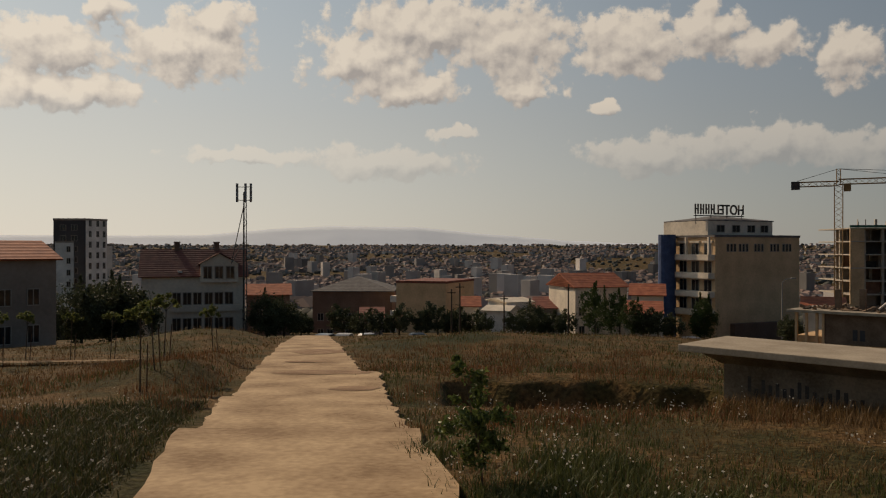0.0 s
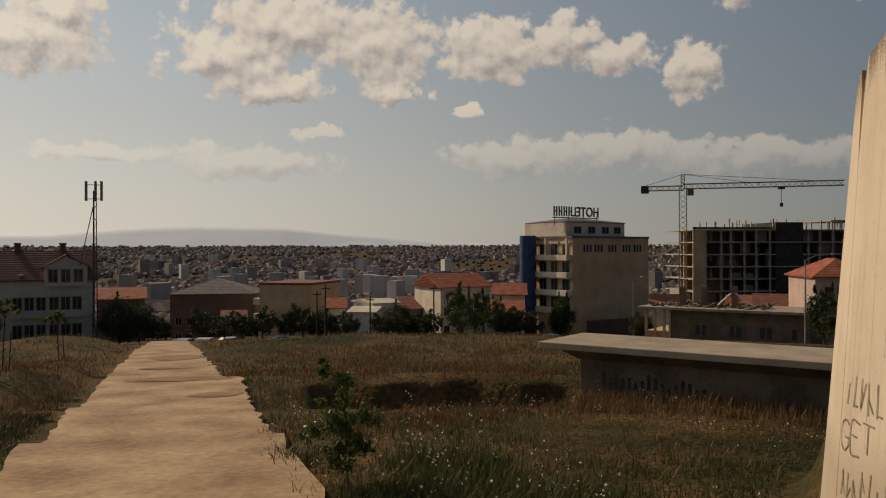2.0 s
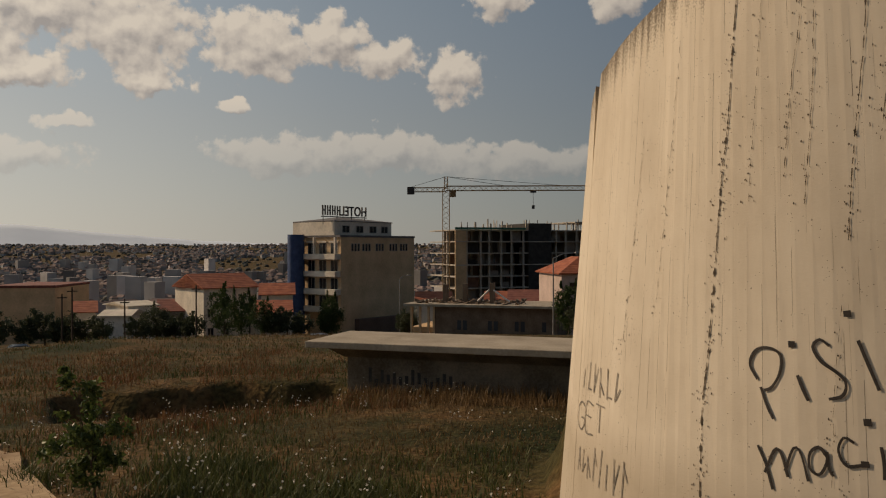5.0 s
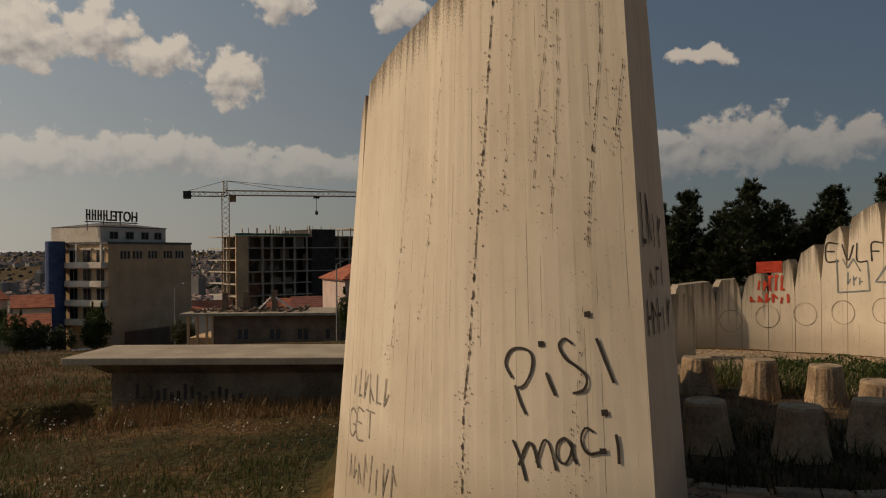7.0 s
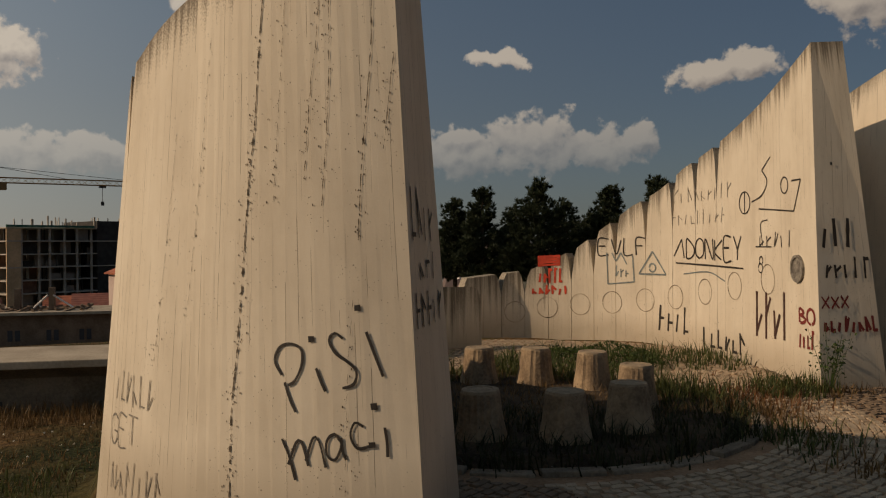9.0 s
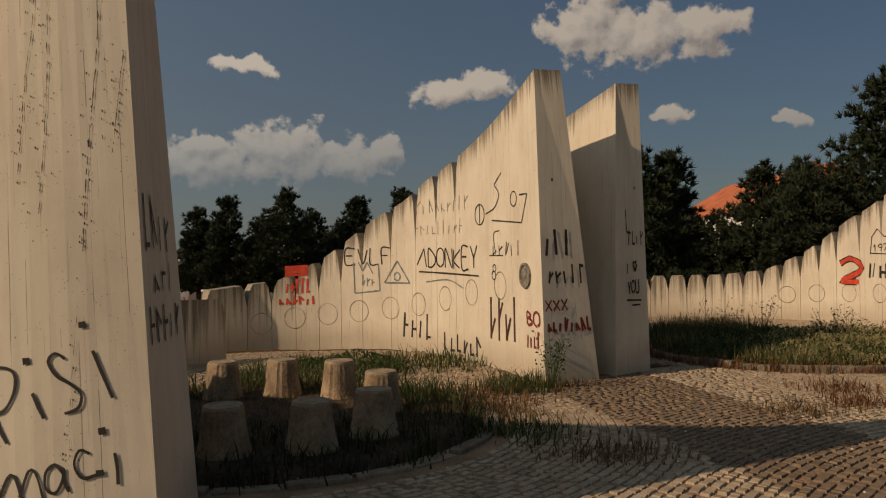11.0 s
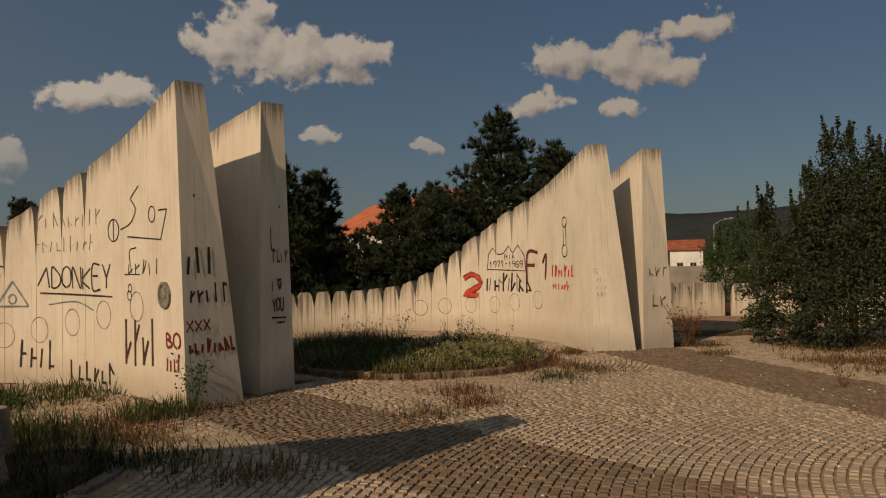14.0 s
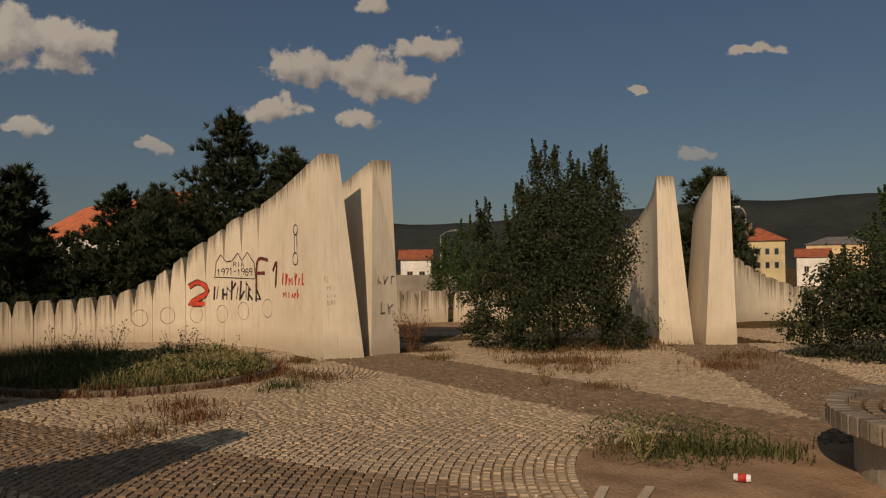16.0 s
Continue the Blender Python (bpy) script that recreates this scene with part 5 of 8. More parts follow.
# leafy weeds heaped in the second bed and at the wall's foot
wr = np.random.default_rng(44)


def mound(name, c, r, h, n, leaf, mat, label):
    a, d = wr.uniform(0, 6.283, n), np.sqrt(wr.random(n)) * r
    x, y = c[0] + d * np.cos(a), c[1] + d * np.sin(a)
    top = h * np.array([0.35 + 0.65 * (0.5 + noise.noise((px * 1.7, py * 1.7, 8))) for px, py in zip(x, y)]) * (1 - (d / r) ** 3 * 0.7)
    v, f = leaves_mesh(np.stack([x, y, 0.04 + top * wr.random(n) ** 0.5], 1), leaf, wr, 0.4, -0.6)
    tagged(pydata(name, v, f, mat), label, "weeds", kind="stuff")


mound("leafy_weeds", BED_2, R2 - 0.1, 0.42, 6500, 0.075, LEAF, "leafy green weeds heaped in the round bed")
mound("pale_weeds", (13.25, -2.45), 1.35, 0.5, 8000, 0.055, GRASS_STRAW, "pale yellow-green flowering weeds in the bed")
mound("leafy_weeds", (10.6, 4.4), 1.0, 0.25, 1800, 0.06, LEAF, "leafy weeds by the graffiti wall")
mound("leafy_weeds", (5.62, -5.32), 0.85, 0.30, 1300, 0.04, GRASS_GREEN, "low leafy weeds beside the sandy patch")
mound("dry_weeds", (13.3, -10.2), 1.3, 0.18, 1500, 0.05, GRASS_DRY, "dry weeds under the leafy tree")

# ---- buildings down the hill ----
def plaster(name, c, spread=0.0):
    return mottled(name, tuple(v * 0.75 for v in c), tuple(min(1, v * 1.1) for v in c), 0.35, 0.9, 3.0, 0.1, bump_dist=0.01)


CREAM, TAN, GREYWALL, WHITEWALL, PINK = (plaster(n, c) for n, c in (("cream_plaster", (0.74, 0.66, 0.53)), ("tan_plaster", (0.64, 0.46, 0.27)), ("grey_brown_plaster", (0.30, 0.255, 0.21)), ("white_plaster", (0.80, 0.76, 0.69)), ("pink_plaster", (0.52, 0.40, 0.34))))
BROWNWALL, CHARCOAL = plaster("brown_brick_wall", (0.20, 0.13, 0.095)), plaster("charcoal_cladding", (0.06, 0.06, 0.065))


def tiles(name, c1, c2):
    """Roof tiles: courses as fine relief and tone."""
    def build(nt, b):
        N, L = nt.nodes, nt.links
        co = N.new("ShaderNodeTexCoord")
        w = N.new("ShaderNodeTexWave")
        w.inputs["Scale"].default_value, w.inputs["Distortion"].default_value = 1.3, 0.6
        w.bands_direction = 'Z'
        n = N.new("ShaderNodeTexNoise")
        n.inputs["Scale"].default_value, n.inputs["Detail"].default_value = 1.2, 6
        for q in (w, n):
            L.new(co.outputs["Object"], q.inputs["Vector"])
        r = N.new("ShaderNodeValToRGB")
        r.color_ramp.elements[0].position, r.color_ramp.elements[0].color = 0.35, (*c1, 1)
        r.color_ramp.elements[1].position, r.color_ramp.elements[1].color = 0.7, (*c2, 1)
        L.new(n.outputs["Fac"], r.inputs[0])
        L.new(r.outputs[0], b.inputs["Base Color"])
        b.inputs["Roughness"].default_value = 0.85
        bp = N.new("ShaderNodeBump")
        bp.inputs["Strength"].default_value, bp.inputs["Distance"].default_value = 0.5, 0.06
        L.new(w.outputs["Fac"], bp.inputs["Height"])
        L.new(bp.outputs[0], b.inputs["Normal"])
    return material(name, build)


ROOF_RED, ROOF_BROWN, ROOF_GREY = tiles("orange_red_tiles", (0.24, 0.06, 0.025), (0.42, 0.13, 0.055)), tiles("dark_red_tiles", (0.16, 0.05, 0.035), (0.25, 0.085, 0.055)), tiles("grey_roof", (0.10, 0.095, 0.09), (0.17, 0.16, 0.15))


def glass_build(nt, b):
    b.inputs["Base Color"].default_value = (0.02, 0.022, 0.025, 1)
    b.inputs["Roughness"].default_value = 0.08
    b.inputs["Specular IOR Level"].default_value = 0.6


GLASS = material("dark_window_glass", glass_build)
FRAME = mottled("pale_window_frame", (0.26, 0.23, 0.19), (0.40, 0.36, 0.30), 5, 0.7, 20, 0)
STEEL = mottled("galvanised_steel", (0.22, 0.22, 0.21), (0.36, 0.35, 0.33), 8, 0.5, 30, 0.1, metal=0.6)
DARK_STEEL = mottled("dark_painted_steel", (0.03, 0.03, 0.03), (0.07, 0.065, 0.06), 8, 0.6, 30, 0.1)
window_cache = {}


def add_window(root, x, z, w, h, face="front", depth=0.0, width=0.0):
    """A framed window on a building's front (y = 0) or on its left (x = 0) or right side."""
    key = (round(w, 2), round(h, 2))
    if key not in window_cache:
        bm = bmesh.new()
        t = 0.09
        add_box(bm, 0, -0.06, 0, w, 0.04, t)
        add_box(bm, 0, -0.06, h - t, w, 0.04, h)
        add_box(bm, 0, -0.06, t, t, 0.04, h - t)
        add_box(bm, w - t, -0.06, t, w, 0.04, h - t)
        if w > 0.8:
            add_box(bm, w / 2 - 0.04, -0.05, t, w / 2 + 0.04, 0.04, h - t)
        window_cache[key] = (mesh_of(bm, "window", FRAME), mesh_of(box(t, -0.02, t, w - t, -0.005, h - t), "pane", GLASS))
    fr, pn = window_cache[key]
    m = {"front": Matrix.Translation((x, 0, z)), "left": Matrix.Translation((0, x + w, z)) @ Matrix.Rotation(-math.pi / 2, 4, 'Z'), "right": Matrix.Translation((width, x, z)) @ Matrix.Rotation(math.pi / 2, 4, 'Z')}[face]
    o = new("window", fr)
    o.parent, o.matrix_basis = root, m
    q = new("pane", pn)
    q.parent = o


def plot(left, right, z0):
    """The pose of a building from its front corners (azimuth, distance): x along the front, y to the back."""
    a, b = polar(*left), polar(*right)
    u = b - a
    return Matrix.Translation((a.x, a.y, z0)) @ Matrix.Rotation(math.atan2(u.y, u.x), 4, 'Z'), u.length


def el_z(el, d):
    return 1.65 + d * math.tan(radians(el))


def roof_mesh(kind, w, dp, h, rh, over=0.4):
    bm = bmesh.new()
    x0, x1, y0, y1 = -over, w + over, -over, dp + over
    t = 0.14
    if kind == "flat":
        add_box(bm, -0.1, -0.1, h, w + 0.1, dp + 0.1, h + rh)
        return bm
    if kind == "gable_x":
        ridge = ((x0, dp / 2), (x1, dp / 2))
    elif kind == "gable_y":
        ridge = ((w / 2, y0), (w / 2, y1))
    else:
        k = min(w, dp) / 2
        ridge = ((k, dp / 2), (w - k, dp / 2)) if w > dp else ((w / 2, k), (w / 2, dp - k))
    r0, r1 = ridge
    for dz in (0, t):
        c = [bm.verts.new((x, y, h + dz)) for x, y in ((x0, y0), (x1, y0), (x1, y1), (x0, y1))]
        a, b = bm.verts.new((*r0, h + rh + dz)), bm.verts.new((*r1, h + rh + dz))
        if kind == "gable_y" or (kind == "hip" and w <= dp):
            fs = [(c[0], c[1], a), (c[1], c[2], b, a), (c[2], c[3], b), (c[3], c[0], a, b)]
        else:
            fs = [(c[0], c[1], b, a), (c[1], c[2], b), (c[2], c[3], a, b), (c[3], c[0], a)]
        for f in fs:
            bm.faces.new(f if dz else f[::-1])
        if dz:
            for i in range(4):
                bm.faces.new((low[i], low[(i + 1) % 4], c[(i + 1) % 4], c[i]))
        low = c
    return bm


def building(name, label, left, right, depth, top, base, wall, roof="gable_x", rh=2.0, roof_mat=None, rows=(), side="", group="", category="house", chimney=0):
    """rows: (height over the base, window height, window width, places as shares of the front's width)."""
    m, w = plot(left, right, base)
    h = top - base
    root = thing(name, label, category, m, group)
    part("wall", box(0, 0, -2, w, depth, h), wall, root)
    rf = part("roof", roof_mesh(roof, w, depth, h + 0.01, rh), roof_mat or ROOF_RED, root)
    if roof.startswith("gable"):
        bm = bmesh.new()
        if roof == "gable_x":
            pr = [(0.02, 0.02, h), (0.02, depth - 0.02, h), (0.02, depth / 2, h + rh * 0.93)]
            mv = Vector((w - 0.04, 0, 0))
        else:
            pr = [(0.02, 0.02, h), (w - 0.02, 0.02, h), (w / 2, 0.02, h + rh * 0.93)]
            mv = Vector((0, depth - 0.04, 0))
        a = [bm.verts.new(p) for p in pr]
        b = [bm.verts.new(Vector(p) + mv) for p in pr]
        bm.faces.new(a), bm.faces.new(b[::-1])
        for i in range(3):
            bm.faces.new((a[i], b[i], b[(i + 1) % 3], a[(i + 1) % 3]))
        part("gable", bm, wall, root)
    for k in range(chimney):
        bm = box(w * (0.3 + 0.4 * k), depth * 0.5 - 0.3, h + rh * 0.5, w * (0.3 + 0.4 * k) + 0.6, depth * 0.5 + 0.3, h + rh + 1.0)
        add_box(bm, w * (0.3 + 0.4 * k) - 0.08, depth * 0.5 - 0.38, h + rh + 0.85, w * (0.3 + 0.4 * k) + 0.68, depth * 0.5 + 0.38, h + rh + 1.05)
        part("chimney", bm, BROWNWALL, rf)
    for z, wh, ww, xs in rows:
        for x in xs:
            add_window(root, x * w - ww / 2, z, ww, wh)
    for f in side.split():
        for z, wh, ww, xs in rows:
            for x in (0.2, 0.5, 0.8):
                add_window(root, x * depth - ww / 2, z, ww, wh, f, depth, w)
    return root, w, h


def city_edge():
    G = "houses below the field"
    building("house", "old grey-brown house with a red tiled roof", (-31.5, 70), (-26.1, 72), 9, el_z(-0.75, 71), -7.5, GREYWALL, "gable_x", 1.5, ROOF_RED, ((4.6, 1.4, 1.0, (0.45, 0.75)), (1.6, 1.5, 1.0, (0.45, 0.75))), "", G, chimney=1)
    building("tower_block", "dark-clad flat-roofed apartment tower", (-26.3, 262), (-24.39, 258), 12, el_z(1.88, 260), -30, CHARCOAL, "flat", 0.6, GREYWALL, [(z, 1.7, 1.8, (0.3, 0.65)) for z in np.arange(18, 40, 3.2)], "", "tower blocks", "apartment block")
    building("tower_block", "white flat-roofed apartment tower with window rows", (-24.38, 258), (-23.08, 264), 12, el_z(1.88, 260), -30, WHITEWALL, "flat", 0.6, GREYWALL, [(z, 1.9, 1.1, (0.2, 0.55, 0.85)) for z in np.arange(16, 40, 3.2)], "", "tower blocks", "apartment block")
    building("tower_block", "lower white apartment wing", (-26.2, 238), (-25.1, 238), 8, el_z(0.42, 238), -28, WHITEWALL, "flat", 0.4, GREYWALL, [(z, 1.6, 1.0, (0.72,)) for z in np.arange(16, 30, 3.2)], "", "tower blocks", "apartment block")
    building("tower_block", "low white apartment block", (-23.1, 270), (-22.75, 270), 8, el_z(0.2, 270), -28, WHITEWALL, "flat", 0.4, GREYWALL, (), "", "tower blocks", "apartment block")
    # three-storey villa with a dormer
    rows = ((4.75, 1.5, 1.0, (0.33, 0.43, 0.53, 0.64, 0.74, 0.84)), (1.7, 1.6, 1.0, (0.33, 0.43, 0.53, 0.64, 0.74, 0.84)))
    root, w, h = building("house", "cream three-storey villa with dark red mansard roof", (-20.9, 96), (-14.1, 96), 9, el_z(-1.95, 96), -9.6, CREAM, "gable_x", 3.1, ROOF_BROWN, rows, "", G, chimney=2)
    bm = bmesh.new()
    x0, x1 = w * 0.56, w * 0.93
    add_box(bm, x0, -0.5, h - 0.6, x1, 3.5, h + 1.6)
    a = [bm.verts.new(p) for p in ((x0, -0.5, h + 1.6), (x1, -0.5, h + 1.6), ((x0 + x1) / 2, -0.5, h + 2.7))]
    b = [bm.verts.new(v.co + Vector((0, 4, 0))) for v in a]
    bm.faces.new(a), bm.faces.new(b[::-1])
    dormer = part("dormer", bm, CREAM, root)
    bm = bmesh.new()
    for sx in (-1, 1):
        xm, xe = (x0 + x1) / 2, x0 - 0.3 if sx < 0 else x1 + 0.3
        v = [bm.verts.new(p) for p in ((xm, -0.8, h + 2.85), (xe, -0.8, h + 1.5), (xe, 4, h + 1.5), (xm, 4, h + 2.85))]
        bm.faces.new(v if sx < 0 else v[::-1])
    bmesh.ops.solidify(bm, geom=bm.faces[:], thickness=0.12)
    part("dormer_roof", bm, ROOF_BROWN, dormer)
    for x in (0.63, 0.74, 0.85):
        o = len(root.children)
        add_window(root, x * w - 0.5, h - 0.2, 1.0, 1.5)
        root.children[-1].location.y = -0.5
    for z in (0.8, 4.0):
        bm = box(w * 0.28, -0.35, z, w * 0.94, 0.0, z + 0.75)
        part("balcony", bm, CREAM, root)
    part("skylight", box(w * 0.34, -0.05, h + 0.55, w * 0.34 + 0.5, 0.6, h + 0.75), WHITEWALL, root)
    building("house", "small house with an orange tiled roof", (-14.0, 132), (-11.0, 132), 10, el_z(-3.3, 132), -14, BROWNWALL, "gable_x", 1.6, ROOF_RED, ((4.6, 1.2, 1.0, (0.3, 0.6)),), "", G)
    building("apartment_block", "dark brown block with a grey hipped roof", (-9.4, 152), (-3.7, 150), 16, el_z(-3.1, 150), -17, BROWNWALL, "hip", 2.6, ROOF_GREY, [(z, 1.5, 1.2, (0.1, 0.22, 0.45, 0.6, 0.75, 0.9)) for z in (2.0, 5.0)] , "", G, "apartment block")
    root, w, h = building("apartment_block", "tan apartment block with stacked balconies", (-3.4, 143), (0.2, 139), 14, el_z(-2.5, 140), -15, TAN, "flat", 0.4, ROOF_BROWN, (), "left", G, "apartment block")
    for z in (1.5, 4.3, 7.0):
        part("balcony", box(-1.5, 0.5, z, 0.0, 4.5, z + 1.1), WHITEWALL, root)
        add_window(root, 5.5, z + 0.2, 1.2, 1.6, "left")
    building("house", "small white house with a flat pale roof", (2.9, 120), (4.7, 119), 7, el_z(-4.5, 120), -12, WHITEWALL, "gable_x", 0.6, CREAM, ((1.6, 1.2, 0.9, (0.25,)),), "", G)
    building("house", "white cubic house with a flat pale roof", (4.6, 124), (6.4, 126), 7, el_z(-3.9, 124), -12.5, WHITEWALL, "gable_x", 0.5, CREAM, ((2.6, 1.1, 0.9, (0.2,)),), "", G)
    root, w, h = building("house", "cream house with a broad orange gable roof", (9.5, 122), (13.1, 126), 10, el_z(-2.75, 124), -13, CREAM, "gable_x", 2.0, ROOF_RED, ((4.4, 1.3, 1.0, (0.12, 0.4)), (1.6, 1.3, 1.0, (0.12, 0.4))), "right", G, chimney=0)
    for az0, az1, d, el, rh, mat in ((1.4, 2.6, 128, -4.2, 1.4, ROOF_RED), (6.6, 8.4, 128, -4.3, 1.6, ROOF_BROWN), (7.8, 9.4, 140, -3.9, 1.5, ROOF_RED), (13.4, 15.6, 118, -3.3, 1.5, ROOF_RED), (13.0, 15.4, 100, -4.6, 1.3, ROOF_RED), (-5.9, -4.4, 120, -5.0, 1.3, ROOF_BROWN), (24.5, 26.9, 120, -4.0, 1.5, ROOF_RED), (31.2, 34.4, 110, -4.1, 1.8, ROOF_BROWN), (29.5, 31.5, 125, -3.8, 1.2, ROOF_RED), (0.2, 1.6, 150, -4.4, 1.2, ROOF_BROWN)):
        building("house", "low house with a weathered red tiled roof", (az0, d), (az1, d), 8, el_z(el, d), el_z(-6.2, d) - 1, CREAM if mat is ROOF_RED else GREYWALL, "gable_x", rh, mat, ((1.4, 1.1, 0.9, (0.3, 0.7)),), "", "low red-roofed houses")
    root, w, h = building("house", "pink plastered house with a red roof", (34.9, 88), (38.6, 90), 9, el_z(-1.9, 88), -7.5, PINK, "hip", 1.8, ROOF_RED, ((4.0, 1.4, 0.8, (0.2, 0.4)), (1.2, 1.4, 0.8, (0.2, 0.4))), "", G)
    part("balcony", box(w * 0.45, -1.0, 3.5, w * 0.8, 0, 4.4), PINK, root)


def hotel():
    base = -14.5
    corner, right, left = (19.02, 128), (24.29, 141), (15.3, 137)
    m, w = plot(corner, right, base)
    a, b, c = polar(*corner), polar(*left), polar(*right)
    deep = (b - a).length
    h = el_z(0.82, 128) - base
    root = thing("hotel", "tan hotel with a blank side wall and balconied front", "hotel", m)
    # the side wall is local y = 0; the balconied front runs along local x = 0
    part("wall", box(0, 0, -2, w, deep, h), TAN, root)
    part("roof", box(-0.25, -0.1, h, w + 0.1, deep + 0.1, h + 0.35), ROOF_GREY, root)
    ph = 2.6
    part("penthouse", box(0.6, 2.2, h + 0.36, w * 0.80, deep, h + ph), CREAM, root)
    bm = roof_mesh("hip", w * 0.76, deep - 2.4, 0, 0.8, 0.15)
    rf = part("penthouse_roof", bm, ROOF_GREY, root)
    rf.matrix_basis = Matrix.Translation((0.8, 2.3, h + ph + 0.01))
    for x in (0.12, 0.3, 0.48, 0.64):
        add_window(root, 1.0 + x * w - 0.8, h + 0.8, 1.7, 1.2)
        root.children[-1].location.y = 2.2
    for x in (0.14, 0.18, 0.22, 0.28, 0.32, 0.36, 0.46, 0.50, 0.54, 0.65, 0.69, 0.73, 0.80, 0.84, 0.88):
        add_window(root, x * w - 0.25, h - 2.3, 0.55, 1.3)
    part("annex", box(w * 0.17, -1.0, -2, w * 0.95, 0.0, 4.6), BROWNWALL, root, "dark brown lean-to wall")
    floors = (h - 2.6, h - 5.4, h - 8.3, h - 11.2)
    for k, z in enumerate(floors):
        for j in range(4):
            y = 0.7 + j * (deep - 1.5) / 4
            add_window(root, y, z - 0.2, 1.7, 1.9, "left")
            arch = bmesh.new()
            add_box(arch, -0.25, y - 0.2, z + 1.75, -0.01, y + 1.9, z + 2.05)
            if k % 2 == 1:
                add_tube(arch, (-0.15, y - 0.1, z + 2.0), (-0.15, y + 0.85, z + 2.6), 0.12, 0.12, 6)
                add_tube(arch, (-0.15, y + 1.8, z + 2.0), (-0.15, y + 0.85, z + 2.6), 0.12, 0.12, 6)
            part("lintel", arch, CREAM, root)
        part("balcony", box(-1.3, 0.1, z - 1.0, -0.01, deep * 0.8, z - 0.1, 0.05), CREAM, root, "cream balcony parapet")
    for j in range(3):
        y = 0.05 + j * (deep * 0.4)
        part("column", box(-1.25, y, floors[0] - 0.1, -0.95, y + 0.35, h), CREAM, root)
    blue = mottled("blue_mesh_cover", (0.03, 0.055, 0.13), (0.06, 0.10, 0.20), 1.5, 0.8, 12, 0.3)
    part("scaffold_cover", add_tube(bmesh.new(), (-1.75, deep * 0.62 + 1.2, -2), (-1.75, deep * 0.62 + 1.2, h + 0.5), 1.45, 1.4, 18), blue, root, "blue mesh scaffold cover")
    # roof sign seen from behind: the first word lettered, the second as plain bars
    sign = thing("roof_sign", "dark lettered roof sign seen from behind", "sign", m @ Matrix.Translation((-0.2, 4.2, h + ph + 0.8)) @ Matrix.Scale(1.3, 4))
    bm = bmesh.new()
    add_box(bm, -0.1, 0, 0, 8.0, 0.12, 0.12)
    for x in (0.2, 2.6, 5.2, 7.6):
        add_tube(bm, (x, 0.06, -1.0), (x, 0.06, 0.3), 0.05, 0.05, 6)
    part("sign_frame", bm, DARK_STEEL, sign)
    cu = bpy.data.curves.new("letters", 'FONT')
    cu.body, cu.size, cu.extrude, cu.offset = "HOTEL", 1.75, 0.06, 0.025
    tmp = new("letters_source", cu)
    me = bpy.data.meshes.new_from_object(tmp.evaluated_get(bpy.context.evaluated_depsgraph_get()))
    bpy.data.objects.remove(tmp)
    me.transform(Matrix.Translation((8.0, 0, 0.25)) @ Matrix.Diagonal((-0.88, 1, 1, 1)) @ Matrix.Rotation(math.pi / 2, 4, 'X'))
    me.flip_normals()
    me.name = "letters"
    me.materials.clear()
    me.materials.append(DARK_STEEL)
    lt = new("letters", me)
    lt.parent = sign
    for k in range(4):
        x = 0.05 + k * 0.85
        bm = bmesh.new()
        add_box(bm, x, 0, 0.25, x + 0.17, 0.12, 1.5)
        add_box(bm, x + 0.42, 0, 0.25, x + 0.59, 0.12, 1.5)
        add_box(bm, x + 0.17, 0, 0.8, x + 0.42, 0.12, 0.95)
        part("sign_bar", bm, DARK_STEEL, sign)


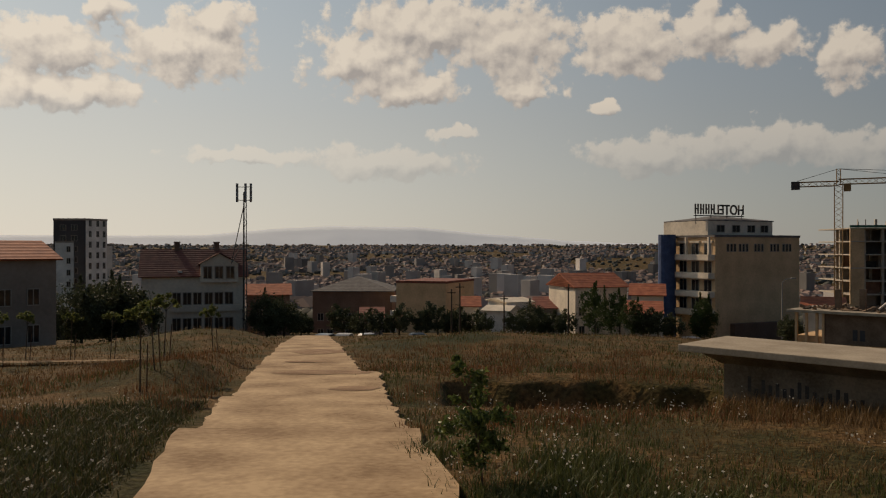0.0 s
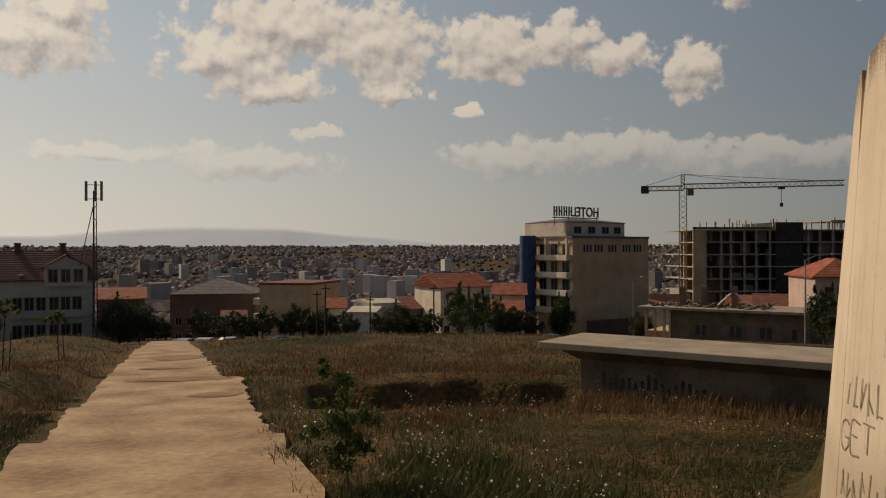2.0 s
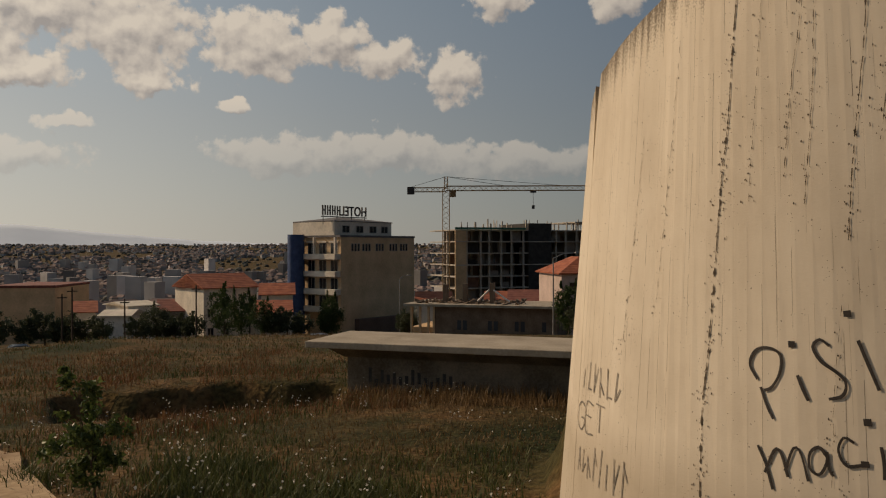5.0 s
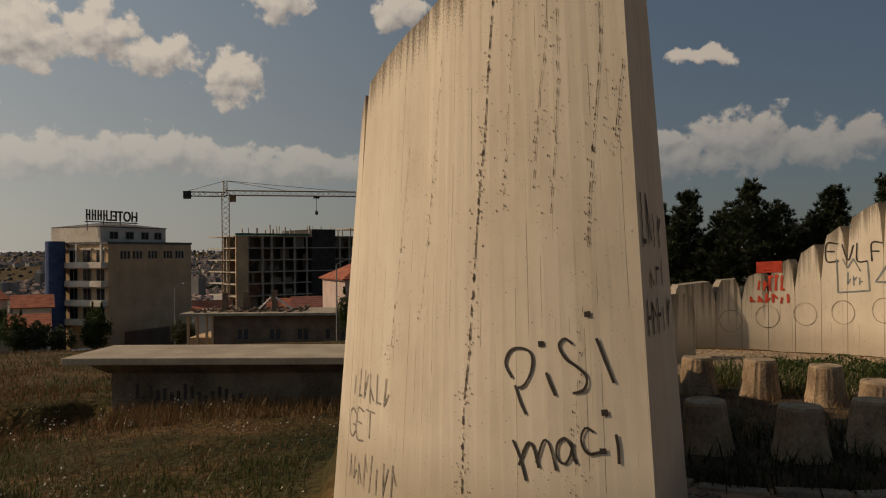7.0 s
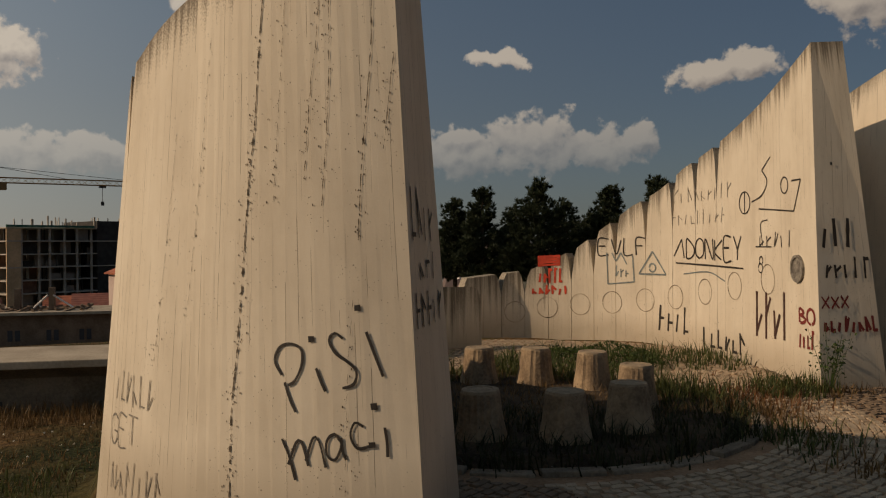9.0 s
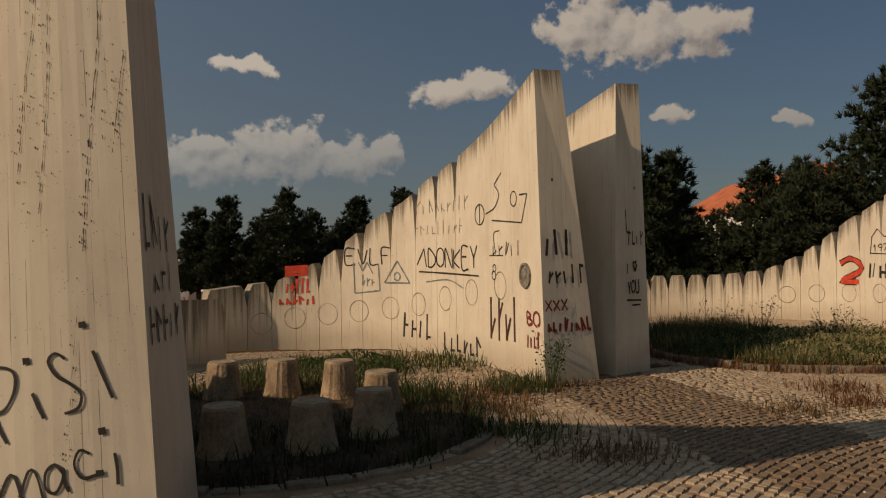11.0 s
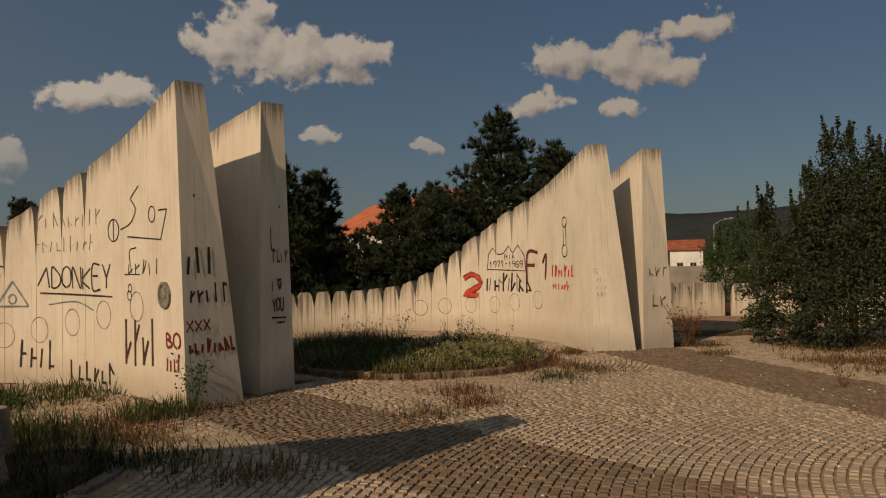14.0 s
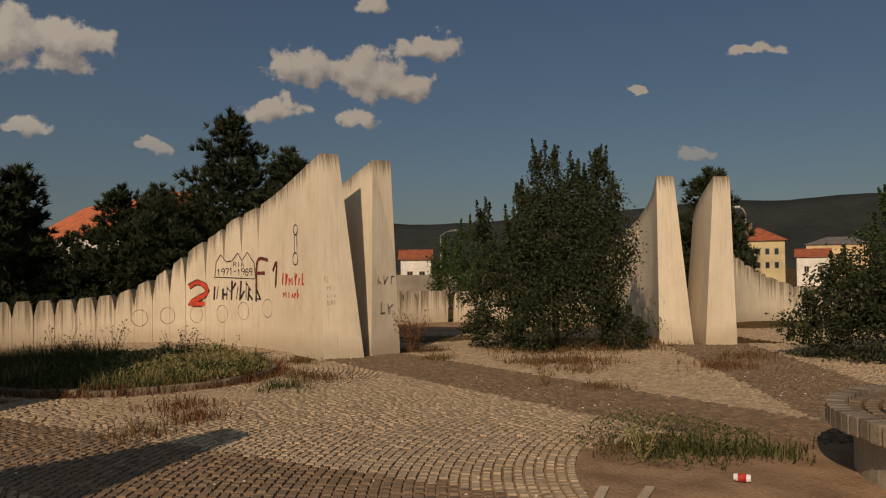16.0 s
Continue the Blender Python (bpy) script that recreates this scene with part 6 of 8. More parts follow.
def construction():
    raw = mottled("raw_grey_concrete", (0.34, 0.30, 0.25), (0.52, 0.47, 0.39), 0.8, 0.95, 5, 0.2)
    base = -25
    m, w = plot((27.3, 184), (39.0, 206), base)
    top = el_z(1.35, 188) - base
    root = thing("unfinished_building", "unfinished concrete frame building with rebar on top", "building", m)
    deep, fl = 16, 2.75
    n = int(top / fl)
    rng = random.Random(8)
    brick = mottled("raw_hollow_brick", (0.16, 0.085, 0.055), (0.26, 0.15, 0.10), 0.8, 0.95, 6, 0.3)
    dark = mottled("dark_netting", (0.03, 0.028, 0.025), (0.06, 0.055, 0.05), 1, 0.9, 8, 0.2)
    for k in range(n + 1):
        z = top - k * fl
        part("floor_slab", box(-0.2, -0.2 - 0.5 * rng.random(), z - 0.24, w, deep, z), raw, root)
    column = mesh_of(box(-0.2, -0.2, 0, 0.2, 0.2, fl - 0.26), "column", raw)
    prop = mesh_of(box(-0.06, -0.06, 0, 0.06, 0.06, fl - 0.26), "prop", dark)
    xs = [0.3 + i * (w - 0.6) / 15 + (rng.uniform(-0.5, 0.5) if 0 < i < 15 else 0) for i in range(16)]
    for k in range(n):
        z = top - (k + 1) * fl + 0.01
        for x in xs:
            for y in (0.3, deep * 0.35):
                o = new("column", column)
                o.parent, o.location = root, (x, y, z)
        for _ in range(9):
            o = new("prop", prop)
            o.parent, o.location = root, (rng.uniform(1, w - 1), rng.uniform(0.2, 4), z)
        # bays closed with hollow brick or hung with dark netting
        for i in range(15):
            if rng.random() < 0.42:
                y = rng.choice((1.2, 2.6, deep * 0.36))
                hh = fl - 0.27 if rng.random() < 0.7 else fl * 0.45
                part("infill", box(xs[i] + 0.22, y, z, xs[i + 1] - 0.22, y + 0.2, z + hh), rng.choice((brick, GREYWALL, dark)), root)
    part("core_wall", box(w * 0.42, -0.35, 0, w * 0.56, deep - 1, top + 1.6), dark, root, "dark netted stair core")
    part("back_wall", box(0.4, deep * 0.5, 0, w, deep * 0.5 + 0.3, top - 0.3), GREYWALL, root)
    part("end_wall", box(-0.25, -0.5, 0, 2.6, -0.22, top - 0.30), TAN, root, "tan finished end wall")
    part("netting", box(-0.4, -0.85, top + 0.02, w * 0.4, -0.6, top + 0.5), mottled("green_net", (0.03, 0.10, 0.07), (0.06, 0.17, 0.12), 2, 0.9, 9, 0), root, "green safety net")
    for i in range(44):
        x, y = rng.uniform(0.5, w - 1), rng.choice((0.6, 3, 6))
        hh, tk = rng.uniform(1.0, 2.9), rng.choice((0.08, 0.14, 0.3))
        part("post", box(x, y, top + 0.01, x + tk, y + 0.25, top + hh), raw if tk > 0.1 else dark, root)
    part("upper_slab", box(w * 0.72, 0.6, top + 1.9, w * 0.99, deep, top + 2.15), raw, root)
    for i in range(6):
        x = w * 0.72 + 0.2 + i * (w * 0.26) / 5.2
        part("upper_column", box(x, 0.7, top + 0.01, x + 0.35, 1.05, top + 1.88), raw, root)


def tower_crane():
    paint = mottled("rusty_yellow_paint", (0.20, 0.12, 0.05), (0.30, 0.19, 0.08), 0.6, 0.7, 6, 0.1)
    d = 175
    p = polar(26.62, d)
    base = -24
    root = thing("tower_crane", "yellow lattice tower crane over the building site", "crane", pose(p.x, p.y, base, 0, 0, -26.6))
    jz = el_z(4.25, d) - base

    def lattice(name, a, b, s, seg, parent=None):
        bm = bmesh.new()
        a, b = Vector(a), Vector(b)
        u = (b - a).normalized()
        v = u.cross(Vector((0, 1, 0))).normalized() * s
        t = Vector((0, s, 0))
        cs = (v + t, v - t, -v - t, -v + t)
        for c in cs:
            add_tube(bm, a + c, b + c, 0.09, 0.09, 4)
        for i in range(seg):
            q0, q1 = a.lerp(b, i / seg), a.lerp(b, (i + 1) / seg)
            for k in range(4):
                c0, c1 = cs[k], cs[(k + 1) % 4]
                if i % 2:
                    c0, c1 = c1, c0
                add_tube(bm, q0 + c0, q1 + c1, 0.05, 0.05, 3)
        return part(name, bm, paint, parent or root)

    lattice("mast", (0, 0, 0), (0, 0, jz), 0.75, 34)
    arm = lattice("jib", (0, 0, jz + 0.3), (31, 0, jz + 0.3), 0.5, 26)
    lattice("counter_jib", (0, 0, jz), (-8.2, 0, jz), 0.45, 7)
    lattice("apex", (0, 0, jz), (0, 0, jz + 2.9), 0.35, 4)
    part("counterweight", box(-8.6, -0.7, jz - 1.0, -7.0, 0.7, jz + 0.6, 0.05), DARK_STEEL, root, "dark concrete counterweight")
    part("cab", box(0.9, -0.7, jz - 1.6, 2.2, 0.7, jz - 0.1, 0.1), paint, root)
    bm = bmesh.new()
    for x in (14, 28, -7.5):
        add_tube(bm, (0, 0, jz + 2.9), (x, 0, jz + 0.7), 0.045, 0.045, 4)
    part("tie", bm, DARK_STEEL, root)
    bm = bmesh.new()
    add_box(bm, 18.7, -0.5, jz - 0.7, 20.0, 0.5, jz - 0.35)
    add_tube(bm, (19.35, 0, jz - 0.7), (19.35, 0, jz - 3.6), 0.05, 0.05, 4)
    add_box(bm, 19.05, -0.2, jz - 4.3, 19.65, 0.2, jz - 3.5)
    part("trolley", bm, DARK_STEEL, arm)


def low_shell():
    base = -7.6
    m, w = plot((24.0, 84), (34.6, 80), base)
    h = el_z(-4.15, 84) - base
    root = thing("low_building", "low roofless brick building with rubble on its slab", "building", m)
    grey = mottled("bare_block_wall", (0.13, 0.09, 0.06), (0.23, 0.165, 0.115), 0.8, 0.95, 6, 0.3)
    part("wall", box(2.6, 0, -1, w, 7, h), grey, root)
    part("roof_slab", box(-0.6, -0.6, h, w + 0.2, 7.3, h + 0.25), PLAIN_CONCRETE, root)
    part("porch_wall", box(0, 0.4, -1, 2.6, 7, 0.9), TAN, root)
    for x in (0.0, 0.95, 1.9, 2.5):
        part("porch_post", box(x, -0.1, -0.5, x + 0.22, 0.15, h - 0.005), TAN, root)
    # solid dark boxes stand in for the shade inside the empty windows
    for x in (0.33, 0.37, 0.54, 0.58, 0.72, 0.76, 0.90):
        part("window_opening", box(x * w, -0.02, 0.75, x * w + 0.42, 0.1, 1.75), CHARCOAL, root, "dark block painting in the shade of an empty window")
    for x, hh in ((0.19, 2.2), (0.33, 2.3), (0.52, 2.4)):
        part("stub_column", box(x * w, 2, h + 0.26, x * w + 0.5, 2.5, h + hh), grey, root)
    rng = random.Random(4)
    heap = thing("rubble", "heap of broken timber and rubble on the roof slab", "rubble", m @ Matrix.Translation((0, 0, h + 0.25)), kind="stuff")
    bm = bmesh.new()
    for _ in range(150):
        x, y = rng.uniform(0.3, w * 0.75), rng.uniform(0.5, 5)
        s = rng.uniform(0.1, 0.4)
        r = bmesh.ops.create_cube(bm, size=1)
        bmesh.ops.transform(bm, matrix=Matrix.Translation((x, y, s * 0.25)) @ Euler((rng.uniform(-0.5, 0.5), rng.uniform(-0.5, 0.5), rng.uniform(0, 3))).to_matrix().to_4x4() @ Matrix.Diagonal((s * rng.choice((1, 4)), s * 0.7, s * 0.6, 1)), verts=r["verts"])
    part("debris", bm, grey, heap)
    for x0, x1 in ((0.44, 0.52), (0.55, 0.66)):
        bm = bmesh.new()
        add_tube(bm, (x0 * w, 1.8, h + 0.5 + (1.2 if x0 > 0.5 else 0)), (x1 * w, 1.8, h + 0.5 + (0 if x0 > 0.5 else 1.2)), 0.09, 0.09, 5)
        part("beam", bm, WHITEWALL, root, "pale leaning beam")


def bridge_slab():
    """The long concrete slab with an overhanging deck that stands in the field."""
    base = -1.9
    m, w = plot((18.1, 17.3), (37.5, 15.6), base)
    root = thing("concrete_slab_wall", "unfinished concrete retaining wall with an overhanging deck slab", "retaining wall", m)
    deck_z = el_z(-6.5, 17.3) - base
    bm = bmesh.new()
    v = [bm.verts.new(q) for q in ((0.25, 0.3, -1), (w, 0.3, -1), (w, 0.8, -1), (0.25, 0.8, -1), (0.25, 0.3, deck_z - 0.36), (w, 0.3, deck_z - 0.36), (w, 0.8, deck_z - 0.36), (0.25, 0.8, deck_z - 0.36))]
    for f in ((0, 1, 5, 4), (1, 2, 6, 5), (2, 3, 7, 6), (3, 0, 4, 7), (4, 5, 6, 7)):
        bm.faces.new([v[i] for i in f])
    # deck kept pale, wall and haunch darkened: the overhang's shade put into colour
    SHADED_CONCRETE = mottled("shade_darkened_concrete", (0.10, 0.085, 0.06), (0.24, 0.20, 0.15), 1.3, 0.95, 25, 0.4)
    part("wall", bm, SHADED_CONCRETE, root)
    bm = box(-0.45, -0.34, deck_z - 0.14, w, 1.9, deck_z, 0.02)
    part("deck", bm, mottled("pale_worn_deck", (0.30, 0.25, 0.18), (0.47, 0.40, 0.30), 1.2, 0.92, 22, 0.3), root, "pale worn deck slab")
    bm = bmesh.new()
    v = [bm.verts.new(q) for q in ((-0.1, -0.1, deck_z - 0.142), (w, -0.1, deck_z - 0.142), (w, 0.8, deck_z - 0.142), (-0.1, 0.8, deck_z - 0.142), (0.2, 0.25, deck_z - 0.38), (w, 0.25, deck_z - 0.38), (w, 0.8, deck_z - 0.38), (0.2, 0.8, deck_z - 0.38))]
    for f in ((4, 5, 1, 0), (7, 4, 0, 3), (0, 1, 2, 3), (7, 6, 5, 4)):
        bm.faces.new([v[i] for i in f])
    part("haunch", bm, SHADED_CONCRETE, root)
    # unreadable dark sprayed marks on the shaded face
    rng = random.Random(2)
    for k in range(16):
        x, z = 0.75 + k * 0.14, deck_z - 0.95 + rng.uniform(-0.05, 0.05)
        part("sprayed_bar", box(x, 0.292, z, x + 0.07, 0.299, z + rng.uniform(0.15, 0.32)), DARK_STEEL, root)


def lamp_post(az_, d, h, arm=1.6, turn=0.0, base=None):
    p = polar(az_, d)
    z = ground_z(p.x, p.y) if base is None else base
    root = thing("street_lamp", "tall galvanised street lamp with a curved arm", "street lamp", pose(p.x, p.y, z, 0, 0, turn), "street lamps")
    bm = bmesh.new()
    add_tube(bm, (0, 0, -0.5), (0, 0, h * 0.93), 0.09, 0.055, 8)
    add_tube(bm, (0, 0, h * 0.93), (arm * 0.4, 0, h * 0.985), 0.05, 0.045, 6)
    add_tube(bm, (arm * 0.4, 0, h * 0.985), (arm, 0, h), 0.045, 0.04, 6)
    part("pole", bm, STEEL, root)
    part("lamp_head", box(arm - 0.1, -0.13, h - 0.06, arm + 0.6, 0.13, h + 0.08, 0.03), STEEL, root)
    return root


def antenna_mast():
    p = polar(-14.12, 92)
    base = -9.3
    top = el_z(4.6, 92) - base
    root = thing("antenna_mast", "slim lattice telecom mast with panel antennas", "antenna mast", pose(p.x, p.y, base))
    bm = bmesh.new()
    for k in range(3):
        a = 2 * math.pi * k / 3
        add_tube(bm, (0.28 * math.cos(a), 0.28 * math.sin(a), 0), (0.16 * math.cos(a), 0.16 * math.sin(a), top - 1), 0.05, 0.05, 5)
    for i in range(26):
        z = i * (top - 1.2) / 26
        a, b = 2 * math.pi * i / 3, 2 * math.pi * (i + 1) / 3
        add_tube(bm, (0.27 * math.cos(a), 0.27 * math.sin(a), z), (0.25 * math.cos(b), 0.25 * math.sin(b), z + 0.7), 0.03, 0.03, 4)
    part("mast", bm, DARK_STEEL, root)
    for x in (-0.85, 0.1, 0.7):
        part("antenna_panel", box(x - 0.12, -0.1, top - 2.1, x + 0.12, 0.1, top), STEEL, root)
    bm = bmesh.new()
    add_tube(bm, (-0.85, 0, top - 1.9), (0.7, 0, top - 1.9), 0.04, 0.04, 5)
    add_tube(bm, (-0.85, 0, top - 0.4), (0.7, 0, top - 0.4), 0.04, 0.04, 5)
    part("bracket", bm, DARK_STEEL, root)
    bm = bmesh.new()
    add_tube(bm, (-0.1, 0, top - 2.5), (-1.5, 0, 9.3), 0.05, 0.05, 5)
    add_tube(bm, (-1.5, 0, 9.3), (0.0, 0, 12.0), 0.04, 0.04, 5)
    part("stay", bm, DARK_STEEL, root)


def parked_car(az_, d, turn, paint, label):
    p = polar(az_, d)
    root = thing("car", label, "car", pose(p.x, p.y, el_z(-6.12, d) - 1.35, 0, 0, turn), "cars parked along the street")
    bm = bmesh.new()
    prof = [(-2.1, 0.3), (-2.1, 0.75), (-1.9, 0.85), (-1.1, 0.95), (-0.5, 1.4), (0.9, 1.42), (1.6, 0.98), (2.05, 0.9), (2.1, 0.35)]
    a = [bm.verts.new((x, -0.82, z)) for x, z in prof]
    b = [bm.verts.new((x, 0.82, z)) for x, z in prof]
    bm.faces.new(a[::-1]), bm.faces.new(b)
    for i in range(len(prof)):
        j = (i + 1) % len(prof)
        bm.faces.new((a[i], a[j], b[j], b[i]))
    part("body", bm, paint, root)
    bm = bmesh.new()
    for y in (-0.835, 0.835):
        v = [bm.verts.new((x, y, z)) for x, z in ((-0.95, 0.97), (-0.45, 1.33), (0.85, 1.34), (1.35, 0.99))]
        bm.faces.new(v)
    bmesh.ops.solidify(bm, geom=bm.faces[:], thickness=0.012)
    part("side_glass", bm, GLASS, root)
    for x in (-1.3, 1.3):
        for y in (-0.75, 0.75):
            bm = bmesh.new()
            add_tube(bm, (x, y - 0.1, 0.31), (x, y + 0.1, 0.31), 0.31, 0.31, 16)
            part("wheel", bm, DARK_STEEL, root)


city_edge()
hotel()
construction()
tower_crane()
low_shell()
bridge_slab()
antenna_mast()
lamp_post(23.22, 100, 6.9, 1.4, 20, el_z(-5.9, 100))
lamp_post(34.3, 75, 7.2, 2.6, 0, el_z(-5.84, 75))
lamp_post(118.3, 62, 5.4, -1.6, 25)
lamp_post(66.4, 60, 5.2, 0.5, 60)
lamp_post(139.38, 46, 5.3, 0.35, 40)
WHITE_PAINT = mottled("white_car_paint", (0.5, 0.5, 0.5), (0.65, 0.65, 0.64), 2, 0.3, 20, 0)
SILVER = mottled("silver_car_paint", (0.25, 0.26, 0.27), (0.35, 0.36, 0.37), 2, 0.3, 20, 0, metal=0.5)
for az_, d, turn, pt, lab in ((-2.0, 96, 10, WHITE_PAINT, "white parked car on the street below"), (-8.6, 92, 70, SILVER, "silver parked car on the street below"), (-7.2, 94, 80, WHITE_PAINT, "white parked car on the street below"), (-5.6, 96, 20, SILVER, "silver parked car on the street below"), (5.0, 98, 15, SILVER, "silver parked car on the street below"), (17.3, 98, 10, WHITE_PAINT, "white parked car beside the hotel")):
    parked_car(az_, d, turn, pt, lab)
for az_, d, h in ((0.6, 95, 5.5), (1.2, 92, 6.0), (9.0, 96, 6.2), (12.6, 99, 5.4), (4.4, 95, 4.8)):
    p = polar(az_, d)
    root = thing("utility_pole", "weathered wooden utility pole", "utility pole", pose(p.x, p.y, el_z(-6.2, d)), "utility poles")
    bm = bmesh.new()
    add_tube(bm, (0, 0, -1), (0, 0, h), 0.12, 0.08, 7)
    add_box(bm, -0.5, -0.05, h - 0.5, 0.5, 0.05, h - 0.38)
    part("pole", bm, BARK, root)

# pale side path across the field
strip = bmesh.new()
sv = []
for k in range(9):
    x = -17.5 + k * 0.9
    for y in (26.3 + 0.03 * k, 27.0 + 0.03 * k):
        sv.append(strip.verts.new((x, y, ground_z(x, y) + 0.12)))
for k in range(8):
    strip.faces.new((sv[2 * k], sv[2 * k + 2], sv[2 * k + 3], sv[2 * k + 1]))
bmesh.ops.solidify(strip, geom=strip.faces[:], thickness=0.25)
tagged(part("side_path", strip, PATH_CONCRETE), "narrow pale concrete path across the field", "path", kind="structure")

# houses beyond the plaza
building("house", "white house with a steep orange tiled roof", (91.0, 74), (96.4, 57), 9, 4.3, -2, WHITEWALL, "gable_x", 2.9, tiles("bright_orange_tiles", (0.42, 0.11, 0.04), (0.60, 0.18, 0.07)), (), "", "houses beyond the plaza")
building("house", "cream house with orange tiles among the pines", (98.6, 75), (100.6, 75), 8, 7.4, -2, CREAM, "gable_y", 1.6, ROOF_RED, ((6.0, 1.0, 0.8, (0.3,)),), "", "houses beyond the plaza")
building("house", "small white house with a red roof", (115.4, 130), (117.6, 130), 8, 3.2, -3, WHITEWALL, "gable_x", 1.6, ROOF_RED, ((3.0, 1.3, 1.0, (0.3, 0.7)),), "", "houses beyond the plaza")
building("house", "yellow three-storey house with red dormered roof", (138.7, 150), (141.9, 150), 10, el_z(1.65, 150), el_z(-0.3, 150) - 3, plaster("yellow_plaster", (0.55, 0.45, 0.26)), "hip", 2.4, ROOF_RED, [(z, 1.2, 0.8, (0.12, 0.3, 0.48, 0.66, 0.84)) for z in (3.2, 5.6)], "", "houses beyond the plaza", chimney=1)
building("house", "white house beyond the bush", (142.6, 170), (144.6, 170), 8, el_z(0.5, 170), -3, WHITEWALL, "gable_x", 1.6, ROOF_RED, ((3.2, 1.2, 0.9, (0.3, 0.7)),), "", "houses beyond the plaza")
building("house", "pale house at the foot of the hill", (143.2, 230), (147.0, 230), 10, el_z(1.3, 230), -3, TAN, "hip", 2.0, ROOF_GREY, ((6.0, 1.3, 1.2, (0.2, 0.5, 0.8)),), "", "houses beyond the plaza")
m_, w_ = plot((114.5, 42), (124.5, 40), -0.6)
wl = part("boundary_wall", box(0, 0, -0.5, w_, 0.25, 1.95), mottled("grey_boundary_concrete", (0.20, 0.175, 0.14), (0.32, 0.28, 0.225), 1.0, 0.9, 18, 0.2))
wl.matrix_world = m_
tagged(wl, "grey concrete boundary wall beyond the plaza", "wall", kind="structure")

# street trees and hedges at the field's far edge
# leaf colour lightened and dulled to carry the haze over the street
LEAF_STREET = leaf_material("hazed_leaf", (0.042, 0.050, 0.026), (0.10, 0.115, 0.055), trans=0.2)
G_EDGE = "dark trees along the street below"
edge_a = leafy_tree("street_edge_tree", "dense dark green tree at the street", pose(*polar(-22.0, 86, el_z(-6.1, 86))), [(0, 0, 3.0, 2.6, 2.4, 2.4), (1.8, 0.5, 2.2, 1.8, 1.8, 1.8), (-1.9, -0.4, 2.4, 1.9, 1.8, 1.9)], 7000, 0.32, 0.16, 1.2, LEAF_STREET, "tree", 1, G_EDGE)
edge_b = leafy_tree("street_edge_tree", "small dark round tree at the street", pose(*polar(-5.8, 92, el_z(-6.2, 92))), [(0, 0, 1.5, 1.5, 1.5, 1.1), (0.8, 0.3, 2.2, 0.8, 0.9, 0.8), (-0.9, 0.2, 1.2, 0.8, 0.8, 0.8)], 2600, 0.28, 0.1, 0.8, LEAF_STREET, "tree", 0, G_EDGE)
edge_c = leafy_tree("street_edge_tree", "pale green slender tree at the street", pose(*polar(12.0, 96, el_z(-6.1, 96))), [(0, 0, 2.6, 1.5, 1.5, 2.0), (0.8, 0.2, 4.0, 1.0, 1.0, 1.2)], 3000, 0.26, 0.1, 1.2, LEAF, "tree", 1, G_EDGE)
rng = random.Random(77)
for src, az_, d, sc in ((edge_a, -24.6, 84, 1.0), (edge_a, -22.9, 90, 1.15), (edge_a, -27.0, 80, 0.8), (edge_a, -12.6, 92, 0.85), (edge_a, -11.4, 90, 0.7), (edge_b, -10.2, 95, 1.0), (edge_b, -7.2, 104, 1.3), (edge_b, -4.6, 96, 1.0), (edge_b, -3.2, 98, 1.2), (edge_b, -1.6, 98, 0.9), (edge_b, -0.4, 99, 1.3), (edge_a, 1.5, 135, 1.0),
                        (edge_b, 0.8, 100, 1.1), (edge_b, 2.0, 102, 1.0), (edge_b, 3.0, 95, 0.8), (edge_a, 6.4, 102, 0.72), (edge_b, 5.2, 100, 0.9), (edge_b, 7.6, 100, 1.0), (edge_b, 8.8, 98, 1.0), (edge_c, 10.9, 100, 1.15), (edge_c, 13.4, 92, 0.8), (edge_b, 14.2, 92, 1.0), (edge_b, 15.2, 94, 1.1),
                        (edge_b, 16.2, 96, 0.9), (edge_c, 18.3, 118, 1.2), (edge_c, 18.0, 118, 0.9), (edge_b, 23.7, 92, 0.9), (edge_c, 35.4, 76, 0.9), (edge_b, 36.5, 74, 1.0), (edge_b, 37.8, 72, 1.0), (edge_a, -29.8, 78, 0.7), (edge_a, 3.6, 150, 1.0), (edge_a, 7.6, 160, 1.1), (edge_a, 5.2, 170, 1.2), (edge_a, 9.4, 150, 0.9)):
    p = polar(az_, d, el_z(-6.15, d) if d < 110 else el_z(-6.4, d))
    copy_thing(src, pose(p.x, p.y, p.z, 0, 0, rng.uniform(0, 360)) @ Matrix.Scale(sc, 4))


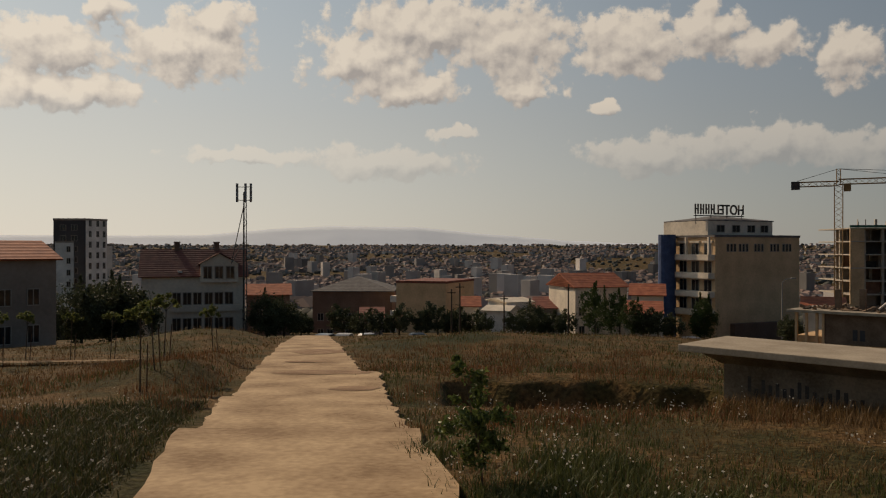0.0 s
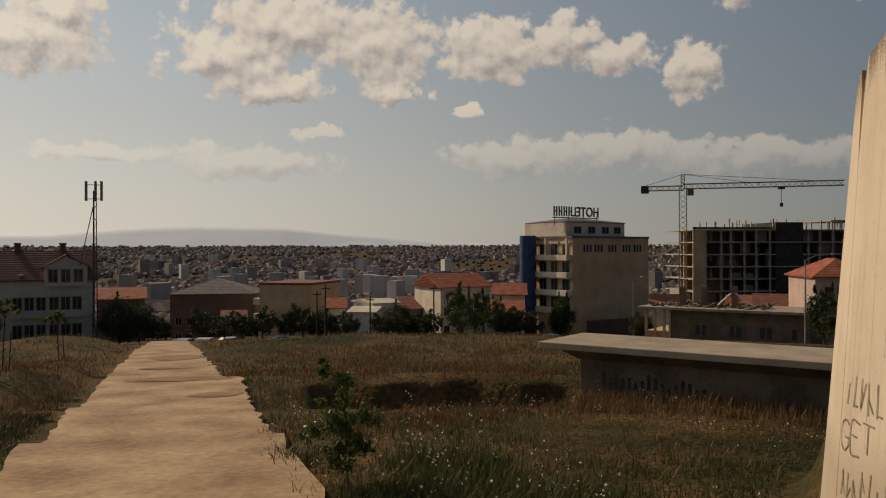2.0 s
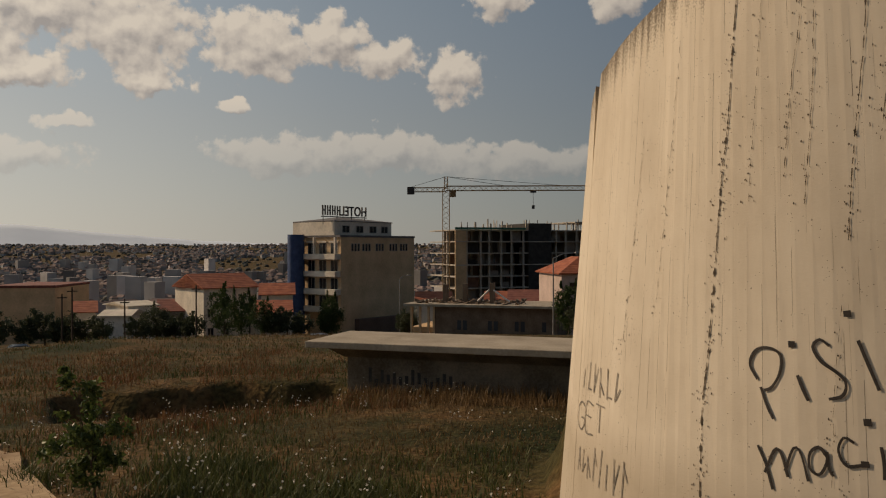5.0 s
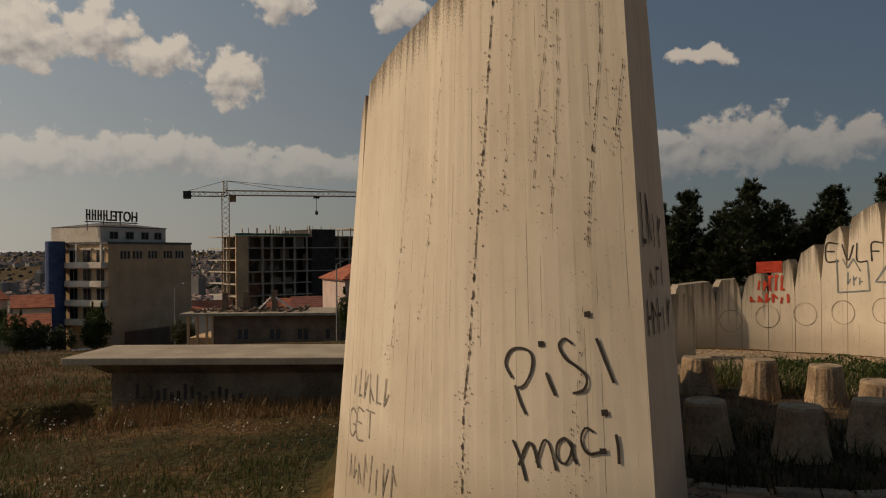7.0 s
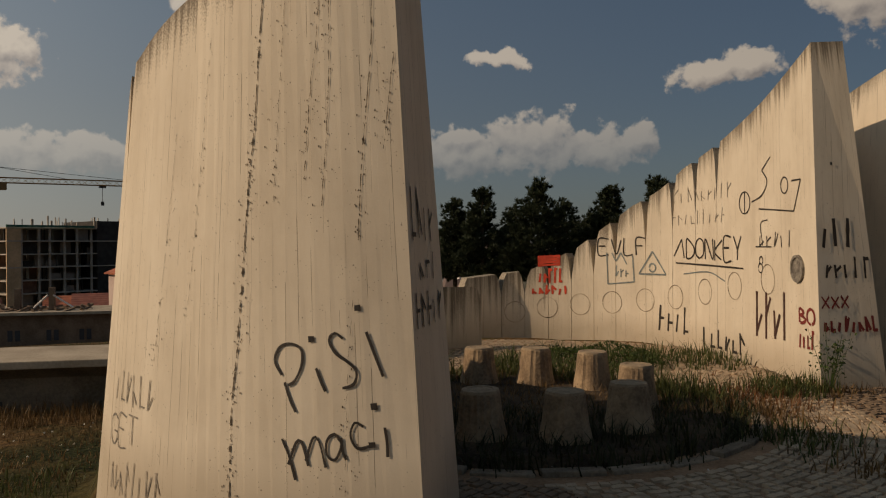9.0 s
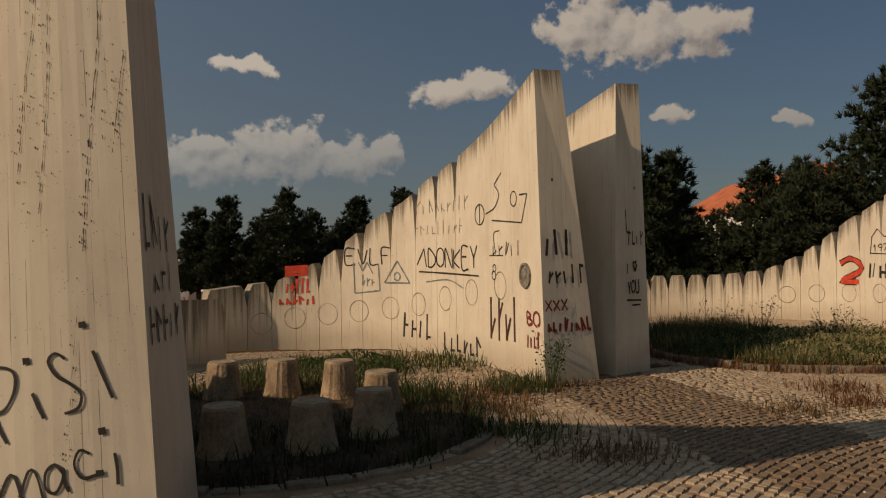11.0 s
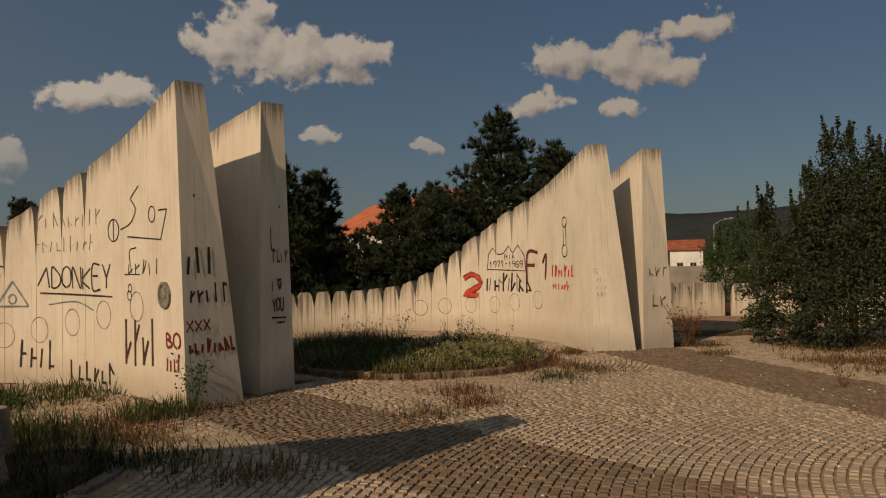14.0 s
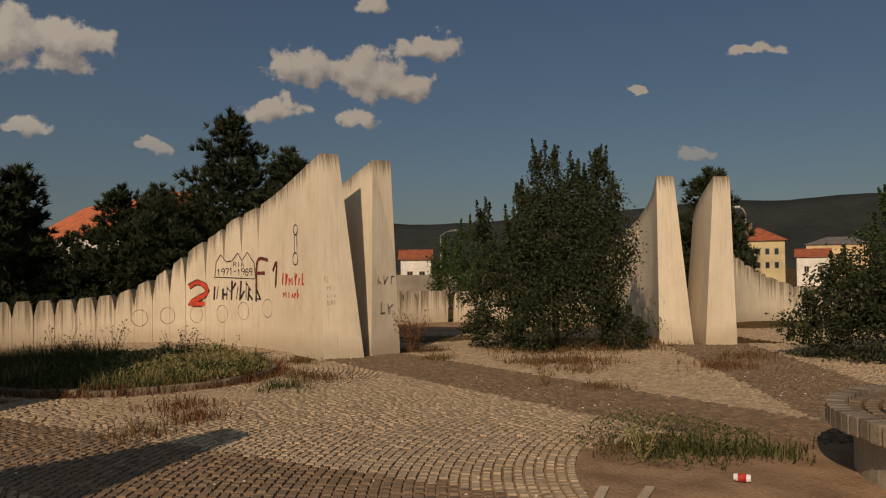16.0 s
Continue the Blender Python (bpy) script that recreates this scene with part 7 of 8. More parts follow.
# ---- far city, hills and mountains ----
def far_city():
    rng = np.random.default_rng(31)
    # walls and roofs greyed: distance haze is put into their base colours
    walls = mottled("far_walls_hazed", (0.27, 0.255, 0.24), (0.50, 0.475, 0.445), 0.01, 0.95, 0.05, 0, spread=0.6, islands=True)
    roofs = mottled("far_roofs_hazed", (0.15, 0.112, 0.098), (0.24, 0.175, 0.15), 0.01, 0.95, 0.05, 0, spread=0.5, islands=True)
    vs, fs, mi = [], [], []
    n = 25000
    az = rng.uniform(-40, 66, n)
    d = np.exp(rng.uniform(math.log(240), math.log(3100), n))
    for a, r in zip(az, d):
        p = polar(a, r)
        if noise.noise((p.x * 0.004, p.y * 0.004, 2)) < -0.22:
            continue
        z = ground_z(p.x, p.y)
        tall = rng.random() < 0.02 and 700 < r < 1900
        w, dp, h = rng.uniform(7, 12), rng.uniform(7, 11), rng.uniform(4, 8)
        if tall:
            w, dp, h = rng.uniform(10, 22), 12, rng.uniform(16, 32)
        c, s = math.cos(rng.uniform(0, 3.14)), math.sin(rng.uniform(0, 3.14))
        nrm = math.hypot(c, s) or 1
        c, s = c / nrm, s / nrm
        o = len(vs)
        for zz in (z - 6, z + h):
            for u, v in ((-1, -1), (1, -1), (1, 1), (-1, 1)):
                x, y = u * w / 2, v * dp / 2
                vs.append((p.x + x * c - y * s, p.y + x * s + y * c, zz))
        fs += [(o, o + 1, o + 5, o + 4), (o + 1, o + 2, o + 6, o + 5), (o + 2, o + 3, o + 7, o + 6), (o + 3, o, o + 4, o + 7), (o + 4, o + 5, o + 6, o + 7)]
        mi += [0] * 5
        if not tall:
            k = len(vs)
            for (u, v, zz) in ((-1.08, -1.08, 0.05), (1.08, -1.08, 0.05), (1.08, 1.08, 0.05), (-1.08, 1.08, 0.05), (-0.6, 0, 2.6), (0.6, 0, 2.6)):
                x, y = u * w / 2, v * dp / 2
                vs.append((p.x + x * c - y * s, p.y + x * s + y * c, z + h + zz))
            fs += [(k, k + 1, k + 5, k + 4), (k + 1, k + 2, k + 5), (k + 2, k + 3, k + 4, k + 5), (k + 3, k, k + 4)]
            mi += [1] * 4
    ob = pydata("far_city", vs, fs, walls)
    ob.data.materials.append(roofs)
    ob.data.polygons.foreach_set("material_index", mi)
    tagged(ob, "city of countless small houses across the valley, greyed for haze", "city", kind="stuff")
    # dark woods and gardens between the houses: rounded clumps
    bm = bmesh.new()
    bmesh.ops.create_icosphere(bm, subdivisions=1, radius=1)
    bv, bf = [tuple(v.co) for v in bm.verts], [tuple(v.index for v in f.verts) for f in bm.faces]
    bm.free()
    vs, fs = [], []
    for _ in range(13000):
        a, r = rng.uniform(-40, 66), math.exp(rng.uniform(math.log(180), math.log(3200)))
        p = polar(a, r)
        z = ground_z(p.x, p.y)
        ridge = r > 2700
        s = rng.uniform(2.2, 4.6) * (1.3 if ridge else 1)
        o = len(vs)
        for x, y, zz in bv:
            q = s * (1 + 0.45 * noise.noise((x * 2 + a, y * 2 + r, zz * 2)))
            vs.append((p.x + x * q * 1.3, p.y + y * q * 1.3, z + q * 0.5 + zz * q * 0.9))
        fs += [tuple(i + o for i in f) for f in bf]
    # woods greyed the same way, with haze in the colour
    tagged(pydata("far_trees", vs, fs, mottled("far_woods_hazed", (0.065, 0.068, 0.055), (0.105, 0.105, 0.088), 0.01, 1.0, 0.3, 0, spread=0.4, islands=True), smooth=True), "dark clumps of trees between the far houses", "trees", kind="stuff")


def ridge(name, az0, az1, d, profile, foot, mat, label, rough=0.04):
    """A long hill as a curved ridge with a sloping face."""
    n = 160
    vs, fs = [], []
    for k in range(n + 1):
        az = az0 + (az1 - az0) * k / n
        el = float(np.interp(az, [q[0] for q in profile], [q[1] for q in profile]))
        el += rough * (noise.noise((az * 1.1, 0, 1)) + 0.5 * noise.noise((az * 4.0, 0, 2)))
        top = el_z(el, d)
        for f in range(7):
            t = f / 6
            p = polar(az, d * (0.8 + 0.2 * t), foot + (top - foot) * (t ** 0.8))
            vs.append((p.x, p.y, p.z + (0 if f in (0, 6) else 3 * noise.noise((az * 2, f, 3)))))
        p = polar(az, d * 1.08, foot)
        vs.append(tuple(p))
    for k in range(n):
        o = k * 8
        for f in range(7):
            fs.append((o + f, o + 8 + f, o + 9 + f, o + f + 1))
    tagged(pydata(name, vs, [f[::-1] for f in fs], mat, smooth=True), label, "hills", kind="structure")


far_city()
# distance haze over the mountains is put into this pale bluish base colour
HAZE_TINTED = mottled("haze_tinted_slopes", (0.62, 0.70, 0.78), (0.70, 0.78, 0.86), 0.001, 1.0, 0.004, 0)
FOREST = mottled("dark_forest_slopes", (0.014, 0.018, 0.017), (0.030, 0.035, 0.031), 0.01, 1.0, 0.06, 0.6, bump_dist=8)
ridge("backdrop", -60, 30, 4600, ((-60, 0.7), (-29, 0.9), (-24, 0.9), (-17, 0.95), (-12, 1.45), (-8, 1.65), (-2, 1.6), (3, 1.1), (9, 0.6), (16, 0.3), (30, 0.3)), -60, HAZE_TINTED, "mountains on the horizon with haze in their pale colour")
ridge("hills", 80, 200, 2000, ((80, 1.0), (100, 2.4), (112, 3.5), (117, 3.2), (122, 3.4), (130, 3.9), (138, 4.5), (142, 4.3), (146, 4.55), (160, 4.2), (200, 2.0)), -20, FOREST, "dark forested hills behind the houses", 0.06)

# ---- writing and relief on the walls ----
def paint_mat(name, c, rough=0.75):
    return mottled(name, tuple(v * 0.7 for v in c), tuple(min(1, v * 1.4) for v in c), 9, rough, 60, 0)


BLACK, RED, TEAL, BROWN, MAROON, GREY_PAINT = (paint_mat(n, c) for n, c in (("black_spray", (0.032, 0.026, 0.021)), ("red_spray", (0.50, 0.055, 0.025)), ("grey_blue_spray", (0.17, 0.19, 0.18)), ("brown_spray", (0.06, 0.028, 0.02)), ("maroon_spray", (0.16, 0.025, 0.02)), ("faded_grey_spray", (0.20, 0.175, 0.14))))
STROKES = {"P": "00 09|08 39 68 65 44 04", "i": "20 25|27 28", "I": "30 39", "S": "58 39 18 16 35 53 51 30 11", "m": "00 05|03 15 25 30|33 45 55 60", "a": "54 35 14 11 30 51|55 50", "c": "54 35 14 11 30 51", "D": "00 09 38 65 62 30 00", "O": "30 02 07 39 67 62 30", "N": "00 09 60 69",
           "K": "00 09|69 04 60", "E": "60 00 09 69|05 45", "Y": "30 34|34 09|34 69", "V": "09 30 69", "L": "09 00 60", "F": "00 09 69|05 45", "2": "07 39 67 64 00 60", "1": "16 39 30", "U": "09 02 30 62 69", "X": "00 69|09 60", "T": "30 39|09 69", "G": "68 39 07 02 30 62 64 34", "9": "65 35 06 39 68 65 40", "7": "09 69 20",
           "6": "68 39 06 02 30 62 64 35 04", "-": "15 55", "B": "00 09 38 46 05|05 44 62 30 00", "R": "00 09 48 66 05|35 60", "A": "00 39 60|14 54", "o": "30 12 14 35 54 52 30"}


def surface(solid, kind):
    """A map from wall coordinates to places just off the wall: kind 0 the inner face, 1 the outer face, 2 the fin's end (run from 0 to 1 across it)."""
    def on(s, z, off):
        if kind == 2:
            a, b = (Vector(q) for q in solid(0.0, z))
            c = Vector(solid(0.15, z)[0])
            n = (a - c)
            n.z = 0
            e = (b - a).normalized()
            n = (n - e * n.dot(e)).normalized()
            return a.lerp(b, s) + n * off
        a, b = (Vector(q) for q in solid(max(0.0, s), z))
        n = (a - b).normalized() if kind == 0 else (b - a).normalized()
        return (a if kind == 0 else b) + n * off
    return on


def ribbon(bm, on, pts, width, off=0.006, taper=True):
    """A painted stroke along wall points."""
    q = [np.array(p, float) for p in pts]
    if len(q) > 2:
        line = spline(q, max(0.02, width * 0.8))
    else:
        line = np.array([q[0] + (q[1] - q[0]) * k / 5 for k in range(6)])
    if len(line) < 2:
        return
    t = np.gradient(line, axis=0)
    t /= np.maximum(np.linalg.norm(t, axis=1), 1e-6)[:, None]
    nn = np.stack([-t[:, 1], t[:, 0]], 1)
    prev = None
    for k in range(len(line)):
        w = width * 0.5 * (0.85 + 0.3 * noise.noise((line[k][0] * 9, line[k][1] * 9, 1)))
        a, b = line[k] + nn[k] * w, line[k] - nn[k] * w
        cur = (bm.verts.new(on(a[0], a[1], off)), bm.verts.new(on(b[0], b[1], off)))
        if prev:
            bm.faces.new((prev[0], prev[1], cur[1], cur[0]))
        prev = cur


def write(wall, on, text, x0, x1, z0, h, width, mat, label, slant=0.12, seed=1, tilt=0.0, flip=False, off=0.006):
    """Hand-sprayed letters from x0 to x1 along the wall (x1 < x0 where the run falls to the right)."""
    rng = random.Random(seed)
    bm = bmesh.new()
    step = (x1 - x0) / len(text)
    for k, ch in enumerate(text):
        if ch not in STROKES:
            continue
        cw = step * 0.78 / 6
        jz, js = rng.uniform(-0.06, 0.06) * h, rng.uniform(0.92, 1.08)
        for part_ in STROKES[ch].split("|"):
            pts = []
            for q in part_.split():
                u, v = int(q[0]), int(q[1])
                pts.append((x0 + step * k + u * cw + rng.uniform(-0.1, 0.1) * abs(cw) + slant * v / 9 * h * (1 if step > 0 else -1), z0 + tilt * k + jz + v / 9 * h * js))
            ribbon(bm, on, pts, width, off)
    return part("writing", bm, mat, wall, label)


def bars(wall, on, n, x0, x1, z0, h, width, mat, label, seed=1, off=0.006):
    """Plain upright bars in place of names and of what cannot be read."""
    rng = random.Random(seed)
    bm = bmesh.new()
    step = (x1 - x0) / n
    for k in range(n):
        x = x0 + step * (k + 0.3)
        hh = h * rng.choice((1.0, 0.95, 0.7, 0.6))
        lean = rng.uniform(-0.1, 0.25) * step
        ribbon(bm, on, [(x, z0 + rng.uniform(-0.04, 0.04) * h), (x + lean, z0 + hh)], width, off)
        if rng.random() < 0.55:
            ribbon(bm, on, [(x + lean * 0.5, z0 + hh * rng.choice((0.1, 0.5, 0.9))), (x + step * 0.55, z0 + hh * rng.choice((0.1, 0.5, 0.9)))], width, off)
    return part("writing", bm, mat, wall, label)


def lines(wall, on, strokes, width, mat, label, off=0.006):
    bm = bmesh.new()
    for st in strokes:
        ribbon(bm, on, st, width, off)
    return part("drawing", bm, mat, wall, label)


def circle(x, z, r, n=14):
    return [(x + r * math.cos(2 * math.pi * k / n), z + r * math.sin(2 * math.pi * k / n)) for k in range(n + 1)]


# raised ribbon coloured dark for groove dirt and the shade of a recessed ring
GROOVE = mottled("dirty_shaded_groove", (0.11, 0.085, 0.055), (0.50, 0.42, 0.31), 3, 0.95, 14, 0.3)


def cast_ring(wall, on, x, z, r):
    bm = bmesh.new()
    ribbon(bm, on, circle(x, z, r, 20), 0.019, 0.004)
    part("cast_ring", bm, GROOVE, wall)


n_out, n_end = surface(at_n, 1), surface(at_n, 2)
SEAM = mottled("dark_ragged_seam", (0.045, 0.035, 0.024), (0.13, 0.10, 0.07), 20, 0.95, 60, 0)


def seam(wall, on, pts, width, flecks, seed):
    """A ragged open seam between two pours, with pits broken out beside it."""
    rng = random.Random(seed)
    line = spline([np.array(p, float) for p in pts], 0.011)
    bm = bmesh.new()
    prev = None
    for k, (x, z) in enumerate(line):
        g = noise.noise((k * 0.21, seed, 0)) + 0.7 * noise.noise((k * 0.73, seed, 5))
        w = width * max(0.0, 0.32 + 0.9 * g)
        x += 0.006 * noise.noise((k * 0.13, seed, 9))
        cur = None
        if w > 0.0006:
            cur = (bm.verts.new(on(x + w / 2, z, 0.004)), bm.verts.new(on(x - w / 2, z, 0.004)))
            if prev:
                bm.faces.new((prev[0], prev[1], cur[1], cur[0]))
        prev = cur
    for _ in range(flecks):
        x, z = line[min(len(line) - 1, int(len(line) * rng.random() ** 0.7))]
        x, z, r = max(0.01, x + rng.gauss(0, 0.035)), z + rng.uniform(-0.05, 0.05), rng.uniform(0.0015, 0.0055)
        bm.faces.new([bm.verts.new(on(x + r * rng.uniform(0.7, 1.3) * math.cos(q), z + 1.5 * r * math.sin(q), 0.004)) for q in (0.3, 1.5, 2.6, 3.6, 4.9)])
    return part("seam", bm, SEAM, wall)


seam(wall_n, n_out, [(0.97, 3.45), (1.04, 2.84), (1.07, 2.42), (1.12, 2.07), (1.15, 1.72), (1.19, 1.26), (1.22, 0.94), (1.25, 0.70), (1.26, 0.15), (1.27, -0.2)], 0.021, 260, 3)
for k_, (pts_, w_) in enumerate((([(0.53, 3.5), (0.56, 2.94), (0.62, 2.58), (0.68, 2.04)], 0.008), ([(0.16, 3.1), (0.18, 2.8), (0.23, 2.44), (0.28, 2.09), (0.32, 1.67)], 0.013), ([(0.03, 2.72), (0.08, 2.46), (0.13, 2.18)], 0.010), ([(0.46, 3.4), (0.49, 2.56), (0.56, 1.87)], 0.009),
                                ([(1.55, 3.0), (1.62, 2.2), (1.72, 1.2)], 0.006), ([(0.80, 3.3), (0.86, 2.6), (0.92, 1.9)], 0.005), ([(1.95, 2.4), (2.02, 1.6), (2.10, 0.9)], 0.006), ([(0.36, 1.4), (0.42, 0.9), (0.46, 0.2)], 0.004))):
    seam(wall_n, n_out, pts_, w_, 40, 10 + k_)
lines(wall_n, n_out, [[(0.86, 0.91), (0.91, 0.99), (0.87, 1.07), (0.79, 1.09), (0.72, 1.06), (0.72, 0.97), (0.77, 0.88), (0.83, 0.85)], [(0.84, 0.87), (0.80, 0.77), (0.76, 0.70)], [(0.62, 0.96), (0.59, 0.89), (0.56, 0.83)],
                      [(0.44, 1.13), (0.49, 1.16), (0.53, 1.12), (0.49, 1.05), (0.41, 1.0), (0.36, 0.95), (0.38, 0.88), (0.47, 0.85)], [(0.29, 1.17), (0.24, 1.04), (0.19, 0.91)]], 0.02, BLACK, "black hand-sprayed word")
lines(wall_n, n_out, [[(0.86, 0.55), (0.81, 0.45), (0.77, 0.32)], [(0.82, 0.41), (0.76, 0.54), (0.72, 0.53), (0.68, 0.40)], [(0.70, 0.44), (0.65, 0.57), (0.61, 0.55), (0.57, 0.41)], [(0.47, 0.56), (0.51, 0.60), (0.56, 0.56), (0.56, 0.48), (0.51, 0.46), (0.47, 0.53), (0.47, 0.59), (0.46, 0.50), (0.43, 0.45)],
                      [(0.33, 0.65), (0.38, 0.67), (0.41, 0.60), (0.37, 0.53), (0.28, 0.55)], [(0.20, 0.65), (0.19, 0.57), (0.19, 0.48)]], 0.019, BLACK, "black hand-sprayed word")
lines(wall_n, n_out, [[(x_ + 0.02, z_), (x_ - 0.02, z_ + 0.004)] for x_, z_ in ((0.65, 1.12), (0.34, 1.30), (0.26, 0.76), (0.28, 0.55))], 0.042, BLACK, "black sprayed dots")
bars(wall_n, n_out, 6, 2.80, 2.07, 0.56, 0.22, 0.013, GREY_PAINT, "thin dark scrawl", 5)
write(wall_n, n_out, "GET", 2.85, 2.26, 0.24, 0.2, 0.014, GREY_PAINT, "thin dark word", 0.0, 6, 0.03)
bars(wall_n, n_out, 8, 2.82, 1.92, -0.06, 0.26, 0.013, GREY_PAINT, "thin dark scrawl", 7)
bars(wall_n, n_end, 4, 0.95, 0.2, 1.68, 0.32, 0.03, BLACK, "black sprayed scrawl", 8)
bars(wall_n, n_end, 3, 0.8, 0.2, 1.45, 0.16, 0.025, BLACK, "black sprayed scrawl", 9)
bars(wall_n, n_end, 5, 0.95, 0.1, 1.18, 0.2, 0.03, BLACK, "black sprayed scrawl", 10)

a_in, a_end = surface(at_a, 0), surface(at_a, 2)
for x, z in ((7.15, 0.41), (6.55, 0.50), (5.93, 0.57), (5.30, 0.63), (4.62, 0.70), (3.92, 0.79), (3.10, 0.92), (2.25, 1.05), (1.32, 1.18)):
    cast_ring(wall_a, a_in, x, z, 0.19)
lines(wall_a, a_in, [[(6.72, 1.27 + 0.05 * k), (6.30, 1.29 + 0.05 * k)] for k in range(4)], 0.055, RED, "red sprayed block")
bars(wall_a, a_in, 5, 6.72, 6.25, 0.95, 0.28, 0.045, RED, "red sprayed scrawl", 11)
bars(wall_a, a_in, 6, 6.85, 6.12, 0.74, 0.17, 0.045, RED, "red sprayed scrawl", 12)
write(wall_a, a_in, "EVLF", 5.56, 4.55, 1.47, 0.27, 0.028, BLACK, "thin black sprayed letters", 0, 13)
lines(wall_a, a_in, [[(5.4, 1.5), (5.38, 0.95)], [(5.38, 0.95), (4.85, 1.0)], [(4.85, 1.0), (4.88, 1.45)], [(5.3, 1.5), (5.22, 1.35)], [(5.22, 1.35), (5.12, 1.5)], [(5.12, 1.5), (5.0, 1.3)]], 0.03, TEAL, "grey-blue sprayed box")
bars(wall_a, a_in, 3, 5.25, 4.95, 1.08, 0.2, 0.025, TEAL, "grey-blue scrawl", 14)
lines(wall_a, a_in, [[(4.75, 1.14), (4.46, 1.52)], [(4.46, 1.52), (4.15, 1.14)], [(4.15, 1.14), (4.75, 1.14)], circle(4.46, 1.25, 0.07)], 0.035, TEAL, "grey-blue sprayed triangle")
write(wall_a, a_in, "DONKEY", 3.62, 2.0, 1.40, 0.32, 0.032, BLACK, "black sprayed word", 0, 15)
lines(wall_a, a_in, [[(3.9, 1.34), (2.0, 1.30)], [(3.95, 1.45), (3.75, 1.72)], [(3.75, 1.72), (3.68, 1.42)]], 0.03, BLACK, "black underline and arrow")
lines(wall_a, a_in, [[(3.7, 1.17), (3.0, 1.22), (2.5, 1.10)]], 0.025, TEAL, "faded grey underline")
lines(wall_a, a_in, [circle(1.95, 2.20, 0.15), [(1.95, 2.06), (1.95, 2.34)], [(1.75, 2.2), (1.45, 2.28), (1.3, 2.45), (1.45, 2.6)], [(1.45, 2.6), (1.2, 2.75)], [(1.55, 2.1), (0.55, 2.03)], [(0.55, 2.03), (0.35, 2.4)], [(0.35, 2.4), (0.6, 2.4)], circle(0.8, 2.36, 0.1)], 0.022, BLACK, "thin black line drawing of a vehicle")
bars(wall_a, a_in, 5, 1.6, 0.55, 1.60, 0.2, 0.022, BLACK, "black cursive scrawl", 16)
lines(wall_a, a_in, [[(1.45, 1.62), (1.5, 1.9), (1.3, 1.95)], [(1.65, 1.6), (1.2, 1.6)], circle(1.5, 1.42, 0.05), circle(1.52, 1.32, 0.06)], 0.02, BLACK, "small black flourish")
bars(wall_a, a_in, 9, 4.05, 2.5, 1.95, 0.22, 0.016, GREY_PAINT, "faded pencil-grey scrawl", 17)
bars(wall_a, a_in, 9, 4.0, 2.3, 2.3, 0.24, 0.016, GREY_PAINT, "faded pencil-grey scrawl", 18)
bars(wall_a, a_in, 4, 4.38, 3.55, 0.22, 0.42, 0.045, BLACK, "black sprayed scrawl", 19)
bars(wall_a, a_in, 6, 3.2, 1.95, 0.10, 0.30, 0.045, BLACK, "black sprayed scrawl", 20)
bars(wall_a, a_in, 4, 1.72, 0.70, 0.42, 0.62, 0.06, BROWN, "brown-black sprayed scrawl", 21)
write(wall_a, a_in, "BO", 0.46, 0.06, 0.70, 0.17, 0.04, MAROON, "dark red sprayed letters", 0, 22)
bars(wall_a, a_in, 4, 0.5, 0.1, 0.42, 0.22, 0.04, MAROON, "dark red sprayed scrawl", 23)
bm = bmesh.new()
rings_ = [[bm.verts.new(a_in(0.47 + r * math.cos(2 * math.pi * k / 24), 1.34 + r * math.sin(2 * math.pi * k / 24), o)) for k in range(24)] for r, o in ((0.165, 0.0), (0.165, 0.03), (0.135, 0.03), (0.125, 0.012), (0.03, 0.02))]
for p0, p1 in zip(rings_, rings_[1:]):
    for k in range(24):
        bm.faces.new((p0[k], p0[(k + 1) % 24], p1[(k + 1) % 24], p1[k]))
bm.faces.new(rings_[-1])
part("plaque", bm, mottled("scratched_dark_plaque", (0.10, 0.085, 0.07), (0.30, 0.27, 0.22), 18, 0.6, 60, 0.3), wall_a, "round scratched dark plaque")
bars(wall_a, a_end, 3, 0.05, 0.75, 1.60, 0.34, 0.075, BLACK, "bold black sprayed scrawl", 24)
bars(wall_a, a_end, 5, 0.1, 0.98, 1.24, 0.26, 0.045, BLACK, "black sprayed scrawl", 25)
write(wall_a, a_end, "XXX", 0.05, 0.55, 0.90, 0.14, 0.03, MAROON, "dark sprayed crosses", 0, 26)
bars(wall_a, a_end, 8, 0.05, 0.98, 0.64, 0.18, 0.05, MAROON, "dark sprayed scrawl", 27)

b_end = surface(at_b, 2)
lines(wall_b, b_end, [[(0.72, 2.25), (0.72, 0.05)]], 0.012, WHITEWALL, "pale drip line")
bars(wall_b, b_end, 4, 0.62, 0.05, 1.72, 0.2, 0.03, BLACK, "black sprayed scrawl", 28)
lines(wall_b, b_end, [[(0.66, 2.2), (0.64, 1.9)], [(0.64, 1.9), (0.5, 1.88)]], 0.035, BLACK, "black sprayed angle")
write(wall_b, b_end, "I", 0.66, 0.56, 1.33, 0.14, 0.03, BLACK, "black sprayed letter", 0, 29)
lines(wall_b, b_end, [[(0.44, 1.46), (0.38, 1.36)], [(0.38, 1.36), (0.32, 1.46)], [(0.44, 1.46), (0.41, 1.50), (0.38, 1.46)], [(0.38, 1.46), (0.35, 1.50), (0.32, 1.46)]], 0.05, BLACK, "black sprayed heart")
write(wall_b, b_end, "YOU", 0.62, 0.25, 1.06, 0.17, 0.035, BLACK, "black sprayed word", 0, 30)
lines(wall_b, b_end, [[(0.66, 0.98), (0.2, 0.97)], [(0.5, 0.91), (0.25, 0.91)]], 0.03, BLACK, "black underline")

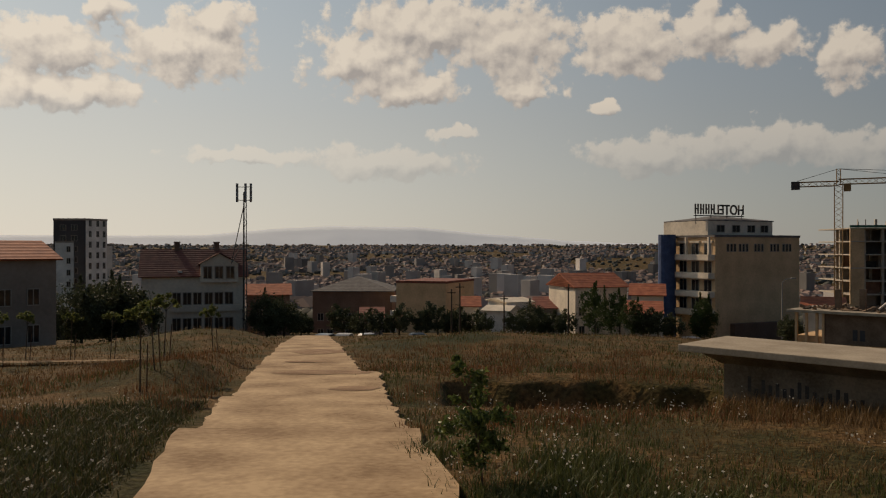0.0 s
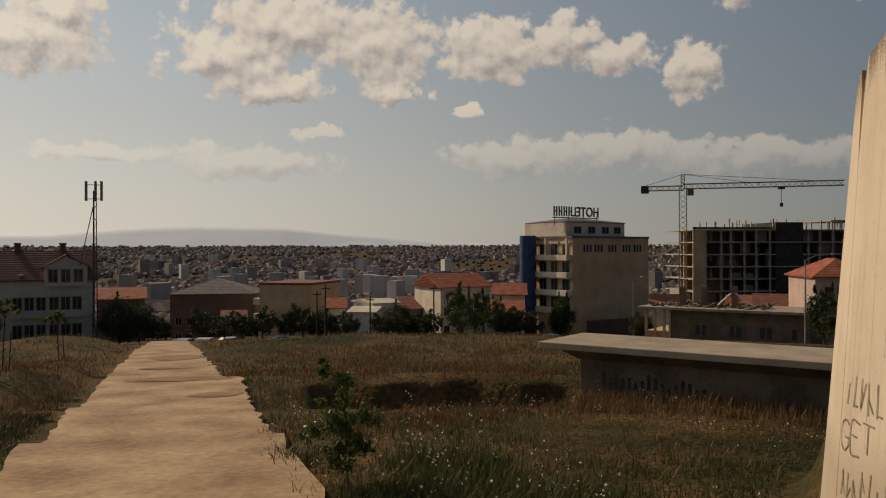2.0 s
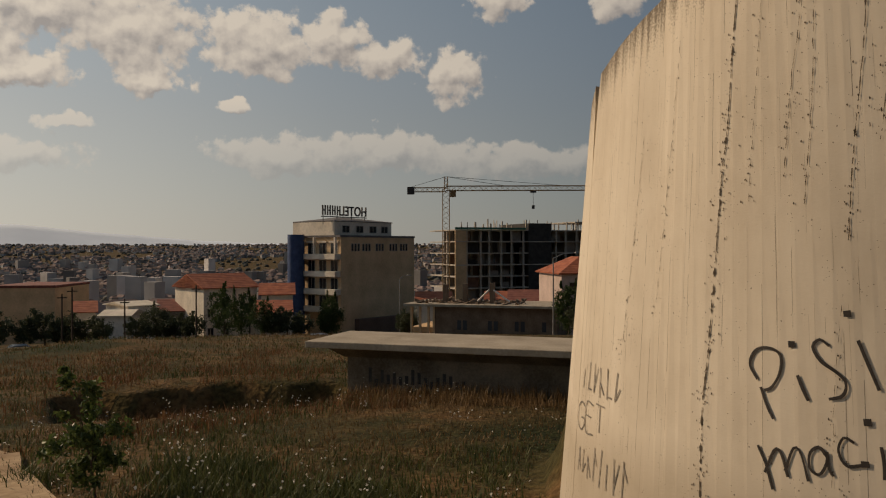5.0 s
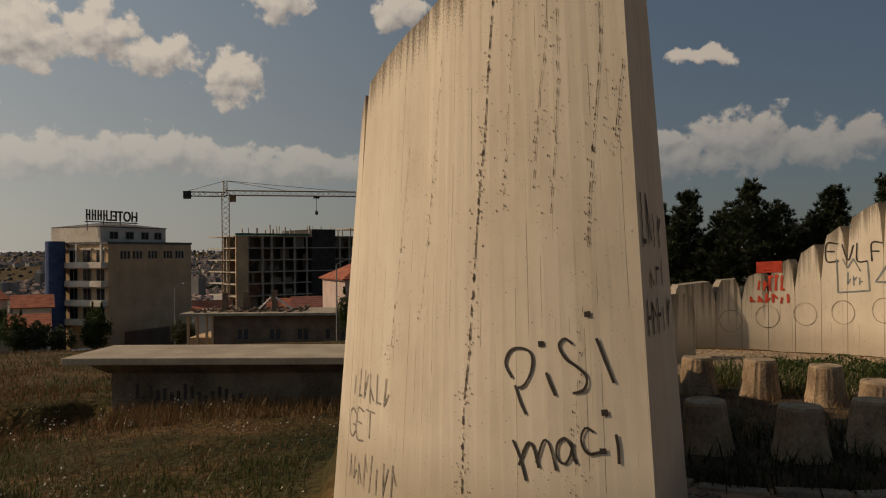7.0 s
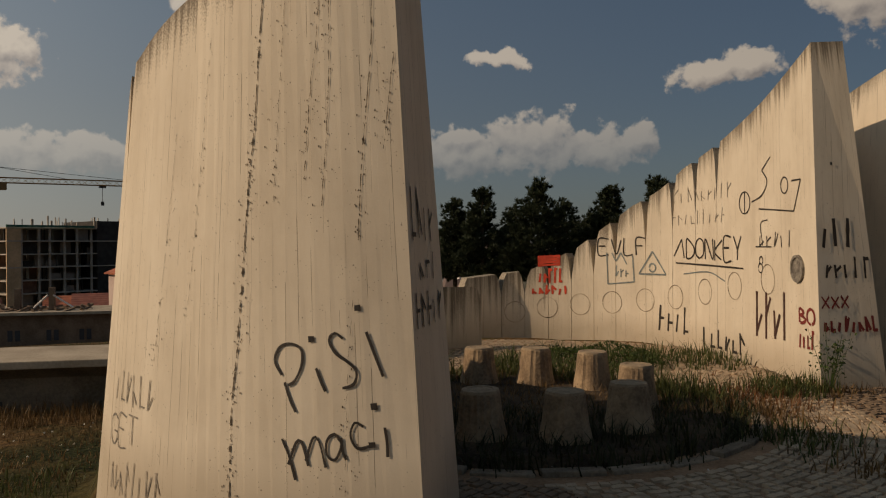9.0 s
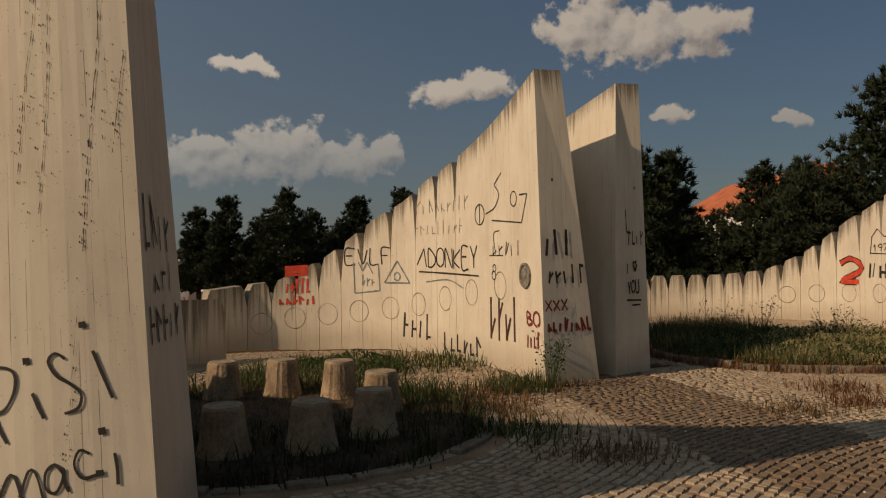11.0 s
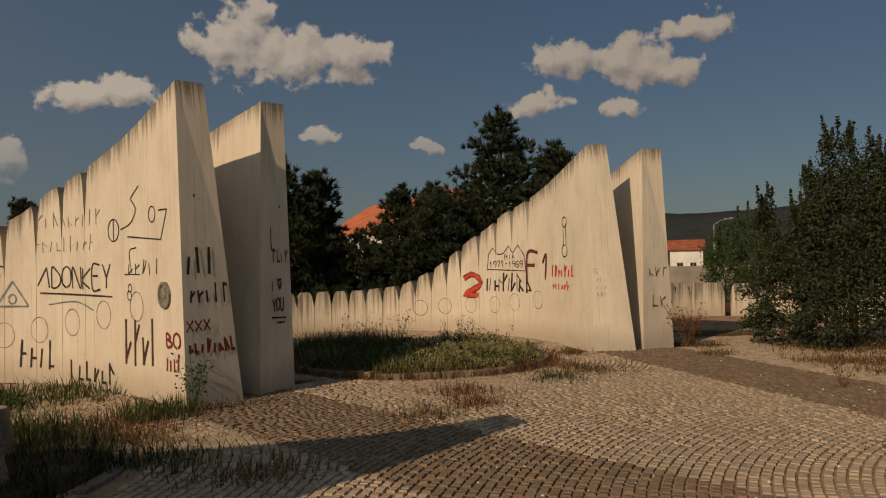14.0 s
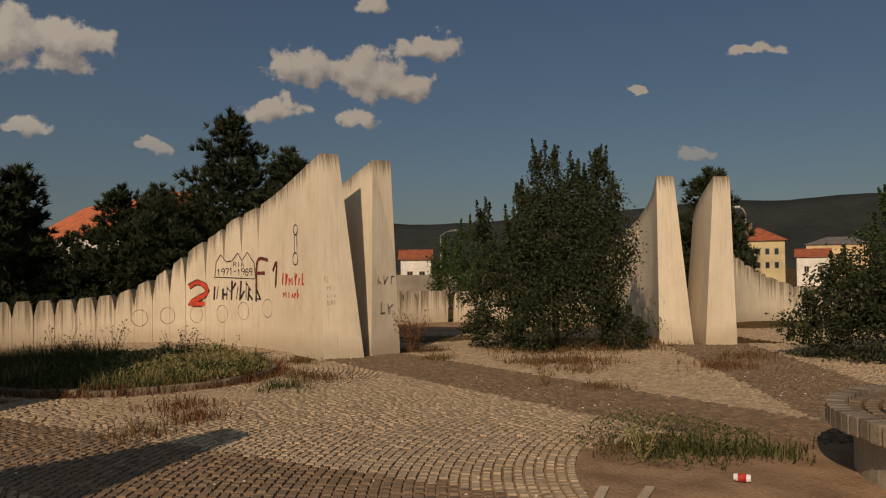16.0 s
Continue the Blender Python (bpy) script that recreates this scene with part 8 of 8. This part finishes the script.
c_in, c_end, d_end, e_end = surface(at_c, 0), surface(at_c, 2), surface(at_d, 2), surface(at_e, 2)
for x, z in ((6.4, 0.58), (5.72, 0.63), (4.9, 0.67), (4.05, 0.70), (3.3, 0.78), (2.4, 0.86)):
    cast_ring(wall_c, c_in, x, z, 0.19)
write(wall_c, c_in, "2", 5.12, 4.45, 0.95, 0.52, 0.17, BLACK, "black outline of a numeral", 0, 31)
write(wall_c, c_in, "2", 5.12, 4.45, 0.95, 0.52, 0.115, RED, "red sprayed numeral", 0, 31, off=0.010)
lines(wall_c, c_in, [[(4.3, 1.50), (4.25, 1.86)], [(4.25, 1.86), (4.1, 2.02)], [(4.1, 2.02), (3.9, 1.86)], [(3.9, 1.86), (3.7, 1.88)], [(3.7, 1.88), (3.5, 2.05)], [(3.5, 2.05), (3.35, 1.88)], [(3.35, 1.88), (3.15, 2.06)], [(3.15, 2.06), (2.9, 1.82)], [(2.9, 1.82), (2.86, 1.50)], [(4.3, 1.52), (2.86, 1.48)]], 0.026, BLACK, "black line drawing of a gabled house")
write(wall_c, c_in, "1971-1969", 4.22, 2.95, 1.56, 0.15, 0.024, BLACK, "black sprayed years", 0, 32)
write(wall_c, c_in, "RIA", 3.65, 3.25, 1.74, 0.11, 0.02, BLACK, "black sprayed letters", 0, 33)
bars(wall_c, c_in, 6, 4.42, 2.62, 1.00, 0.44, 0.065, BLACK, "black outlined scrawl", 34)
bars(wall_c, c_in, 5, 4.34, 2.62, 1.02, 0.42, 0.03, BLACK, "black outlined scrawl", 35)
write(wall_c, c_in, "F1", 2.82, 1.72, 1.28, 0.56, 0.085, BLACK, "black outline of sprayed letters", 0.1, 36)
write(wall_c, c_in, "F1", 2.82, 1.72, 1.28, 0.56, 0.05, MAROON, "dark red sprayed letters", 0.1, 36, off=0.010)
bars(wall_c, c_in, 7, 1.78, 0.72, 1.36, 0.24, 0.06, RED, "red sprayed scrawl", 37)
bars(wall_c, c_in, 6, 1.74, 0.95, 1.10, 0.18, 0.045, RED, "red sprayed scrawl", 38)
lines(wall_c, c_in, [circle(1.12, 1.88, 0.12), [(1.16, 2.0), (1.16, 2.42)], [(1.04, 2.0), (1.04, 2.42)], circle(1.1, 2.46, 0.1)], 0.028, BLACK, "black line drawing of a key")
bars(wall_c, c_end, 2, 0.06, 0.2, 1.42, 0.12, 0.015, GREY_PAINT, "faded grey scrawl", 39)
for k in range(3):
    bars(wall_c, c_end, 3, 0.12, 0.42, 1.28 - 0.14 * k, 0.09, 0.014, GREY_PAINT, "faded grey scrawl", 40 + k)
bars(wall_d, d_end, 3, 0.85, 0.05, 1.36, 0.24, 0.022, BLACK, "thin black sprayed scrawl", 44)
bars(wall_d, d_end, 2, 0.75, 0.15, 0.78, 0.34, 0.022, BLACK, "thin black sprayed scrawl", 45)
bars(wall_e, e_end, 2, 0.12, 0.4, 1.28, 0.14, 0.025, BLACK, "small black mark", 46)
bars(wall_e, e_end, 3, 0.2, 0.55, 1.0, 0.22, 0.014, GREY_PAINT, "faded grey scrawl", 47)
# tie holes in the concrete: flat dark patches paint the shade inside
for wl_, on_, spots_ in ((wall_a, a_end, ((0.35, 2.55),)), (wall_b, b_end, ((0.3, 2.5),)), (wall_e, e_end, ((0.4, 2.25),))):
    for x, z in spots_:
        bm = bmesh.new()
        ribbon(bm, on_, [(x, z), (x + 0.05, z)], 0.045, 0.005)
        part("tie_hole", bm, DARK_STEEL, wl_)

build_paving()
